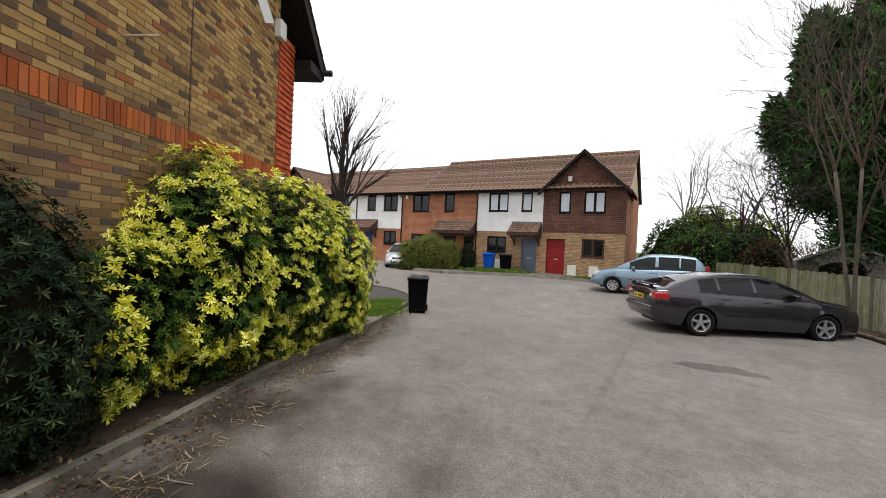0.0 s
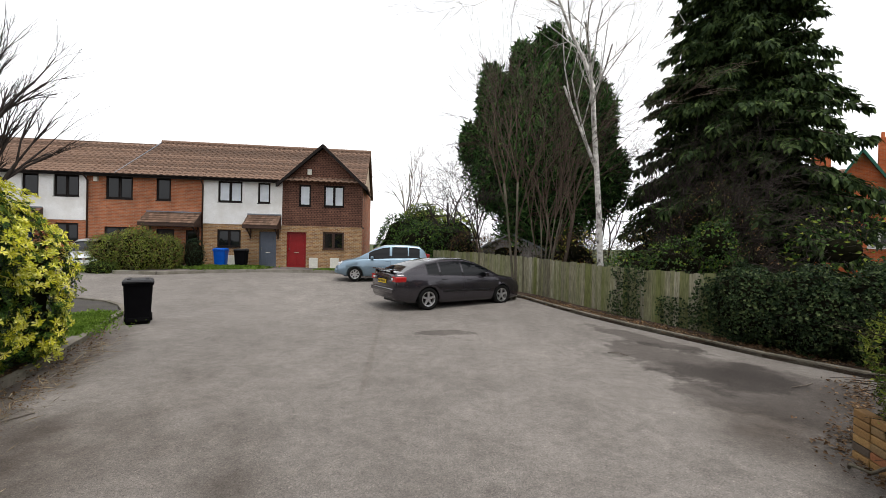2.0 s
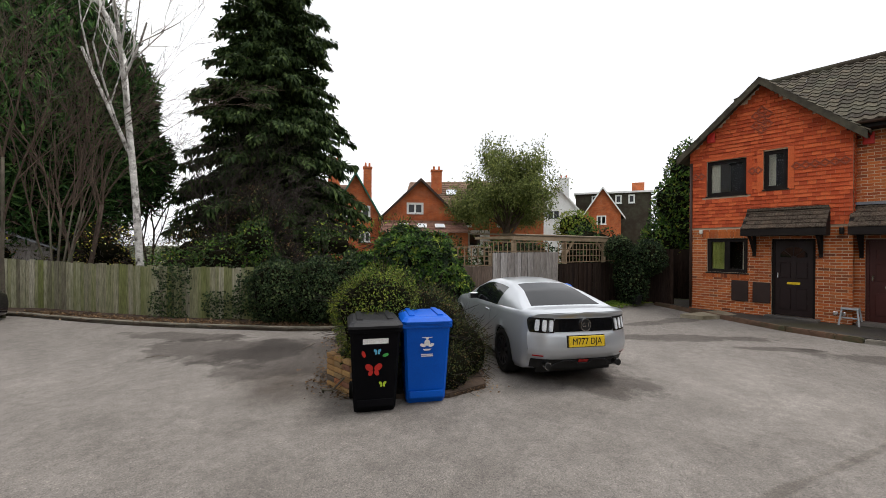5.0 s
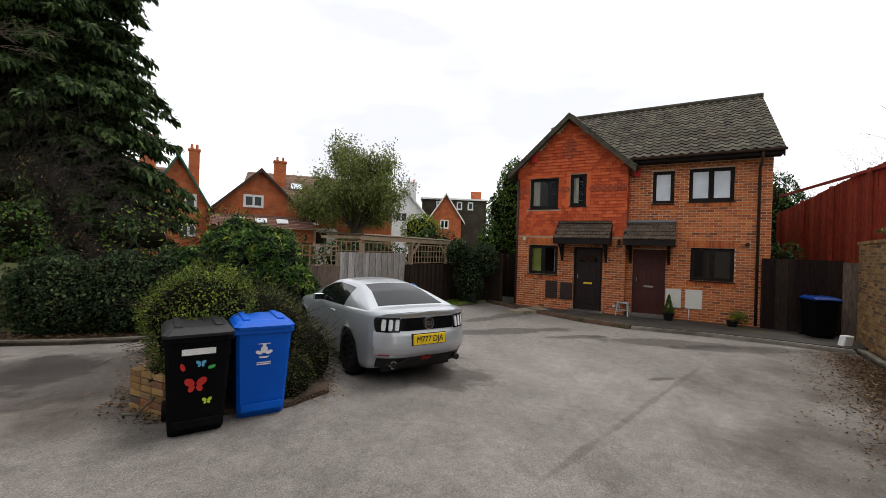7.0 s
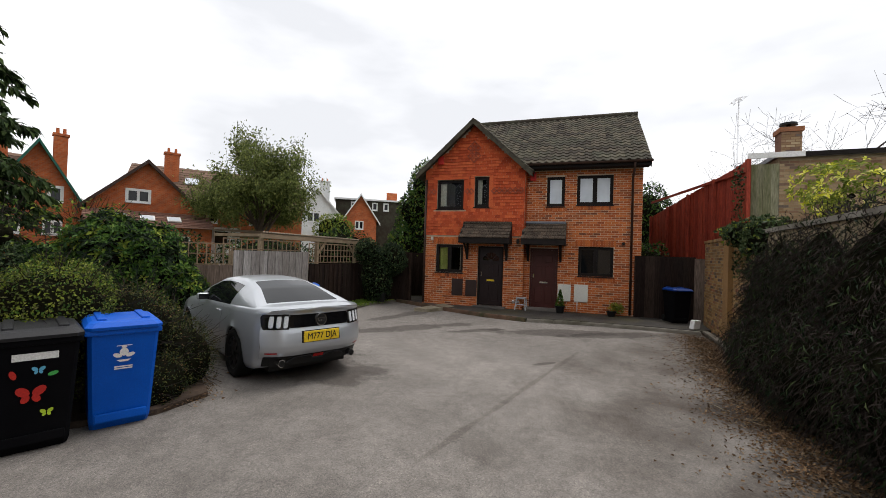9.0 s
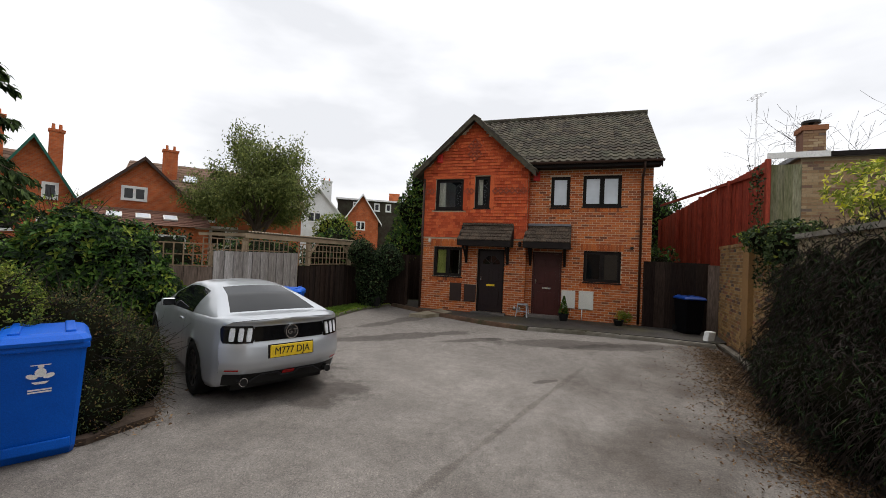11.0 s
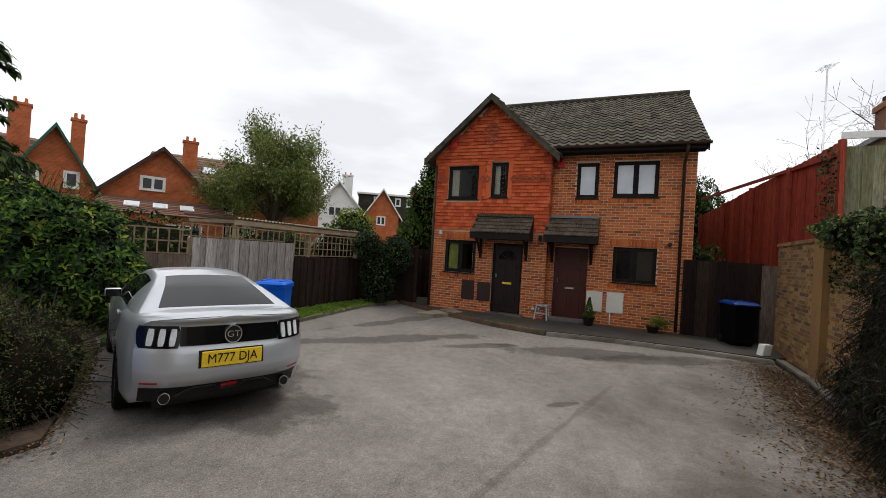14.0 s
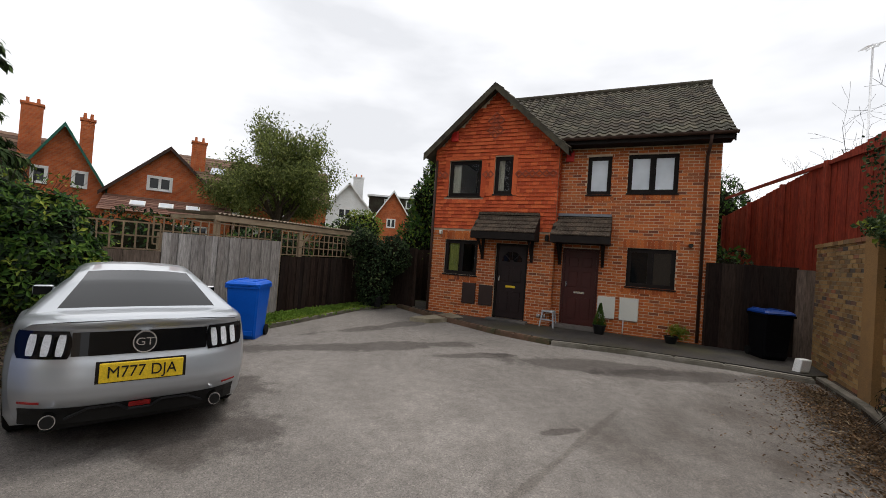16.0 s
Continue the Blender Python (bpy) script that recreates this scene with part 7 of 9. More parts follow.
# ---- red fence, garage, far houses ----
board_fence("red_fence", [(10.55, -9.15), (17.2, -9.7)], 4.5, FENCE_R, "tall red-stained board fence stepping along the boundary", bw=0.16, z0=0.0, jag=0.0, side=1, hfun=lambda x, y: 4.62 - (x - 10.55) * 0.13)
board_fence("green_boards", [(10.68, -9.2), (10.45, -9.85)], 4.4, FENCE_G, "tall weathered green boards closing the gap at the garage", bw=0.15, z0=0.0, jag=0.0)
garage = thing("garage", "flat-roofed pale stock brick garage with felt roof edge", "garage", settled(frame_m((10.45, -9.86, 0), Vector((-0.36, -0.933, 0)), Vector((0.933, -0.36, 0)), Vector((0, 0, 1)))))
obj("wall", boxes_mesh([(0, 7, 0, 0.3, 0, 4.55), (0, 0.3, 0.3, 5, 0, 4.55), (6.7, 7, 0.3, 5, 0, 4.55)], MORTAR_Y), garage)
obj("roof", boxes_mesh([(-0.1, 7.1, -0.1, 5.1, 4.552, 4.66)], FELT), garage)
obj("fascia", boxes_mesh([(-0.7, 0.5, -0.14, -0.1, 4.54, 4.68)], WHITE_P), garage, "white fascia board")
obj("fascia", boxes_mesh([(0.5, 7.1, -0.14, -0.1, 4.55, 4.66)], WOOD_BLK), garage)
ch = thing("chimney", "", ""); ch.parent = garage; ch.location = (0.55, 1.1, 4.6)
obj("chimney", boxes_mesh([(-.23, .23, -.23, .23, 0, 0.85)], BRICK_YD), ch)
obj("chimney_cap", boxes_mesh([(-.27, .27, -.27, .27, 0.852, 0.98)], BRICK_YD), ch)
part("cowl", cyl(0.2, 0, 0.06, 16), BLACK_P, ch, m=Matrix.Translation((0, 0, 1.08)) @ Matrix.Rotation(-PI / 2, 4, "Y"))
pipe(ch, [(0, 0, 0.98), (0, 0, 1.1)], 0.05, BLACK_P, "cowl_neck")
obj("flashing", boxes_mesh([(-.3, .3, -.3, .3, -0.02, 0.1)], LEAD), ch)
aer = thing("tv_aerial", "thin television aerial on a tall pole behind the red fence", "aerial", settled(Matrix.Translation((11.6, -9.5, 0))))
pipe(aer, [(0, 0, 0), (-0.05, 0.0, 6.5)], 0.018, CHROME, "pole")
pipe(aer, [(-0.35, 0.35, 6.2), (0.3, -0.35, 6.7)], 0.012, CHROME, "boom")
for k in range(5):
    x, y, z = -0.2 + 0.12 * k, 0.2 - 0.13 * k, 6.32 + 0.09 * k
    pipe(aer, [(x - 0.1, y - 0.1, z), (x + 0.1, y + 0.1, z)], 0.006, CHROME, "element")


def far_house(name, label, m, w, dep, ze, zp, wall_mat, roof_mat, verge_mat, wins, chimneys=(), lean=None):
    """A gable-fronted house far off. Local x across the gable, y away from the yard."""
    h = thing(name, label, "house", m)
    obj("wall", boxes_mesh(facade_boxes(w, 0, ze, 0, 0.3, [q for q in wins if q[3] < ze]), wall_mat), h)
    v = [(0, 0, ze), (w, 0, ze), (w / 2, 0, zp), (0, .3, ze), (w, .3, ze), (w / 2, .3, zp)]
    obj("wall_gable", mesh_of(v, [(0, 1, 2), (4, 3, 5)], wall_mat), h)
    obj("wall_side", boxes_mesh([(0, .3, .3, dep, 0, ze), (w - .3, w, .3, dep, 0, ze), (.3, w - .3, 1.2, 1.3, 0, ze)], wall_mat), h)
    P = Pile()
    L = math.hypot(w / 2 + 0.4, (zp - ze) * (w / 2 + 0.4) / (w / 2))
    vs, fs = roof_tiles(dep + 0.4, L, 0.35, 0.5, depth=0.02)
    for sgn in (1, -1):
        half = w / 2 + 0.4
        up = (zp - ze) * half / (w / 2)
        ey = Vector((sgn * half / L, 0, up / L))
        ex = Vector((0, 1, 0)) * (-sgn)
        place(P, vs, fs, frame_m((w / 2 - sgn * half, -0.4 if sgn < 0 else dep, zp - up + 0.12), ex, ey, ex.cross(ey)))
    obj("roof", P.mesh(roof_mat), h)
    for sgn in (1, -1):
        half = w / 2 + 0.4
        up = (zp - ze) * half / (w / 2)
        slant_board(h, (w / 2 - sgn * half, -0.45, zp - up - 0.1), (w / 2, -0.45, zp - 0.05), 0.24, 0.06, verge_mat, "barge_board")
    for a, b, c, d in wins:
        if d >= ze:
            obj("window_surround", boxes_mesh([(a - .05, b + .05, -0.02, -0.004, c - .05, d + .05)], WHITE_P), h)
        window_unit(h, a, b, c, d, -0.05 if d < ze else -0.1, [1, 1] if b - a > 0.8 else [1], WHITE_P, [GLASS_D], fw=0.08)
    for x, y, z0, z1, ww in chimneys:
        c = thing("chimney", "", ""); c.parent = h; c.location = (x, y, z0)
        obj("chimney", boxes_mesh([(-ww, ww, -ww * .7, ww * .7, 0, z1 - z0), (-ww - .06, ww + .06, -ww * .7 - .06, ww * .7 + .06, z1 - z0, z1 - z0 + .15)], wall_mat), c)
        for k in (-.5, .5):
            part("chimney_pot", cyl(0.1, 0, 0.35, 10, r2=0.08), BT_OR, c, m=Matrix.Translation((ww * k, 0, z1 - z0 + 0.15)) @ Matrix.Rotation(-PI / 2, 4, "Y"))
    return h


def facing(a, b):
    """A frame whose x runs from a to b in the plan, seen from the yard, with y away from it."""
    a, b = [Matrix.Rotation(radians(2.2), 3, "Z") @ Vector((*settle(*p), 0)) for p in (a, b)]
    ex = (b - a).normalized()
    return frame_m(a, ex, Vector((-ex.y, ex.x, 0)), Vector((0, 0, 1)))


fc = far_house("brick_house", "orange brick gabled house with brown tiled roof and white windows", facing((23.3, 21.8), (27.3, 17.4)), 5.95, 9, 4.3, 7.15, BT_OR, ROOF_B, WOOD_BRN,
               [(1.9, 3.15, 4.5, 5.35)], [(4.6, 3.5, 6.0, 8.55, 0.45)])
# tiled lean-to extension with roof windows and glass doors
ext = thing("rear_extension", "", ""); ext.parent = fc; ext.location = (0, 0, 0)
obj("extension_wall", boxes_mesh(facade_boxes(6.4, 0, 2.95, -2.4, -2.15, [(0.9, 2.9, 0.3, 2.4), (3.3, 5.2, 0.3, 2.4)]), BT_OR), ext)
obj("extension_sides", boxes_mesh([(0, .25, -2.15, 0, 0, 2.95), (6.15, 6.4, -2.15, 0, 0, 2.95), (.25, 6.15, -0.8, -0.7, 0, 2.9)], BT_OR), ext)
P = Pile()
roof_panel(P, -0.15, -2.6, 2.9, 6.7, 2.6, 1.05, rows=0.3, tw=0.4, depth=0.02)
obj("extension_roof", P.mesh(TILE_ORANGE), ext)
for x in (1.2, 2.6, 4.0):
    rw_ = obj("roof_window", boxes_mesh([(x, x + 0.75, 0.9, 1.7, 0.05, 0.14)], WHITE_P), ext)
    rw_.matrix_basis = slope_m(0, -2.6, 2.9, 2.6, 1.05)
    o = obj("pane", boxes_mesh([(x + .08, x + .67, 0.98, 1.62, 0.142, 0.15)], CURTAIN), rw_)
window_unit(ext, 0.9, 2.9, 0.3, 2.4, -2.4, [1, 1], WOOD_BLK, [GLASS_D])
window_unit(ext, 3.3, 5.2, 0.3, 2.4, -2.4, [1, 1, 1], WHITE_P, [GLASS_D])
# long side wing of the same house
wing_h = thing("long_house", "long orange brick house with a broad brown tiled roof and rooflights", "house", facing((27.4, 19.2), (31.8, 11.5)))
obj("wall", boxes_mesh(facade_boxes(8.8, 0, 5.0, 0, 0.3, [(0.6, 1.3, 3.6, 4.7), (2.2, 2.9, 3.5, 4.7), (5.0, 5.8, 3.5, 4.7)]), BT_OR), wing_h)
for a in (0.6, 2.2, 5.0):
    window_unit(wing_h, a, a + 0.75, 3.55, 4.7, 0, [1], WHITE_P, [GLASS_D], fw=0.09)
obj("bay_window", boxes_mesh([(1.6, 4.4, -1.2, -0.01, 0, 3.2)], WHITE_P), wing_h, "white painted bay")
for a in (1.8, 2.8):
    obj("bay_pane", boxes_mesh([(a, a + 0.8, -1.22, -1.203, 2.0, 2.9)], GLASS_D), wing_h)
P = Pile()
roof_panel(P, -3.0, -0.4, 4.8, 12.0, 4.2, 3.1, rows=0.35, tw=0.5, depth=0.02)
obj("roof", P.mesh(ROOF_B), wing_h)
v = [(-3, 3.8, 7.9), (9, 3.8, 7.9), (9, 8.2, 4.8), (-3, 8.2, 4.8)]
obj("roof_back", mesh_of(v, [(0, 1, 2, 3)], ROOF_B), wing_h)
obj("wall_gable", mesh_of([(8.8, 0, 0), (8.8, 8, 0), (8.8, 8, 4.9), (8.8, 3.8, 7.8), (8.8, 0, 4.9)], [(0, 1, 2, 3, 4)], BT_OR), wing_h)
for x, y in ((0.6, 2.6), (3.4, 2.8)):
    o = obj("roof_window", boxes_mesh([(x, x + 0.9, y, y + 0.9, 0.06, 0.14)], CURTAIN), wing_h)
    o.matrix_basis = slope_m(0, -0.4, 4.8, 4.2, 3.1)
gr = far_house("brick_house", "orange brick house with green verge boards and white windows", facing((20.5, 25.6), (24.0, 22.9)), 4.4, 9, 3.9, 7.7, BT_OR, ROOF_B, DARK_GREEN,
               [(0.95, 1.6, 4.2, 5.15), (2.7, 3.35, 4.2, 5.15), (2.5, 3.4, 2.2, 3.1), (0.9, 1.6, 2.2, 3.1)], [(3.2, 0.4, 4.5, 8.3, 0.32), (0.6, 4, 6.0, 9.3, 0.5)])
P = Pile()
roof_panel(P, -7.0, 1.4, 4.3, 9.5, 4.0, 3.3, rows=0.35, tw=0.5, depth=0.02)
obj("cross_roof", P.mesh(ROOF_B), gr)
obj("cross_wall", boxes_mesh([(-7.0, -0.002, 2.0, 2.3, 0, 4.5)], BT_OR), gr)
wh = far_house("white_house", "white rendered gabled house with dark roofs behind the garden", facing((44.6, 16.8), (46.2, 12.6)), 4.5, 8, 6.2, 8.8, RENDER_W, ROOF_G, WHITE_P,
               [(1.2, 2.6, 5.0, 6.1)], [(3.2, 4, 7.5, 10.2, 0.6)])
br = far_house("brick_house", "far brick house with white verge and dark roof", facing((46.5, 11.6), (47.6, 8.0)), 3.8, 8, 5.6, 8.4, BT_OR, ROOF_G, WHITE_P,
               [(1.3, 2.3, 4.4, 5.4)], [])
dm = thing("flat_dormer_house", "far house with black flat-roofed dormer and brick chimney", "house", facing((49.5, 13.5), (51.5, 5.5)))
obj("wall", boxes_mesh([(0, 8.2, 0, 0.3, 0, 8.2)], ROOF_G), dm)
obj("roof_edge", boxes_mesh([(-0.2, 8.4, -0.3, 4, 8.202, 8.4)], WHITE_P), dm)
for a in (1.8, 4.4, 5.8):
    window_unit(dm, a, a + 0.7, 7.0, 8.0, -0.1, [1], WHITE_P, [GLASS_D], fw=0.12)
obj("chimney", boxes_mesh([(6.3, 7.6, 1, 1.6, 8.4, 9.5)], BT_OR), dm)
shed = thing("garden_shed", "old grey wooden shed with felted pitched roof behind the fence", "shed", settled(Matrix.Translation((-0.9, 17.6, 0.25)) @ Matrix.Rotation(radians(-18), 4, "Z")))
obj("wall", boxes_mesh([(0, 2.6, 0, 0.04, z, z + 0.14) for z in np.arange(0, 1.55, 0.145)], FENCE_P), shed)
obj("wall_side", boxes_mesh([(2.56, 2.6, 0.05, 3, 0, 1.5), (0, 0.04, 0.05, 3, 0, 1.5)], FENCE_P), shed)
obj("gable", mesh_of([(0, 0, 1.55), (2.6, 0, 1.55), (1.3, 0, 2.1)], [(0, 1, 2)], FENCE_P), shed)
obj("roof", mesh_of([(-.15, -.15, 1.5), (1.3, -.15, 2.16), (1.3, 3.1, 2.16), (-.15, 3.1, 1.5), (2.75, -.15, 1.5), (2.75, 3.1, 1.5), (-.15, -.15, 1.44), (1.3, -.15, 2.1), (2.75, -.15, 1.44)], [(0, 1, 2, 3), (1, 4, 5, 2), (0, 6, 7, 1), (1, 7, 8, 4)], FELT), shed)

# ---- plants ----
def leaf_mesh(base, dirs, ups, length, width, mat, fold=0.25, droop=0.0, wide=0.55):
    """Folded pointed leaves at base, along dirs, as one mesh of two quads each."""
    n = len(base)
    base, d = np.asarray(base, float), np.asarray(dirs, float)
    d /= np.linalg.norm(d, axis=1, keepdims=True) + 1e-9
    s = np.cross(d, ups)
    s /= np.linalg.norm(s, axis=1, keepdims=True) + 1e-9
    u = np.cross(s, d)
    L, W = np.broadcast_to(length, n)[:, None], np.broadcast_to(width, n)[:, None]
    v = np.empty((n, 6, 3))
    v[:, 0] = base
    v[:, 1] = base + d * L * wide + s * W * 0.5 + u * W * fold
    v[:, 2] = base + d * L * 0.5
    v[:, 3] = base + d * L * wide - s * W * 0.5 + u * W * fold
    v[:, 4] = base + d * L - u * L * droop
    v[:, 5] = base + d * L * 0.55
    idx = (np.arange(n) * 6)[:, None, None]
    f = (np.array([(0, 1, 4, 2), (0, 2, 4, 3)])[None] + idx).reshape(-1, 4)
    v[:, 5] = v[:, 2]
    return mesh_of(v.reshape(-1, 3), f.tolist(), mat, smooth=False)


def rand_dirs(rng, n):
    v = rng.normal(size=(n, 3))
    return v / np.linalg.norm(v, axis=1, keepdims=True)


def lump_points(rng, lumps, per_m2, rough=0.14, zmin=0.05, front=None):
    """Points on the outer skin of a heap of ellipsoids, with outward normals; points inside another lump are dropped."""
    P, N = [], []
    for c, r in lumps:
        c, r = np.array(c, float), np.array(r, float)
        area = 4 * PI * ((r[0] * r[1]) ** 1.6 / 3 + (r[0] * r[2]) ** 1.6 / 3 + (r[1] * r[2]) ** 1.6 / 3) ** (1 / 1.6)
        n = int(area * per_m2)
        d = rand_dirs(rng, n)
        off = np.array([noise.noise(Vector(q * 2.3 + c)) for q in d]) * 0.5 + rng.uniform(-rough, rough * 0.6, n)
        p = c + d * r * (1 + off * 0.45)[:, None]
        nn = d / r
        nn /= np.linalg.norm(nn, axis=1, keepdims=True)
        keep = p[:, 2] > zmin
        for c2, r2 in lumps:
            if c2 is not c and not np.allclose(c2, c):
                q = (p - np.array(c2)) / np.array(r2)
                keep &= (q ** 2).sum(1) > 0.72
        if front is not None:
            keep &= front(p)
        P.append(p[keep])
        N.append(nn[keep])
    return np.concatenate(P), np.concatenate(N)


# solid lumps filling a bush; the shade between its leaves is their colour
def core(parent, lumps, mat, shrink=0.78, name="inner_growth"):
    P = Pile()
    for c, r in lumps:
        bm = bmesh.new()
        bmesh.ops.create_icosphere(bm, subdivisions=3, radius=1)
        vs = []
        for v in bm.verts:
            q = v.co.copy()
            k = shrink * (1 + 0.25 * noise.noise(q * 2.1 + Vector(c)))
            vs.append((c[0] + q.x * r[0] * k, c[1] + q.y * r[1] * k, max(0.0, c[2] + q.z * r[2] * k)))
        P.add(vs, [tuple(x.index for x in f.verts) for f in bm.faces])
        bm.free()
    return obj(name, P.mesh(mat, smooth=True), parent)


# near-black: shade deep inside the bushes, put into the colour
DARK_CORE = grainy("inner_bush_shade", (0.005, 0.006, 0.003), (0.014, 0.013, 0.008), 9, 0.95, 0.8, 40, spec=0.0)


def bush(name, label, lumps, mats, per_m2, size, seed, width=0.45, spread=0.9, rough=0.14, core_mat=None, category="shrub", whorl=1, front=None, droop=0.1, shrink=0.80, twigs=0, up_bias=0.25, wide=0.55, hang=0.0):
    """A shrub: a solid core dark as its inner shade and leaves over it; mats: (material, share) pairs, each share one
    part.
    """
    rng = np.random.default_rng(seed)
    c0 = lumps[0][0]
    b = thing(name, label, category, settled(Matrix.Translation((c0[0], c0[1], 0))))
    lumps = [((c[0] - c0[0], c[1] - c0[1], c[2]), r) for c, r in lumps]
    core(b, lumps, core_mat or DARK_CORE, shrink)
    if front is not None:
        f0 = front
        front = lambda p: f0(p + np.array([c0[0], c0[1], 0]))
    for mat, share, *more in mats:
        p, n = lump_points(rng, [(c, tuple(q * (more[0] if more else 1.0) for q in r)) for c, r in lumps], per_m2 * share, rough, front=front)
        if len(more) > 1:
            fld = np.array([noise.noise(Vector(q * 2.6 + 7.0)) for q in p])
            p, n = p[fld > more[1]], n[fld > more[1]]
        k = len(p)
        if whorl > 1:
            ax = n * 0.8 + rand_dirs(rng, k) * 0.5 + np.array([0, 0, up_bias])
            ax /= np.linalg.norm(ax, axis=1, keepdims=True)
            t = np.cross(ax, rand_dirs(rng, k))
            t /= np.linalg.norm(t, axis=1, keepdims=True)
            t2 = np.cross(ax, t)
            B, D, U, S = [], [], [], []
            for w in range(whorl):
                a = 2 * PI * w / whorl + rng.uniform(-0.25, 0.25, k)
                lift = rng.uniform(0.15, 0.6, k)
                B.append(p)
                D.append(t * np.cos(a)[:, None] + t2 * np.sin(a)[:, None] + ax * lift[:, None])
                U.append(ax)
                S.append(rng.uniform(0.7, 1.2, k) * size)
            B, D, U, S = np.concatenate(B), np.concatenate(D), np.concatenate(U), np.concatenate(S)
        else:
            B, D, U = p, n * (1 - spread) + rand_dirs(rng, k) * spread + np.array([0, 0, up_bias]), n + rand_dirs(rng, k) * 0.4
            S = rng.uniform(0.6, 1.25, k) * size
        obj("foliage", leaf_mesh(B, D, U, S, S * width, mat, droop=droop, wide=wide), b, kind="stuff")
    if twigs:
        p, n = lump_points(rng, lumps, twigs, rough)
        P = Pile()
        for q, m_ in zip(p, n):
            a = Vector(q - m_ * 0.25)
            e = Vector(q + m_ * rng.uniform(0.05, 0.3) * (0.4 if hang else 1.0) + rand_dirs(rng, 1)[0] * 0.12) - Vector((0, 0, hang))
            a.z += hang * 0.5
            vs, fs = tube([a, (a + e) / 2 + Vector(rand_dirs(rng, 1)[0] * 0.03), e], [0.006, 0.005, 0.002], 3, cap=False)
            P.add(vs, fs)
        obj("twig_growth", P.mesh(TWIG), b, kind="stuff")
    return b


def grow(pile, p, d, length, r, depth, rnd, split=(2, 3), angle=0.5, shrink=0.72, gravity=0.0, tips=None, segs=4, wob=0.12, sides=6, minr=0.004):
    """A branch with its side branches, as tapered tubes."""
    pts, rad = [p.copy()], [r]
    cur, dd = p.copy(), d.normalized()
    for i in range(segs):
        dd = (dd + Vector((rnd.uniform(-wob, wob), rnd.uniform(-wob, wob), rnd.uniform(-wob, wob) - gravity * 0.1))).normalized()
        cur = cur + dd * (length / segs)
        pts.append(cur.copy())
        rad.append(max(minr, r * (1 - (1 - shrink) * (i + 1) / segs)))
    vs, fs = tube(pts, rad, max(3, sides), cap=False)
    pile.add(vs, fs)
    if tips is not None and depth <= 1:
        tips.extend(zip(pts[1:], [dd.copy()] * segs))
    if depth > 0:
        for k in range(rnd.randint(*split)):
            i = rnd.randint(max(1, segs - 2), segs) if k == 0 else rnd.randint(1, segs)
            az = rnd.uniform(0, 2 * PI)
            a = dd.cross(Vector((0.3, 0.2, 0.9))).normalized()
            b = dd.cross(a)
            nd_ = (dd * math.cos(angle) + (a * math.cos(az) + b * math.sin(az)) * math.sin(angle) * rnd.uniform(0.7, 1.2)).normalized()
            grow(pile, pts[i], nd_, length * rnd.uniform(0.55, 0.85), rad[i] * 0.68, depth - 1, rnd, split, angle, shrink, gravity, tips, max(2, segs - 1), wob, max(3, sides - 1), minr)


def bare_tree(name, label, at, height, r, seed, depth=4, stems=1, angle=0.45, bark=BARK_GREY, twig=None, split=(2, 3), lean=(0, 0), gravity=0.0, first=0.35, category="tree", z=None, wob=0.12, spread=0.25, minr=0.004):
    rnd = random.Random(seed)
    at = settle(*at)
    z = rise(*at) if z is None else z
    t = thing(name, label, category, Matrix.Translation((at[0], at[1], z - 0.02)))
    trunk, twigs = Pile(), Pile()
    for s in range(stems):
        a = rnd.uniform(0, 2 * PI)
        d = Vector((lean[0] + (math.cos(a) * spread if stems > 1 else 0), lean[1] + (math.sin(a) * spread if stems > 1 else 0), 1)).normalized()
        p = Vector((math.cos(a) * r * (stems > 1), math.sin(a) * r * (stems > 1), 0))
        L = height * first
        pts, rad = [p], [r * 1.25]
        for i in range(5):
            p = p + d * (L / 5) + Vector((rnd.uniform(-.02, .02), rnd.uniform(-.02, .02), 0)) * height * 0.12
            pts.append(p.copy())
            rad.append(r * (1 - 0.06 * i))
        vs, fs = tube(pts, rad, 9)
        trunk.add(vs, fs)
        for k in range(rnd.randint(*split) + 1):
            az = rnd.uniform(0, 2 * PI)
            nd_ = (d + Vector((math.cos(az), math.sin(az), 0.1)) * math.tan(angle) * rnd.uniform(0.5, 1.0)).normalized()
            grow(twigs, pts[-1] if k < 2 else pts[rnd.randint(3, 5)], nd_, (height - L) * rnd.uniform(0.38, 0.5), r * 0.6, depth, rnd, split, angle, 0.62, gravity, None, 4, wob, 6, minr)
    obj("trunk", trunk.mesh(bark, smooth=True), t)
    obj("branchwork", twigs.mesh(twig or bark, smooth=True), t, kind="stuff")
    return t


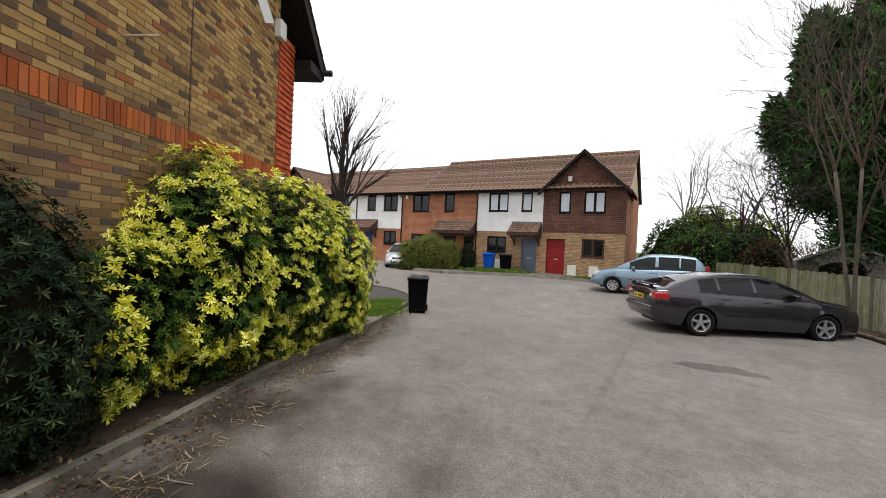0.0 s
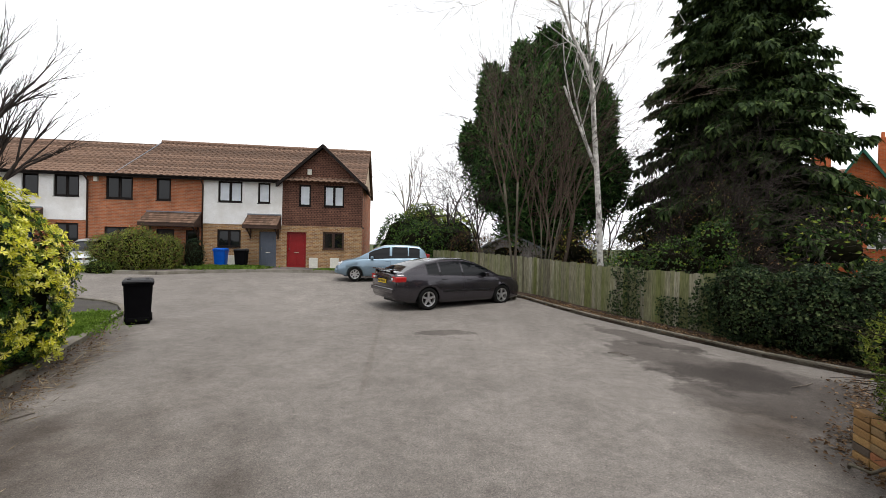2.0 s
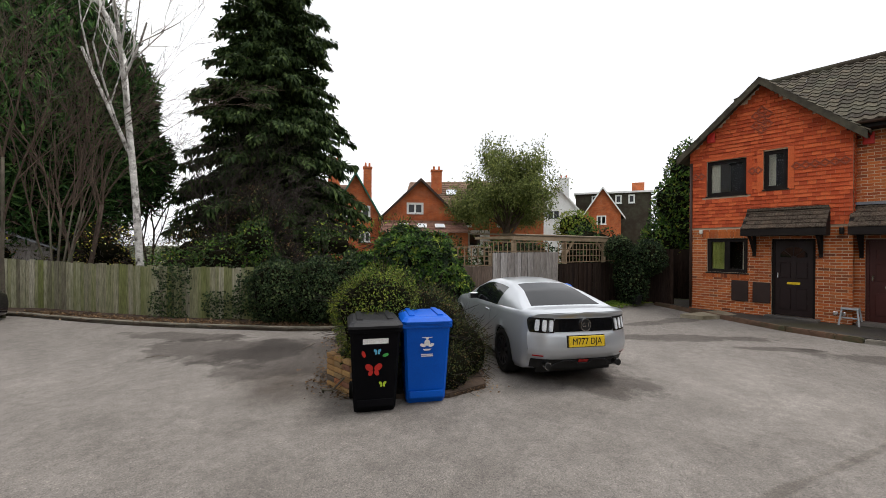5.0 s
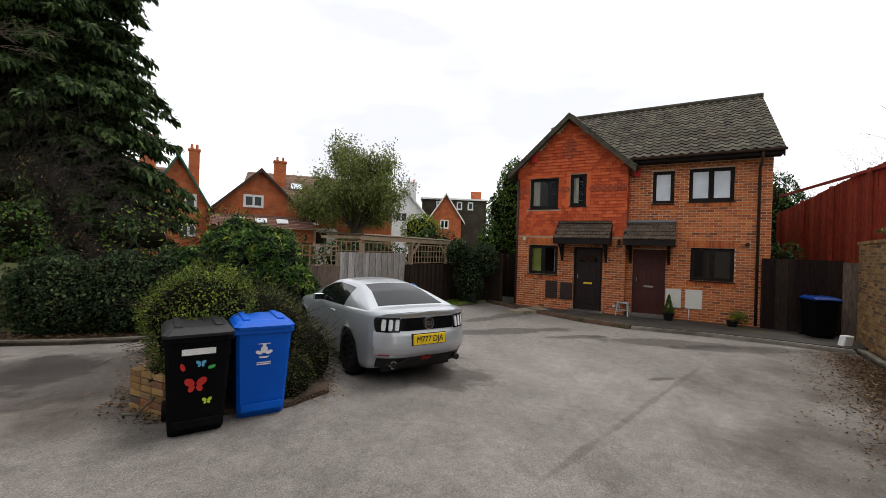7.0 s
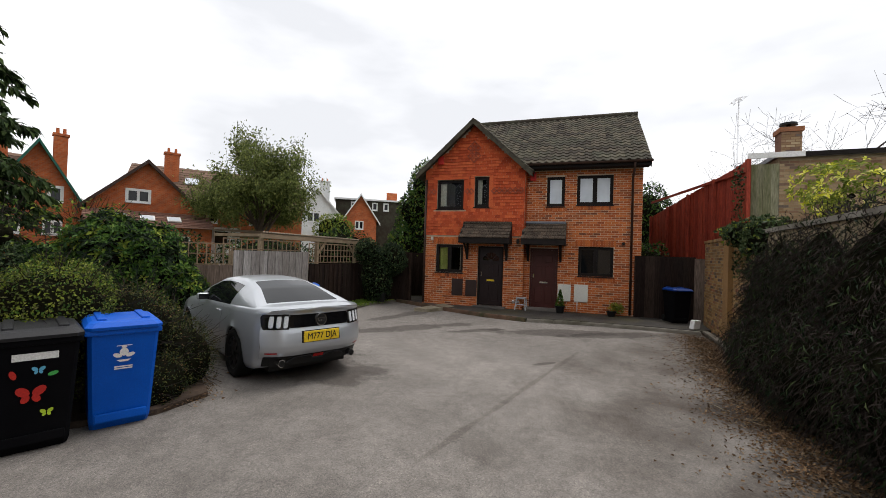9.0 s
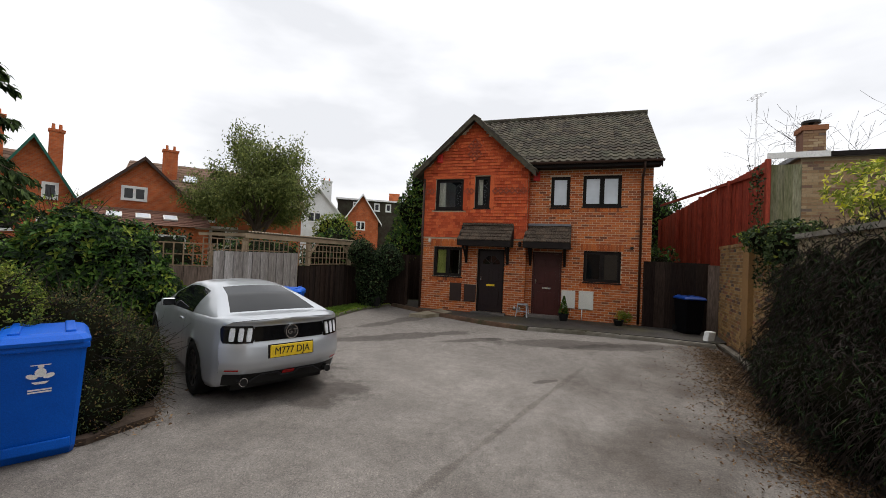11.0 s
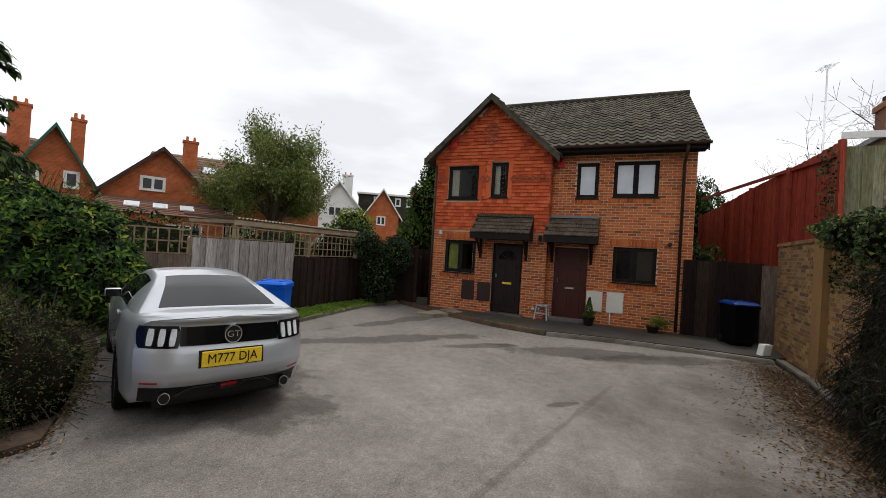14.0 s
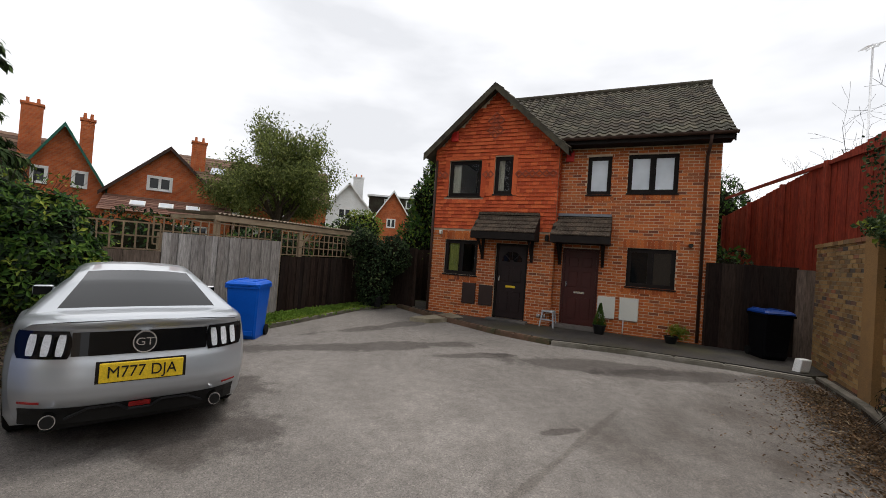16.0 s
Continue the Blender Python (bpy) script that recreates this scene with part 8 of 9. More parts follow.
def conifer(name, label, at, height, radius, seed, mat, per=60, droop=0.35, base=0.5, columnar=False, tiers=34, leafsize=0.34):
    """A trunk with whorls of boughs hung with flat sprays of needles; ragged outline with gaps."""
    rng = np.random.default_rng(seed)
    rnd = random.Random(seed)
    at = settle(*at)
    z = rise(*at)
    t = thing(name, label, "tree", Matrix.Translation((at[0], at[1], z)))
    P = Pile()
    vs, fs = tube([(0, 0, -0.05), (0.05, 0, height * .5), (0, 0, height * .97)], [radius * .08, radius * .05, 0.02], 10)
    P.add(vs, fs)
    obj("trunk", P.mesh(BARK_BRN, smooth=True), t)
    boughs = Pile()
    B, D, U, S = [], [], [], []
    for i in range(tiers):
        f = (i + rnd.random() * 0.6) / tiers
        zz = base + (height - base) * f
        prof = (1 - f) ** 0.68 * 1.0 if not columnar else min(1.0, 0.72 + 0.9 * f if f < 0.3 else 1.0) * (1 - max(0, f - 0.45) / 0.55) ** 0.55
        n = int(7 + 5 * (1 - f))
        for k in range(n):
            a = rnd.uniform(0, 2 * PI)
            L = radius * prof * rnd.uniform(0.62, 1.12) + 0.15
            out = Vector((math.cos(a), math.sin(a), 0))
            upk = 0.5 if columnar else 0.12
            pts = [Vector((0, 0, zz))]
            m = 5
            for j in range(1, m + 1):
                q = j / m
                pts.append(Vector((0, 0, zz)) + out * L * q + Vector((0, 0, L * (upk * q - droop * q * q * (1.1 - f * 0.6)))) + Vector((rnd.uniform(-.06, .06),) * 3))
            vs, fs = tube(pts, [0.05 * (1 - f) + 0.015] + [0.025] * (m - 1) + [0.006], 4, cap=False)
            boughs.add(vs, fs)
            cnt = int(per * (0.3 + L / radius))
            q = rng.uniform(0.18, 1.0, cnt) ** 0.7
            seg = np.minimum((q * m).astype(int), m - 1)
            pa = np.array([tuple(x) for x in pts])
            loc = pa[seg] + (pa[seg + 1] - pa[seg]) * (q * m - seg)[:, None]
            side = np.array(out.cross(Vector((0, 0, 1))))
            sgn = rng.uniform(-1, 1, cnt)
            loc = loc + side * (sgn * 0.32 * L * (1.05 - q) * 0.5)[:, None] + rng.normal(size=(cnt, 3)) * 0.05
            dd = np.array(out) * 0.55 + side * sgn[:, None] * 0.6 + np.array([0, 0, -0.75 if not columnar else 0.25]) + rng.normal(size=(cnt, 3)) * 0.35
            B.append(loc)
            D.append(dd)
            U.append(np.tile([0, 0, 1.0], (cnt, 1)) + rng.normal(size=(cnt, 3)) * 0.3)
            S.append(rng.uniform(0.5, 1.2, cnt) * leafsize)
    obj("bough_growth", boughs.mesh(BARK_BRN), t)
    B, D, U, S = map(np.concatenate, (B, D, U, S))
    obj("foliage", leaf_mesh(B, D, U, S, S * 0.34, mat, fold=0.1, droop=0.15), t, kind="stuff")
    return t


# yellow bush against the end wall, and its dark neighbours
YB = [((-5.55, 1.1, 1.38), (0.82, 0.88, 1.38)), ((-6.3, 2.35, 1.38), (0.86, 1.0, 1.36)), ((-7.05, 3.65, 1.12), (0.8, 0.85, 1.18)), ((-4.98, 0.3, 0.95), (0.55, 0.6, 0.85))]
toward = lambda p: (p[:, 0] * 0.716 + p[:, 1] * 0.698) > -3.7
bush("yellow_shrub", "big rounded shrub with bright yellow and green leaf whorls", YB, [(LEAF_YEL, 1.5, 1.05, 0.02), (LEAF_LIM, 0.22, 1.0), (LEAF_GRN, 0.75, 0.96), (LEAF_DRK, 0.5, 0.92)], 130, 0.066, 11, width=0.34, whorl=8, rough=0.26, shrink=0.70, up_bias=0.35, wide=0.72)
bush("dark_shrub", "dense dark green evergreen shrub beside the yellow one", [((-4.35, -0.5, 0.95), (0.68, 0.78, 1.25)), ((-3.65, -1.5, 0.9), (0.7, 0.85, 1.2))], [(LEAF_DRK, 1.2), (LEAF_IVY, 0.35)], 170, 0.07, 12, width=0.26, whorl=7, rough=0.24, shrink=0.86)
bush("low_shrub", "low dark green shrub at the end of the bed", [((-7.55, 4.5, 0.35), (0.35, 0.35, 0.5))], [(LEAF_GRN, 1.0)], 200, 0.06, 13, width=0.3, whorl=6)
# planting island
bush("rounded_shrub", "rounded light olive-green shrub in the planter behind the bins", [((3.72, 3.05, 0.88), (0.6, 0.6, 0.7)), ((3.5, 3.0, 0.5), (0.3, 0.35, 0.45))], [(LEAF_LIM, 0.75), (LEAF_OLV, 0.5), (LEAF_GRN, 0.3)], 1300, 0.035, 14, width=0.5, rough=0.22, twigs=40)
bush("spreading_shrub", "dark spreading small-leaved shrub sloping to the tarmac", [((4.4, 2.7, 0.6), (0.55, 0.5, 0.68)), ((4.75, 2.35, 0.32), (0.45, 0.4, 0.5)), ((5.2, 2.95, 0.4), (0.55, 0.45, 0.5)), ((4.8, 3.6, 0.5), (0.7, 0.6, 0.6)), ((4.15, 2.1, 0.2), (0.35, 0.22, 0.35))], [(LEAF_DRK, 0.5), (LEAF_OLV, 0.45), (LEAF_RST, 0.1)], 1500, 0.032, 15, width=0.4, rough=0.25, twigs=50)
bush("low_ivy", "trailing dark ivy spilling over the brick planter", [((3.35, 3.1, 0.40), (0.18, 0.25, 0.18))], [(LEAF_DRK, 1.0)], 700, 0.05, 16, width=0.8)
bush("laurel", "tall glossy green laurel leaning over the fence", [((7.1, 5.75, 1.35), (0.75, 0.7, 1.0)), ((7.6, 5.3, 1.2), (0.75, 0.65, 0.95)), ((7.9, 4.95, 0.75), (0.5, 0.5, 0.7)), ((6.5, 6.3, 0.95), (0.55, 0.55, 0.8)), ((7.3, 5.5, 1.95), (0.35, 0.35, 0.28))], [(LEAF_GRN, 0.75), (LEAF_LIM, 0.12), (LEAF_DRK, 0.6)], 150, 0.12, 17, width=0.42, whorl=4, rough=0.25)
bush("ivy_hedge", "dense hedge of dark ivy grown over the board fence", [((5.0, 8.25, 0.72), (0.55, 0.9, 0.78)), ((5.5, 7.35, 0.72), (0.55, 0.8, 0.8)), ((6.1, 6.6, 0.75), (0.6, 0.7, 0.85))], [(LEAF_IVY, 0.8), (LEAF_DRK, 0.6)], 700, 0.06, 18, width=0.85, rough=0.18, twigs=12)


def creeper(name, label, a, b, off, z0, z1, n, size, mats, seed, holes=0.0, thick=0.10):
    """Leaves of a climber spread over an upright face between two points of the plan, ragged at its edges."""
    rg = np.random.default_rng(seed)
    a, b = np.array(settle(*a)), np.array(settle(*b))
    d = (b - a) / np.linalg.norm(b - a)
    nr = np.array([d[1], -d[0]]) * off
    t = thing(name, label, "climber", Matrix.Translation((a[0], a[1], rise(*a))))
    L = np.linalg.norm(b - a)
    for mat, share in mats:
        k = int(n * share)
        s, z = rg.uniform(0, L, k), rg.uniform(z0, z1, k)
        fld = np.array([noise.noise(Vector((q * 1.6 + seed, w * 1.6, seed * 0.37))) for q, w in zip(s, z)])
        edge = np.minimum(np.minimum(s, L - s) / max(0.12, L * 0.22), (z1 - z) / 0.35 + 0.4)
        keep = fld * 0.9 + np.minimum(edge, 1) > holes
        s, z = s[keep], z[keep]
        k = len(s)
        o = 0.02 + rg.uniform(0, thick, k) + 0.04 * np.abs(fld[keep])
        base = np.column_stack([d[0] * s + nr[0] * o, d[1] * s + nr[1] * o, z])
        out = np.array([nr[0], nr[1], 0.0])
        dd = out * 0.5 + rand_dirs(rg, k) * 0.8 + np.array([0, 0, -0.25])
        S = rg.uniform(0.6, 1.3, k) * size
        obj("foliage", leaf_mesh(base, dd, out + rand_dirs(rg, k) * 0.35, S, S * 0.9, mat, fold=0.15), t, kind="stuff")
    return t


IV = [(LEAF_IVY, 0.7), (LEAF_DRK, 0.5)]
creeper("ivy", "patch of dark ivy climbing the board fence", (3.0, 11.25), (3.75, 10.1), 1, 0.05, 1.4, 900, 0.06, IV, 5, 0.35)
creeper("ivy", "small patch of ivy at the foot of the board fence", (3.9, 10.0), (4.6, 8.9), 1, 0.03, 0.75, 500, 0.055, IV, 6, 0.4)
creeper("ivy", "ivy hanging over the end of the board fence", (4.3, 9.3), (5.2, 8.0), 1, 0.2, 1.45, 1100, 0.06, IV, 7, 0.3)
creeper("ivy", "thin ivy stems and leaves on the red fence post", (10.4, -9.0), (10.9, -9.05), -1, 2.3, 4.4, 260, 0.07, IV, 8, 0.3)
creeper("ivy", "ivy trailing down the boundary wall", (8.6, -7.3), (7.3, -6.8), -1, 1.5, 2.45, 700, 0.065, IV, 9, 0.35)
bush("ivy_column", "dark ivy climber on the fence end beside the house", [((13.9, 1.75, 0.95), (0.45, 0.5, 0.95)), ((14.1, 1.3, 1.55), (0.5, 0.5, 0.55)), ((13.7, 2.1, 1.8), (0.4, 0.4, 0.45))], [(LEAF_DRK, 0.8), (LEAF_IVY, 0.5)], 420, 0.08, 19, width=0.7)
# climbing hedge on the right-hand wall
HR = [((6.5, -7.0, 1.15), (0.7, 0.5, 1.15)), ((5.7, -6.75, 1.25), (0.9, 0.62, 1.3)), ((4.7, -6.35, 1.3), (0.95, 0.68, 1.35)), ((3.65, -6.0, 1.3), (0.95, 0.68, 1.35)), ((2.5, -5.7, 1.25), (0.95, 0.62, 1.3)), ((1.3, -5.5, 1.15), (0.9, 0.55, 1.25)), ((6.2, -6.6, 0.5), (0.9, 0.4, 0.55)), ((5.2, -6.15, 0.55), (0.9, 0.6, 0.7)), ((4.0, -5.75, 0.6), (0.9, 0.65, 0.8)), ((2.8, -5.4, 0.7), (0.9, 0.65, 0.9)), ((1.7, -5.1, 0.7), (0.8, 0.6, 0.9))]
bush("climbing_hedge", "dark tangled climbing hedge over the boundary wall", [((a, b + 0.12, c * 0.97), (r[0], r[1], r[2] * 0.95)) for (a, b, c), r in HR], [(NEEDLE, 0.35), (LEAF_DRK, 0.3), (TWIG, 0.8, 1.04), (LEAF_IVY, 0.05)], 560, 0.10, 20, width=0.16, rough=0.5, twigs=150, spread=0.7, shrink=0.86, droop=0.3, up_bias=-0.8, hang=0.3)
bush("ivy_wall_top", "green ivy draped over the top of the wall", [((7.6, -7.15, 2.35), (0.7, 0.35, 0.28)), ((6.9, -6.9, 2.2), (0.5, 0.35, 0.4)), ((8.35, -7.4, 2.45), (0.4, 0.3, 0.14))], [(LEAF_IVY, 0.9), (LEAF_LIM, 0.1)], 420, 0.07, 21, width=0.8)
bush("yellow_climber", "sparse yellow-green leafy shrub above the hedge", [((5.4, -6.9, 2.75), (0.5, 0.4, 0.45)), ((6.0, -7.0, 3.0), (0.35, 0.3, 0.3))], [(LEAF_LIM, 0.8), (LEAF_YEL, 0.3)], 70, 0.09, 22, width=0.4, whorl=5, shrink=0.08, rough=0.4)
# terrace garden and left side
bush("garden_shrub", "wide mixed green and bronze shrub on the terrace corner", [((-17.5, 15.6, 1.1), (1.0, 0.9, 1.2)), ((-18.5, 15.1, 1.0), (0.8, 0.8, 0.95)), ((-16.6, 16.2, 1.0), (0.75, 0.7, 0.95))], [(LEAF_OLV, 0.3), (LEAF_LIM, 1.0), (LEAF_WIL, 0.8), (LEAF_RST, 0.35)], 260, 0.12, 23, width=0.3, rough=0.35, twigs=15)
bush("juniper", "bright green spiky low conifer at the kerb", [((-18.3, 14.4, 0.45), (0.8, 0.5, 0.45))], [(LEAF_LIM, 0.5), (LEAF_GRN, 0.7)], 400, 0.12, 24, width=0.12)
bush("dark_shrub", "dark rounded shrub beside the porch bins", [((-15.6, 17.0, 1.05), (0.45, 0.5, 0.85))], [(LEAF_DRK, 1.0)], 300, 0.08, 25, width=0.5)
# beyond the fence
bush("evergreen_hedge", "tall broad evergreen hedge behind the pale blue car", [((-4.3, 20.5, 1.4), (1.5, 1.1, 1.6)), ((-2.6, 19.6, 1.3), (1.2, 1.0, 1.5)), ((-6.2, 23.5, 1.6), (1.6, 1.2, 1.9))], [(LEAF_GRN, 0.7), (LEAF_DRK, 0.5)], 120, 0.16, 26, width=0.45)
bush("pale_green_tree", "fresh green leafy tree behind the end gable", [((-6.0, 28.0, 2.6), (2.0, 1.6, 2.0)), ((-3.6, 27.5, 2.2), (1.7, 1.4, 1.8))], [(LEAF_LIM, 0.7), (LEAF_GRN, 0.5)], 60, 0.22, 27, width=0.5)
bush("russet_shrub", "tall russet-brown twiggy shrub by the fence end", [((-1.7, 18.3, 1.3), (0.9, 0.7, 1.2)), ((-0.6, 18.9, 1.7), (0.8, 0.6, 0.7))], [(LEAF_RST, 1.0)], 160, 0.10, 28, width=0.25, shrink=0.45, twigs=60)
bush("forsythia", "yellow-flecked thin shrub under the cypress", [((3.0, 15.9, 1.7), (0.9, 0.5, 0.9))], [(LEAF_YEL, 0.35), (LEAF_RST, 0.5)], 70, 0.09, 29, width=0.4, shrink=0.3, twigs=40)
bush("ivy_shrub", "green ivy-covered shrub behind the board fence", [((5.1, 11.6, 1.2), (0.9, 0.8, 1.0)), ((4.2, 12.6, 1.0), (0.8, 0.7, 0.8)), ((5.6, 10.8, 2.0), (0.5, 0.5, 0.6))], [(LEAF_GRN, 0.5), (LEAF_IVY, 0.5), (LEAF_LIM, 0.1)], 170, 0.09, 31, width=0.6, shrink=0.6)
bush("brown_thicket", "brown bare thicket beside the spruce", [((6.6, 12.6, 2.0), (1.2, 1.0, 1.9)), ((7.2, 12.0, 1.0), (1.0, 0.8, 1.0))], [(LEAF_RST, 0.25), (LEAF_OLV, 0.3)], 90, 0.09, 32, width=0.4, shrink=0.35, twigs=90)
bush("garden_thicket", "tangled brown and olive undergrowth behind the board fence", [((0.4, 17.4, 1.25), (1.2, 0.7, 1.1)), ((2.9, 16.7, 1.3), (1.4, 0.7, 1.15)), ((5.1, 14.7, 1.35), (1.2, 0.7, 1.15))], [(LEAF_RST, 0.45), (LEAF_OLV, 0.5), (LEAF_YEL, 0.05), (LEAF_DRK, 0.3)], 130, 0.10, 46, width=0.35, rough=0.4, shrink=0.6, twigs=50)
bush("leafy_sapling", "thin bright green leafy young tree over the laurel", [((9.2, 8.4, 2.1), (1.1, 0.9, 0.8)), ((7.9, 9.4, 1.9), (1.1, 0.9, 0.9)), ((9.8, 7.6, 1.5), (0.7, 0.6, 0.5))], [(LEAF_GRN, 0.5), (LEAF_LIM, 0.3)], 34, 0.11, 33, width=0.5, shrink=0.3, twigs=18)
bush("garden_hedge", "dark evergreen mass behind the lean-to", [((17.2, 4.2, 1.4), (1.6, 1.2, 1.4)), ((20, 9, 1.2), (3, 2, 1.2)), ((14.6, 10.5, 1.1), (2.4, 1.6, 1.3))], [(LEAF_DRK, 0.7), (LEAF_GRN, 0.3)], 60, 0.16, 34, width=0.5)
bush("tall_laurel", "tall dark laurel tree beside the pair of houses", [((17.9, 0.6, 2.6), (1.1, 1.1, 2.0)), ((17.9, 0.3, 4.7), (0.9, 0.9, 1.2)), ((17.0, 1.3, 1.6), (0.7, 0.7, 1.3)), ((17.5, 0.9, 3.6), (0.8, 0.7, 0.8))], [(LEAF_GRN, 0.8), (LEAF_DRK, 0.35), (LEAF_LIM, 0.15)], 130, 0.17, 35, width=0.42)
bush("evergreen_tree", "dark evergreen behind the side gate", [((19.6, -10.6, 3.0), (1.6, 1.4, 2.4)), ((17.6, -8.2, 1.8), (1.4, 0.9, 1.8)), ((15.0, -8.4, 1.2), (1.5, 0.6, 1.2))], [(LEAF_GRN, 0.6), (LEAF_DRK, 0.6)], 90, 0.17, 36, width=0.42)
bush("pale_shrub", "pale green leafy shrub before the white house", [((38.5, 12.0, 3.6), (2.2, 1.8, 1.6))], [(LEAF_LIM, 0.8), (LEAF_GRN, 0.3)], 30, 0.3, 37, width=0.5)
CY = [((1.9, 18.3, 3.2), (1.7, 1.6, 1.9)), ((1.5, 18.4, 5.4), (2.5, 2.2, 2.5)), ((2.1, 18.4, 7.6), (2.0, 1.9, 2.3)), ((1.2, 18.2, 8.8), (0.9, 0.9, 1.5)), ((2.9, 18.3, 8.9), (1.0, 1.0, 1.7)), ((-0.9, 18.2, 6.2), (0.8, 0.8, 0.9)), ((-0.3, 18.2, 7.9), (0.6, 0.7, 0.9)), ((4.3, 18.4, 4.6), (0.9, 0.9, 1.3)), ((3.9, 18.2, 7.4), (0.8, 0.8, 1.4)), ((2.0, 18.3, 9.9), (0.5, 0.5, 0.9))]
rt = random.Random(40)
for c_, r_ in list(CY):
    for k in range(7):
        q = Vector((rt.gauss(0, 1), rt.gauss(0, 1) - 0.8, rt.gauss(0, 0.7))).normalized()
        g_ = rt.uniform(0.9, 1.06)
        CY.append(((c_[0] + q.x * r_[0] * g_, c_[1] + q.y * r_[1] * g_, max(0.6, c_[2] + q.z * r_[2] * g_ + 0.25)), (rt.uniform(.22, .4), rt.uniform(.22, .4), rt.uniform(.5, .95))))
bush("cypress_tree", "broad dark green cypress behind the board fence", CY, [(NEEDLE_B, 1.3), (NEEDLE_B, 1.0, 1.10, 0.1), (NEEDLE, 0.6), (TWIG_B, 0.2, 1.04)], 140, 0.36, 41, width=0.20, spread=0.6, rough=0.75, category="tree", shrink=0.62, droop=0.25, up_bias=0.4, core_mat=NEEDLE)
conifer("spruce_tree", "tall dark spruce with drooping ragged boughs", (8.9, 15.4), 16.5, 4.1, 42, NEEDLE_S, per=240, tiers=56, leafsize=0.33, base=0.8)
# inner needles over needle-dark cores that colour in the shade of the spruce
SPC = [((8.9, 15.4, 2.2), (2.3, 2.3, 2.0)), ((8.9, 15.4, 5.5), (1.9, 1.9, 2.6)), ((8.9, 15.4, 9.0), (1.2, 1.2, 2.6)), ((8.9, 15.4, 12.2), (0.7, 0.7, 2.2))]
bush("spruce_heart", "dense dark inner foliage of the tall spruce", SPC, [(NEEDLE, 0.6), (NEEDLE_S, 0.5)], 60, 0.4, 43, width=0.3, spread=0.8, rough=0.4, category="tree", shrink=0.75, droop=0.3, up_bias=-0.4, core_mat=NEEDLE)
bare_tree("birch_tree", "slender white-barked birch with fine bare twigs", (3.5, 13.7), 14.5, 0.10, 51, depth=5, bark=BARK_BIRCH, twig=BARK_BIRCH, first=0.5, angle=0.5, split=(2, 3), lean=(-0.07, 0.0), gravity=0.5)
bare_tree("multi_stem_tree", "many-stemmed bare tree rising over the fence", (1.55, 14.5), 8.0, 0.030, 52, depth=4, stems=6, bark=BARK_GREY, twig=TWIG_B, first=0.35, angle=0.30, spread=0.2, minr=0.003)
bare_tree("thin_tree", "thin pale bare tree in front of the board fence", (0.45, 13.45), 8.6, 0.042, 53, depth=4, stems=2, bark=BARK_GREY, twig=TWIG_B, first=0.45, angle=0.35, spread=0.16)
bare_tree("bare_tree", "spreading bare fruit tree beyond the fence end", (-3.2, 23.3), 7.6, 0.12, 54, depth=5, bark=BARK_BRN, twig=TWIG, first=0.22, angle=0.75, split=(2, 4))
bare_tree("bare_tree", "tall pale bare tree behind the gable end", (-9.5, 38.0), 11.0, 0.16, 55, depth=5, bark=BARK_BRN, twig=TWIG_L, first=0.3, angle=0.4)
bare_tree("pollard_tree", "pollarded bare street tree with upright shoots", (-13.2, 7.1), 7.6, 0.17, 56, depth=4, bark=BARK_BRN, twig=TWIG, first=0.36, angle=0.22, split=(3, 4), spread=0.2)
bare_tree("bare_tree", "gnarled bare tree behind the garage roof", (14.2, -13.5), 7.6, 0.15, 57, depth=5, bark=BARK_BRN, twig=TWIG, first=0.3, angle=0.8, split=(2, 4))
bare_tree("bare_tree", "fine bare tree behind the side gate", (22.5, -13.4), 7.4, 0.12, 58, depth=5, bark=BARK_BRN, twig=TWIG_L, first=0.3, angle=0.6)
for k, (x, y, h) in enumerate(((5.2, 19.5, 7.5), (-0.6, 16.6, 6.5), (6.3, 13.5, 6.0))):
    bare_tree("bare_tree", "dark bare tree among the evergreens", (x, y), h, 0.045, 60 + k, depth=5, stems=2, bark=BARK_BRN, twig=TWIG, first=0.3, angle=0.6)

bare_tree("bare_tree", "dense brown twiggy tree hanging before the cypress", (2.3, 15.6), 8.6, 0.045, 66, depth=5, stems=3, bark=BARK_BRN, twig=TWIG_B, first=0.35, angle=0.28, gravity=0.7, spread=0.16, minr=0.005)
bare_tree("bare_tree", "brown twiggy tree beside the spruce foot", (6.4, 13.0), 5.2, 0.04, 67, depth=5, stems=4, bark=BARK_BRN, twig=TWIG, first=0.25, angle=0.7, spread=0.4, minr=0.006)
# broad willow-like tree with leaves on its twigs
rw2 = random.Random(70)
wil = thing("leafy_tree", "broad grey-green leafy tree with open airy crown", "tree", settled(Matrix.Translation((25.8, 12.9, 0))) @ Matrix.Diagonal((0.86, 0.86, 1.0, 1.0)))
P, Q, tips = Pile(), Pile(), []
vs, fs = tube([(0, 0, -0.1), (0.1, 0, 1.5), (0, 0.1, 3.0)], [0.35, 0.28, 0.24], 9)
P.add(vs, fs)
for k in range(9):
    az = 2 * PI * k / 9 + rw2.uniform(-0.3, 0.3)
    grow(Q, Vector((0, 0.1, rw2.uniform(2.0, 3.0))), Vector((math.cos(az) * 0.75, math.sin(az) * 0.75, rw2.uniform(0.5, 1.3))), rw2.uniform(2.3, 3.1), 0.13, 3, rw2, (3, 4), 0.55, 0.6, 0.1, tips, 4, 0.12, 5)
obj("trunk", P.mesh(BARK_BRN, smooth=True), wil)
obj("branchwork", Q.mesh(BARK_BRN, smooth=True), wil, kind="stuff")
rg = np.random.default_rng(71)
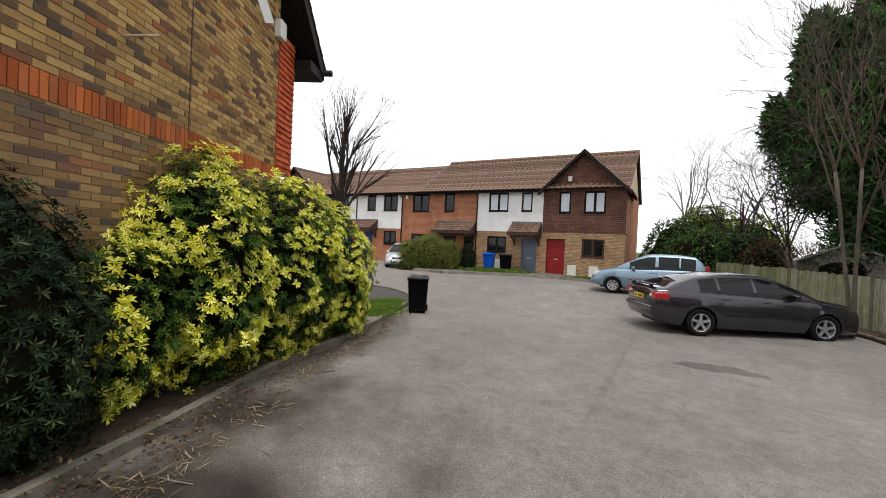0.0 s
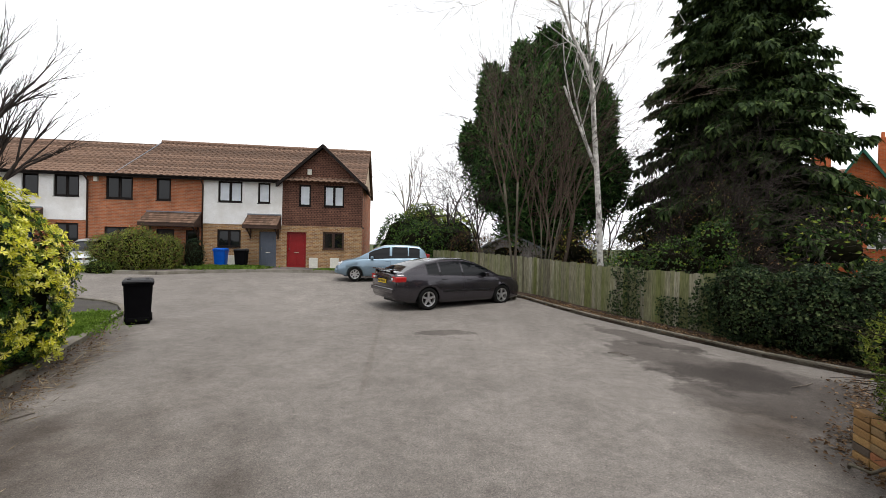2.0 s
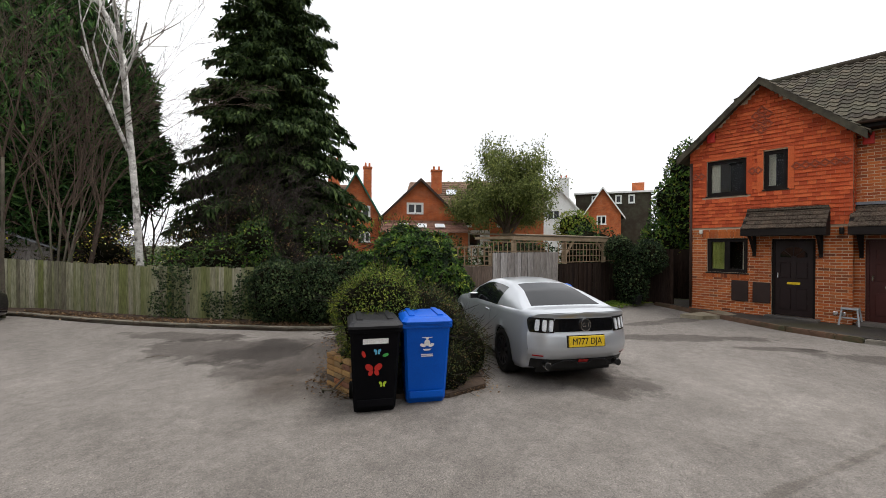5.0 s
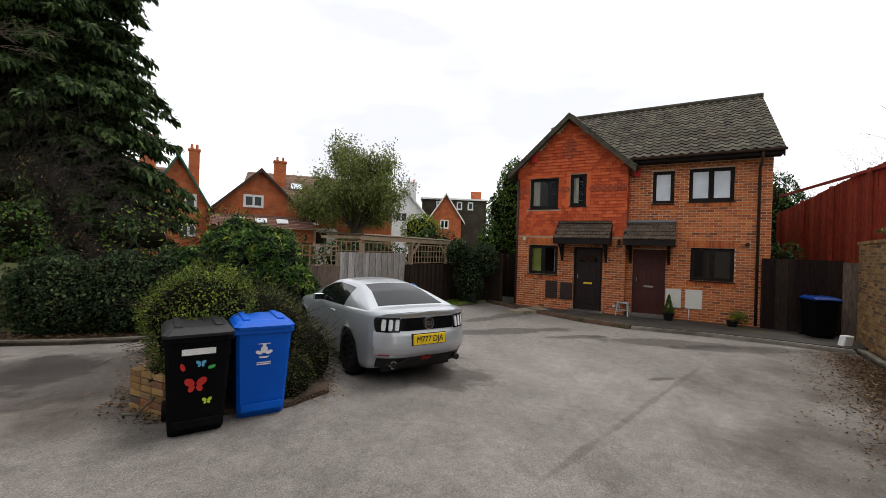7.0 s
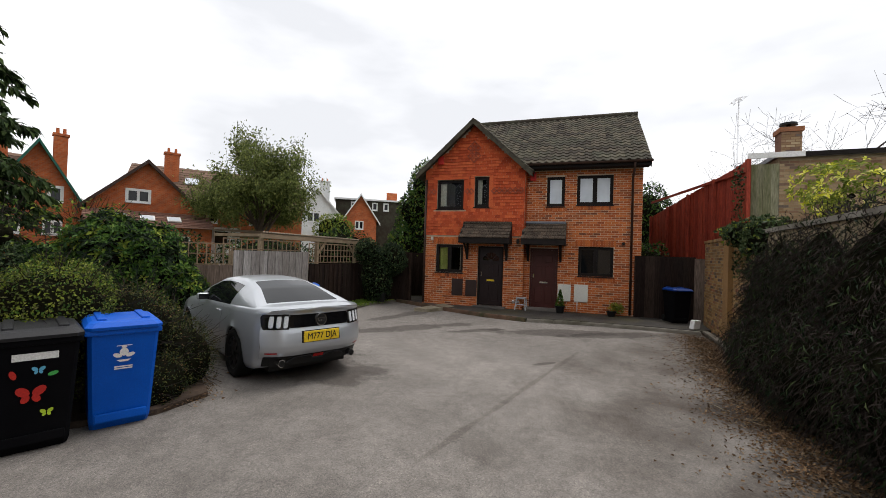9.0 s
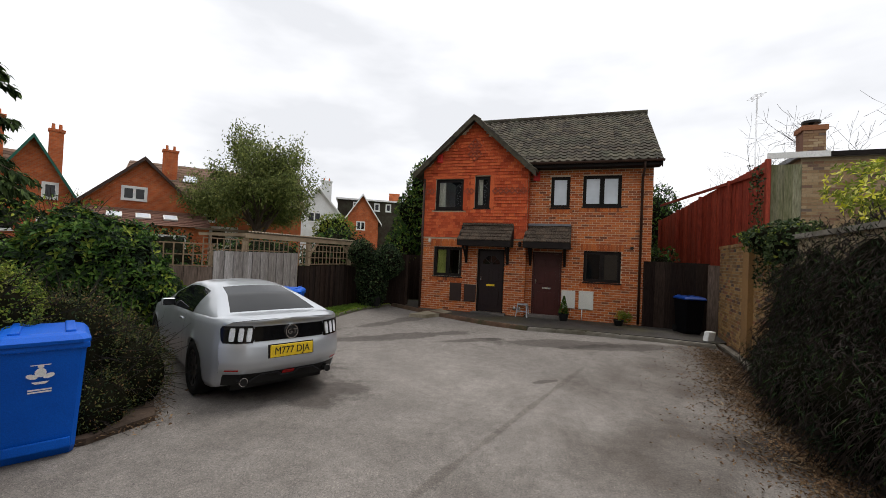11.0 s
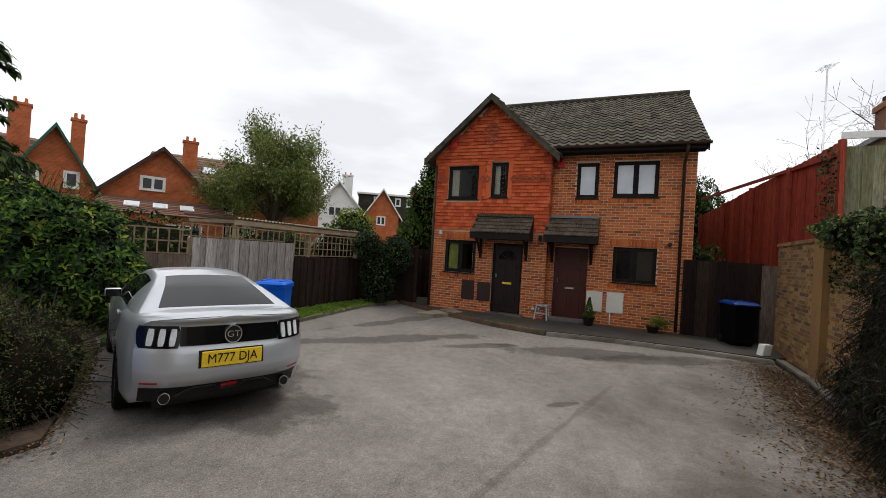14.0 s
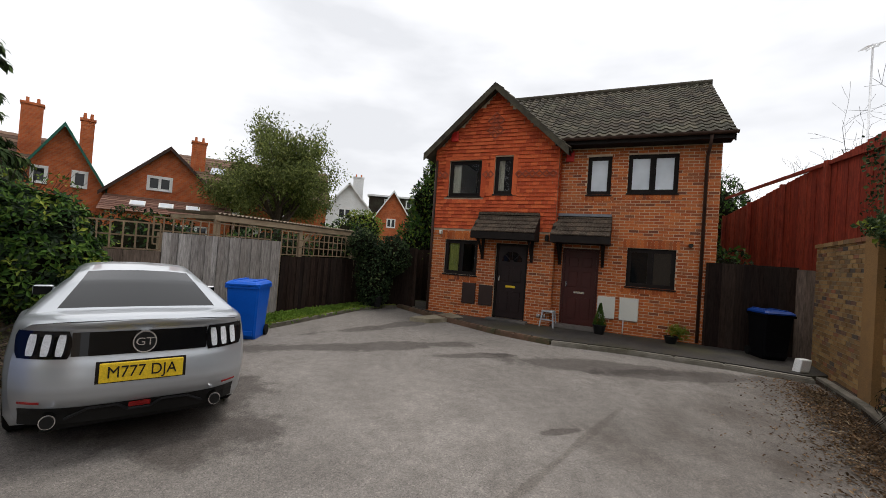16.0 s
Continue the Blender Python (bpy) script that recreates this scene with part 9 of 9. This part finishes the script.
tp = np.array([tuple(a) for a, b in tips])
B = np.repeat(tp, 44, 0) + rg.normal(size=(len(tp) * 44, 3)) * 0.30
obj("foliage", leaf_mesh(B, rand_dirs(rg, len(B)) + np.array([0, 0, -0.5]), rand_dirs(rg, len(B)), rg.uniform(0.14, 0.3, len(B)), rg.uniform(0.06, 0.11, len(B)), LEAF_WIL), wil, kind="stuff")


# ---- pots, stool, box and litter ----
def pot(at, r, h, mat, label, z=0.085):
    t = thing("plant_pot", label, "plant pot", Matrix.Translation((*at, z)), "pots by the doors")
    v, f = [], []
    n = 20
    for zz, rr in ((0, r * .72), (h * .85, r * .96), (h * .86, r * 1.05), (h, r * 1.05), (h, r * .93), (h * .85, r * .9)):
        for k in range(n):
            v.append((rr * math.cos(2 * PI * k / n), rr * math.sin(2 * PI * k / n), zz))
    for i in range(5):
        for k in range(n):
            f.append((i * n + k, i * n + (k + 1) % n, (i + 1) * n + (k + 1) % n, (i + 1) * n + k))
    f += [tuple(range(n))[::-1], tuple(range(5 * n, 6 * n))]
    obj("pot", mesh_of(v, f, mat), t)
    return t


def ha(u, y):
    q = HA @ Vector((u, y, 0))
    return (q.x, q.y)


rg = np.random.default_rng(81)
p1 = pot(ha(4.62, -0.12), 0.15, 0.22, BLACK_P, "black pot with a small cone-shaped conifer")
n = 900
q = rg.uniform(0, 1, n) ** 1.3
a = rg.uniform(0, 2 * PI, n)
rr = 0.13 * (1 - q) * rg.uniform(0.6, 1.1, n)
obj("conifer_growth", leaf_mesh(np.stack([rr * np.cos(a), rr * np.sin(a), 0.2 + q * 0.5], 1), np.stack([np.cos(a), np.sin(a), np.full(n, 1.6)], 1), rand_dirs(rg, n), 0.05, 0.018, LEAF_GRN), p1, kind="stuff")
p2 = pot(ha(6.1, -0.1), 0.14, 0.16, BLACK_P, "small dark pot with a trailing green fern")
n = 260
a = rg.uniform(-0.6, 0.8, n)
obj("fern_growth", leaf_mesh(np.stack([0.3 * rg.uniform(-.1, .9, n), 0.3 * rg.uniform(-.9, .2, n) - 0.05, 0.15 + 0.2 * rg.uniform(0, 1, n)], 1), rand_dirs(rg, n) + np.array([0, -.6, .3]), rand_dirs(rg, n), 0.13, 0.02, LEAF_LIM), p2, kind="stuff")
pot(settle(13.75, 1.55), 0.16, 0.3, BLACK_P, "black pot at the foot of the ivy climber")
st = thing("step_stool", "small grey plastic folding step stool by the doors", "stool", face_at(ha(3.42, -0.05), -106, 0.085))
STOOL_M = grainy("pale_grey_plastic", (0.30, 0.32, 0.34), (0.40, 0.42, 0.44), 4, 0.5, 0.05, 40)
part("top", bbox(-0.15, 0.15, -0.12, 0.12, 0.36, 0.4, 0.01), STOOL_M, st)
for sx in (-1, 1):
    for sy in (-1, 1):
        P = Pile()
        vs, fs = tube([(sx * 0.17, sy * 0.17, 0.0), (sx * 0.13, sy * 0.1, 0.37)], [0.02, 0.02], 4)
        P.add(vs, fs)
        obj("leg", P.mesh(STOOL_M), st)
part("step", bbox(-0.13, 0.13, -0.15, -0.1, 0.16, 0.19, 0.006), STOOL_M, st)
wb_ = thing("paper_packet", "small crumpled white box lying on the kerb", "box", settled(face_at((10.35, -7.62), -75, 0.09)))
bm = bbox(-0.10, 0.10, -0.07, 0.07, 0.0, 0.22, 0.02)
for v_ in bm.verts:
    v_.co.x += 0.06 * v_.co.z / 0.26 + 0.012 * math.sin(v_.co.z * 40)
part("carton", bm, WHITE_P, wb_)
st2 = thing("fallen_stick", "bare pale stick lying beside the brick planter", "stick", settled(Matrix.Translation((2.95, 3.3, 0))))
pipe(st2, [(0, 0, 0.02), (-0.12, -0.15, 0.12), (-0.1, -0.32, 0.14), (-0.02, -0.45, 0.3)], 0.012, BARK_GREY, "stem")
for i, (x, y, a_, L_) in enumerate(((-5.2, 2.35, 1.1, 0.5), (-3.6, 0.55, 0.4, 0.35), (-6.0, 3.6, 2.0, 0.4), (4.0, 5.5, 0.3, 0.5), (2.2, 6.8, 2.4, 0.35))):
    tw = thing("fallen_twig", "thin pale twig lying on the tarmac", "twig", settled(Matrix.Translation((x, y, 0.006))), "twigs on the yard")
    pipe(tw, [(0, 0, 0), (math.cos(a_) * L_ * .5, math.sin(a_) * L_ * .5, 0.02), (math.cos(a_ + .2) * L_, math.sin(a_ + .2) * L_, 0.0)], 0.006, TWIG_L, "stem")


STRAW_M = leafy("dry_straw", [(0, (0.10, 0.075, 0.05)), (0.7, (0.26, 0.20, 0.13)), (1, (0.45, 0.37, 0.26))], 0.1, 0.8)


def litter(name, label, line, n, width, seed, mat=LITTER, size=0.05, z=0.012, up=0.15, thin=0.55):
    """Dead leaves or grass strewn about a line."""
    rg = np.random.default_rng(seed)
    pts = np.array([settle(*p) for p in line], float)
    seg = np.linalg.norm(np.diff(pts, axis=0), axis=1)
    cum = np.concatenate([[0], np.cumsum(seg)])
    s = rg.uniform(0, cum[-1], n)
    xy = np.stack([np.interp(s, cum, pts[:, 0]), np.interp(s, cum, pts[:, 1])], 1)
    xy += rg.normal(size=(n, 2)) * width * rg.uniform(0.2, 1, (n, 1))
    zz = np.array([rise(a, b) for a, b in xy]) + z + rg.uniform(0, 0.015, n)
    d = rg.normal(size=(n, 3)) * np.array([1, 1, 0.25]) + np.array([0, 0, up])
    ups = np.tile([0, 0, 1.0], (n, 1)) + rg.normal(size=(n, 3)) * 0.4
    S = rg.uniform(0.5, 1.3, n) * size
    o = new(name, leaf_mesh(np.column_stack([xy, zz]), d, ups, S, S * thin, mat, fold=0.3))
    return tagged(o, label, "leaf litter", kind="stuff")


litter("leaf_litter", "brown dead leaves strewn along the hedge kerb", [(9.6, -7.2), (8.3, -6.75), (6.8, -6.0), (4.3, -5.0), (2.4, -4.4)], 15000, 0.5, 91, size=0.038)
litter("leaf_litter", "brown leaves along the kerb under the yellow bush", [(-2.6, -0.9), (-3.6, 0.0), (-4.2, 0.9), (-5.3, 2.2), (-6.1, 3.6), (-7.4, 5.2), (-8.4, 6.5)], 1100, 0.2, 92, size=0.045)
litter("leaf_litter", "dead leaves on the soil under the fence", [(0.9, 13.6), (1.8, 12.3), (3.3, 9.9), (4.8, 7.6), (5.9, 6.2)], 2600, 0.22, 93, z=0.07, size=0.06)
litter("leaf_litter", "dead leaves around the planting island", [(5.2, 5.9), (4.2, 4.6), (3.2, 3.6), (3.0, 2.9)], 900, 0.2, 94, size=0.05)
litter("leaf_litter", "leaf litter at the foot of the spreading shrub", [(3.95, 1.95), (4.5, 1.72), (5.3, 2.4), (6.4, 3.5)], 900, 0.14, 95, size=0.04, z=0.03)
litter("leaf_litter", "dead leaves lying on the soil of the flower bed", [(-2.9, -1.4), (-3.9, 0.0), (-4.7, 1.0), (-5.8, 2.4), (-6.7, 3.9), (-7.5, 4.9)], 1500, 0.25, 97, z=0.075)
litter("straw", "thin dry straw and twigs swept along the kerb", [(-3.3, 0.3), (-4.0, 1.2), (-5.2, 2.6), (-6.1, 4.0), (-7.2, 5.4)], 700, 0.22, 89, mat=STRAW_M, size=0.16, thin=0.06, up=0.05)
litter("straw", "thin dry twigs lying along the hedge kerb", [(8.6, -6.6), (6.8, -5.9), (4.3, -4.9)], 260, 0.3, 88, mat=STRAW_M, size=0.15, thin=0.05, up=0.05)
litter("leaf_litter", "dark crumbs of debris in the kerb gutter", [(-3.3, 0.2), (-4.1, 1.2), (-5.2, 2.5), (-6.1, 4.0), (-7.3, 5.5)], 2600, 0.16, 87, size=0.018)
litter("grass", "short green grass of the lawn by the corner", [(-8.1, 5.5), (-9.0, 6.4), (-9.7, 7.2)], 9000, 0.30, 96, mat=GRASS, size=0.06, z=0.07, up=1.6)
litter("grass", "short grass strip under the garden fence", [(7.6, 4.2), (8.6, 3.6), (9.8, 3.1), (13.2, 2.35), (14.2, 1.9)], 14000, 0.26, 98, mat=GRASS, size=0.07, z=0.045, up=1.4)
litter("grass", "short green front lawn grass of the terrace", [(-15.6, 17.0), (-13.2, 18.7)], 9000, 0.45, 99, mat=GRASS, size=0.17, z=0.09, up=1.4)
litter("grass", "short green front lawn grass of the end house", [(-9.7, 19.4), (-8.2, 19.6)], 5000, 0.3, 100, mat=GRASS, size=0.1, z=0.09, up=1.4)
litter("moss_tufts", "mossy weeds along the kerb of the garden fence", [(9.4, 2.75), (10.3, 2.5), (13.3, 1.98), (14.6, 1.2)], 2500, 0.05, 101, mat=LEAF_LIM, size=0.04, z=0.06, up=1.0)

# ---- bricks and tiles, last ----
def bricks(parent, items, mat, near, limit=300, m=None, name="brick", label=""):
    if m is not None:
        holder = thing("brickwork", "", "")
        holder.parent = parent
        holder.matrix_basis = m
        parent = holder
    split_pieces(items, name, lambda it: boxes_mesh(it, mat), mat, parent, near, limit, label=label)


# pair of houses
rb = random.Random(4)
b1 = brick_boxes(0, WB, 0.05, 2.42, bay_holes, 0.0, rnd=rb)
bricks(pair, b1, BRICK_R, lambda i: abs(i[0] - 2.4) + abs(i[4] - 1.2), 300)
b2 = brick_boxes(WB, WT, 0.05, W2 - 0.25, rec_holes, RB, rnd=rb)
bricks(pair, b2, BRICK_R, lambda i: abs(i[0] - 6.2) + abs(i[4] - 1.4), 300, m=Matrix.Translation((0, 0, 0.0)))
# soldier courses over and under the windows
for h, y in [(q, 0.0) for q in bay_holes[2:3]] + [(q, RB) for q in rec_holes[:3]]:
    its = []
    x = h[0] - 0.1
    while x < h[1] + 0.04:
        its.append((x, x + 0.065, y - 0.012, y + 0.002, h[2] - 0.15, h[2] - 0.04))
        if h[3] < 3:
            its.append((x, x + 0.065, y - 0.012, y + 0.002, h[3] + 0.01, h[3] + 0.2))
        x += 0.075
    holder = thing("soldier_course", "", ""); holder.parent = pair
    split_pieces(its, "brick", lambda it: boxes_mesh(it, BRICK_R), BRICK_R, holder, lambda i: i[0])
gz = lambda x: W1 + (6.20 - W1) * (1 - abs(x - WB / 2) / (WB / 2))
ht = hung_tiles(0, WB, 2.44, 6.1, bay_holes, 0.0, keep=lambda x, z: z < gz(x) - 0.03)
ht = [t for t in ht]


def tile_parts(parent, items, mat, near, limit=300, name="tile"):
    items = sorted(items, key=near)
    cache = {}
    for a, b, z, zt, y, o in items[:limit]:
        k = (round(b - a, 2), round(zt - z, 2))
        if k not in cache:
            cache[k] = wedge_pile([(0, b - a, 0, zt - z, 0, 0.032)]).mesh(mat)
        obj(name, cache[k], parent).matrix_basis = Matrix.Translation((a, y, z))
    if len(items) > limit:
        obj(name + "s", wedge_pile(items[limit:]).mesh(mat), parent, kind="stuff")




def diamond(cx, cz, r):
    """Outline of a diamond laid in small proud tiles."""
    out = []
    k = 3
    for i in range(k * 4):
        a = i / k
        s_, f_ = int(a), a - int(a)
        cs = [(0, 1), (1, 0), (0, -1), (-1, 0), (0, 1)]
        x = cs[s_][0] * (1 - f_) + cs[s_ + 1][0] * f_
        z = cs[s_][1] * (1 - f_) + cs[s_ + 1][1] * f_
        out.append((cx + x * r, cz + z * r))
    return out


ORN_M = grainy("ornament_tiles", (0.20, 0.05, 0.028), (0.28, 0.075, 0.04), 8, 0.8, 0.2, 60)
orn = thing("ornament_band", "", ""); orn.parent = pair
me_o = bbox(-0.018, 0.018, -0.046, -0.03, -0.018, 0.018, 0.004, 1)
me_om = bpy.data.meshes.new("ornament_tile"); me_o.to_mesh(me_om); me_o.free(); me_om.materials.append(ORN_M)
spots = []
for x0_, x1_ in ((0.08, 0.40), (1.46, 1.72), (2.34, 3.40)):
    n_ = max(1, round((x1_ - x0_) / 0.17))
    for i in range(n_):
        spots += diamond(x0_ + (i + 0.5) * (x1_ - x0_) / n_, 3.93, 0.085)
for dx, dz in ((0, 0), (0.13, 0.13), (-0.13, 0.13), (0.13, -0.13), (-0.13, -0.13), (0, 0.26), (0, -0.26)):
    spots += diamond(WB / 2 + dx, 5.25 + dz, 0.09)
for x, z in spots[:290]:
    obj("ornament_tile", me_om, orn).matrix_basis = Matrix.Translation((x, 0, z)) @ Matrix.Rotation(PI / 4, 4, "Y")
tile_parts(pair, ht, TILE_HUNG, lambda t: abs(t[0] - 2.6) + abs(t[2] - 3.0))
for h_ in bay_holes[:2]:
    obj("window_surround", boxes_mesh([(h_[0] - 0.13, h_[0] - 0.002, -0.03, 0.0, h_[2] - 0.03, h_[3] + 0.03), (h_[1] + 0.002, h_[1] + 0.13, -0.03, 0.0, h_[2] - 0.03, h_[3] + 0.03), (h_[0] - 0.13, h_[1] + 0.13, -0.03, 0.0, h_[3] + 0.031, h_[3] + 0.12)], TILE_HUNG), pair)
# return of the tile-hung bay
ret = thing("tile_return", "", ""); ret.parent = pair
ret.matrix_basis = Matrix.Translation((WB, 0, 0)) @ Matrix.Rotation(PI / 2, 4, "Z")
obj("tiles", wedge_pile(hung_tiles(0, RB, 2.44, 4.6, [], 0.0)).mesh(TILE_HUNG), ret, kind="stuff")
obj("bricks", boxes_mesh(brick_boxes(0, RB, 0.05, 2.4, [], 0.0), BRICK_R), ret, kind="stuff")
# right flank of the pair
rf = thing("flank_brickwork", "", ""); rf.parent = pair
rf.matrix_basis = Matrix.Translation((WT, RB, 0)) @ Matrix.Rotation(PI / 2, 4, "Z")
obj("bricks", boxes_mesh(brick_boxes(0, 3.2, 0.05, W2 - 0.1, [], 0.0), BRICK_R), rf, kind="stuff")

# end wall: local x runs from -S_END to 0
be = brick_boxes(-S_END, -0.80, 0.6, 2.83, [], 0.0, proud=0.006, rnd=rb) + brick_boxes(-S_END, -0.80, 3.06, 7.15, [], 0.0, proud=0.006, rnd=rb)
lower = [i for i in be if i[5] < 2.9]
upper = [i for i in be if i[5] >= 2.9]
hl = thing("lower_brickwork", "", ""); hl.parent = flank
split_pieces(lower, "brick", lambda it: boxes_mesh(it, BRICK_YD), BRICK_YD, hl, lambda i: abs(i[0] + 6.2) + abs(i[4] - 2.8))
hu = thing("upper_brickwork", "", ""); hu.parent = flank
split_pieces(upper, "brick", lambda it: boxes_mesh(it, BRICK_Y), BRICK_Y, hu, lambda i: abs(i[0] + 5.4) + abs(i[4] - 3.3))
hs = thing("soldier_course", "", "", kind=""); hs.parent = flank
its = [(x, x + 0.063, -0.012, 0.002, 2.835, 3.05) for x in np.arange(-S_END, -0.86, 0.0745)]
split_pieces(its, "brick", lambda it: boxes_mesh(it, BRICK_R), BRICK_R, hs, lambda i: -i[0] * 0 + abs(i[0] + 5))
fe = thing("tile_edge", "", ""); fe.parent = flank
split_pieces([], "tile", None, None, fe, None)
tile_parts(fe, hung_tiles(-0.80, -0.18, 2.98, 5.35, [], 0.0), TILE_HUNG, lambda t: t[2])

# boundary wall and garage
bw_ = brick_boxes(-1.28, 3.4, 0.0, 2.3, [], 0.12, proud=0.006, rnd=rb)
bricks(yard_wall, bw_, BRICK_YD, lambda i: abs(i[0] - 1.0) + abs(i[4] - 1.6), 300)
bg = brick_boxes(0.02, 6.9, 2.2, 4.5, [], 0.0, proud=0.006, rnd=rb)
bricks(garage, bg, BRICK_GAR, lambda i: abs(i[0] - 1.0) + abs(i[4] - 3.5), 300)
bc = brick_boxes(-0.23, 0.23, 0.0, 0.85, [], -0.231, proud=0.005, rnd=rb)
split_pieces(bc, "brick", lambda it: boxes_mesh(it, BRICK_GAR), BRICK_GAR, ch, lambda i: i[4])
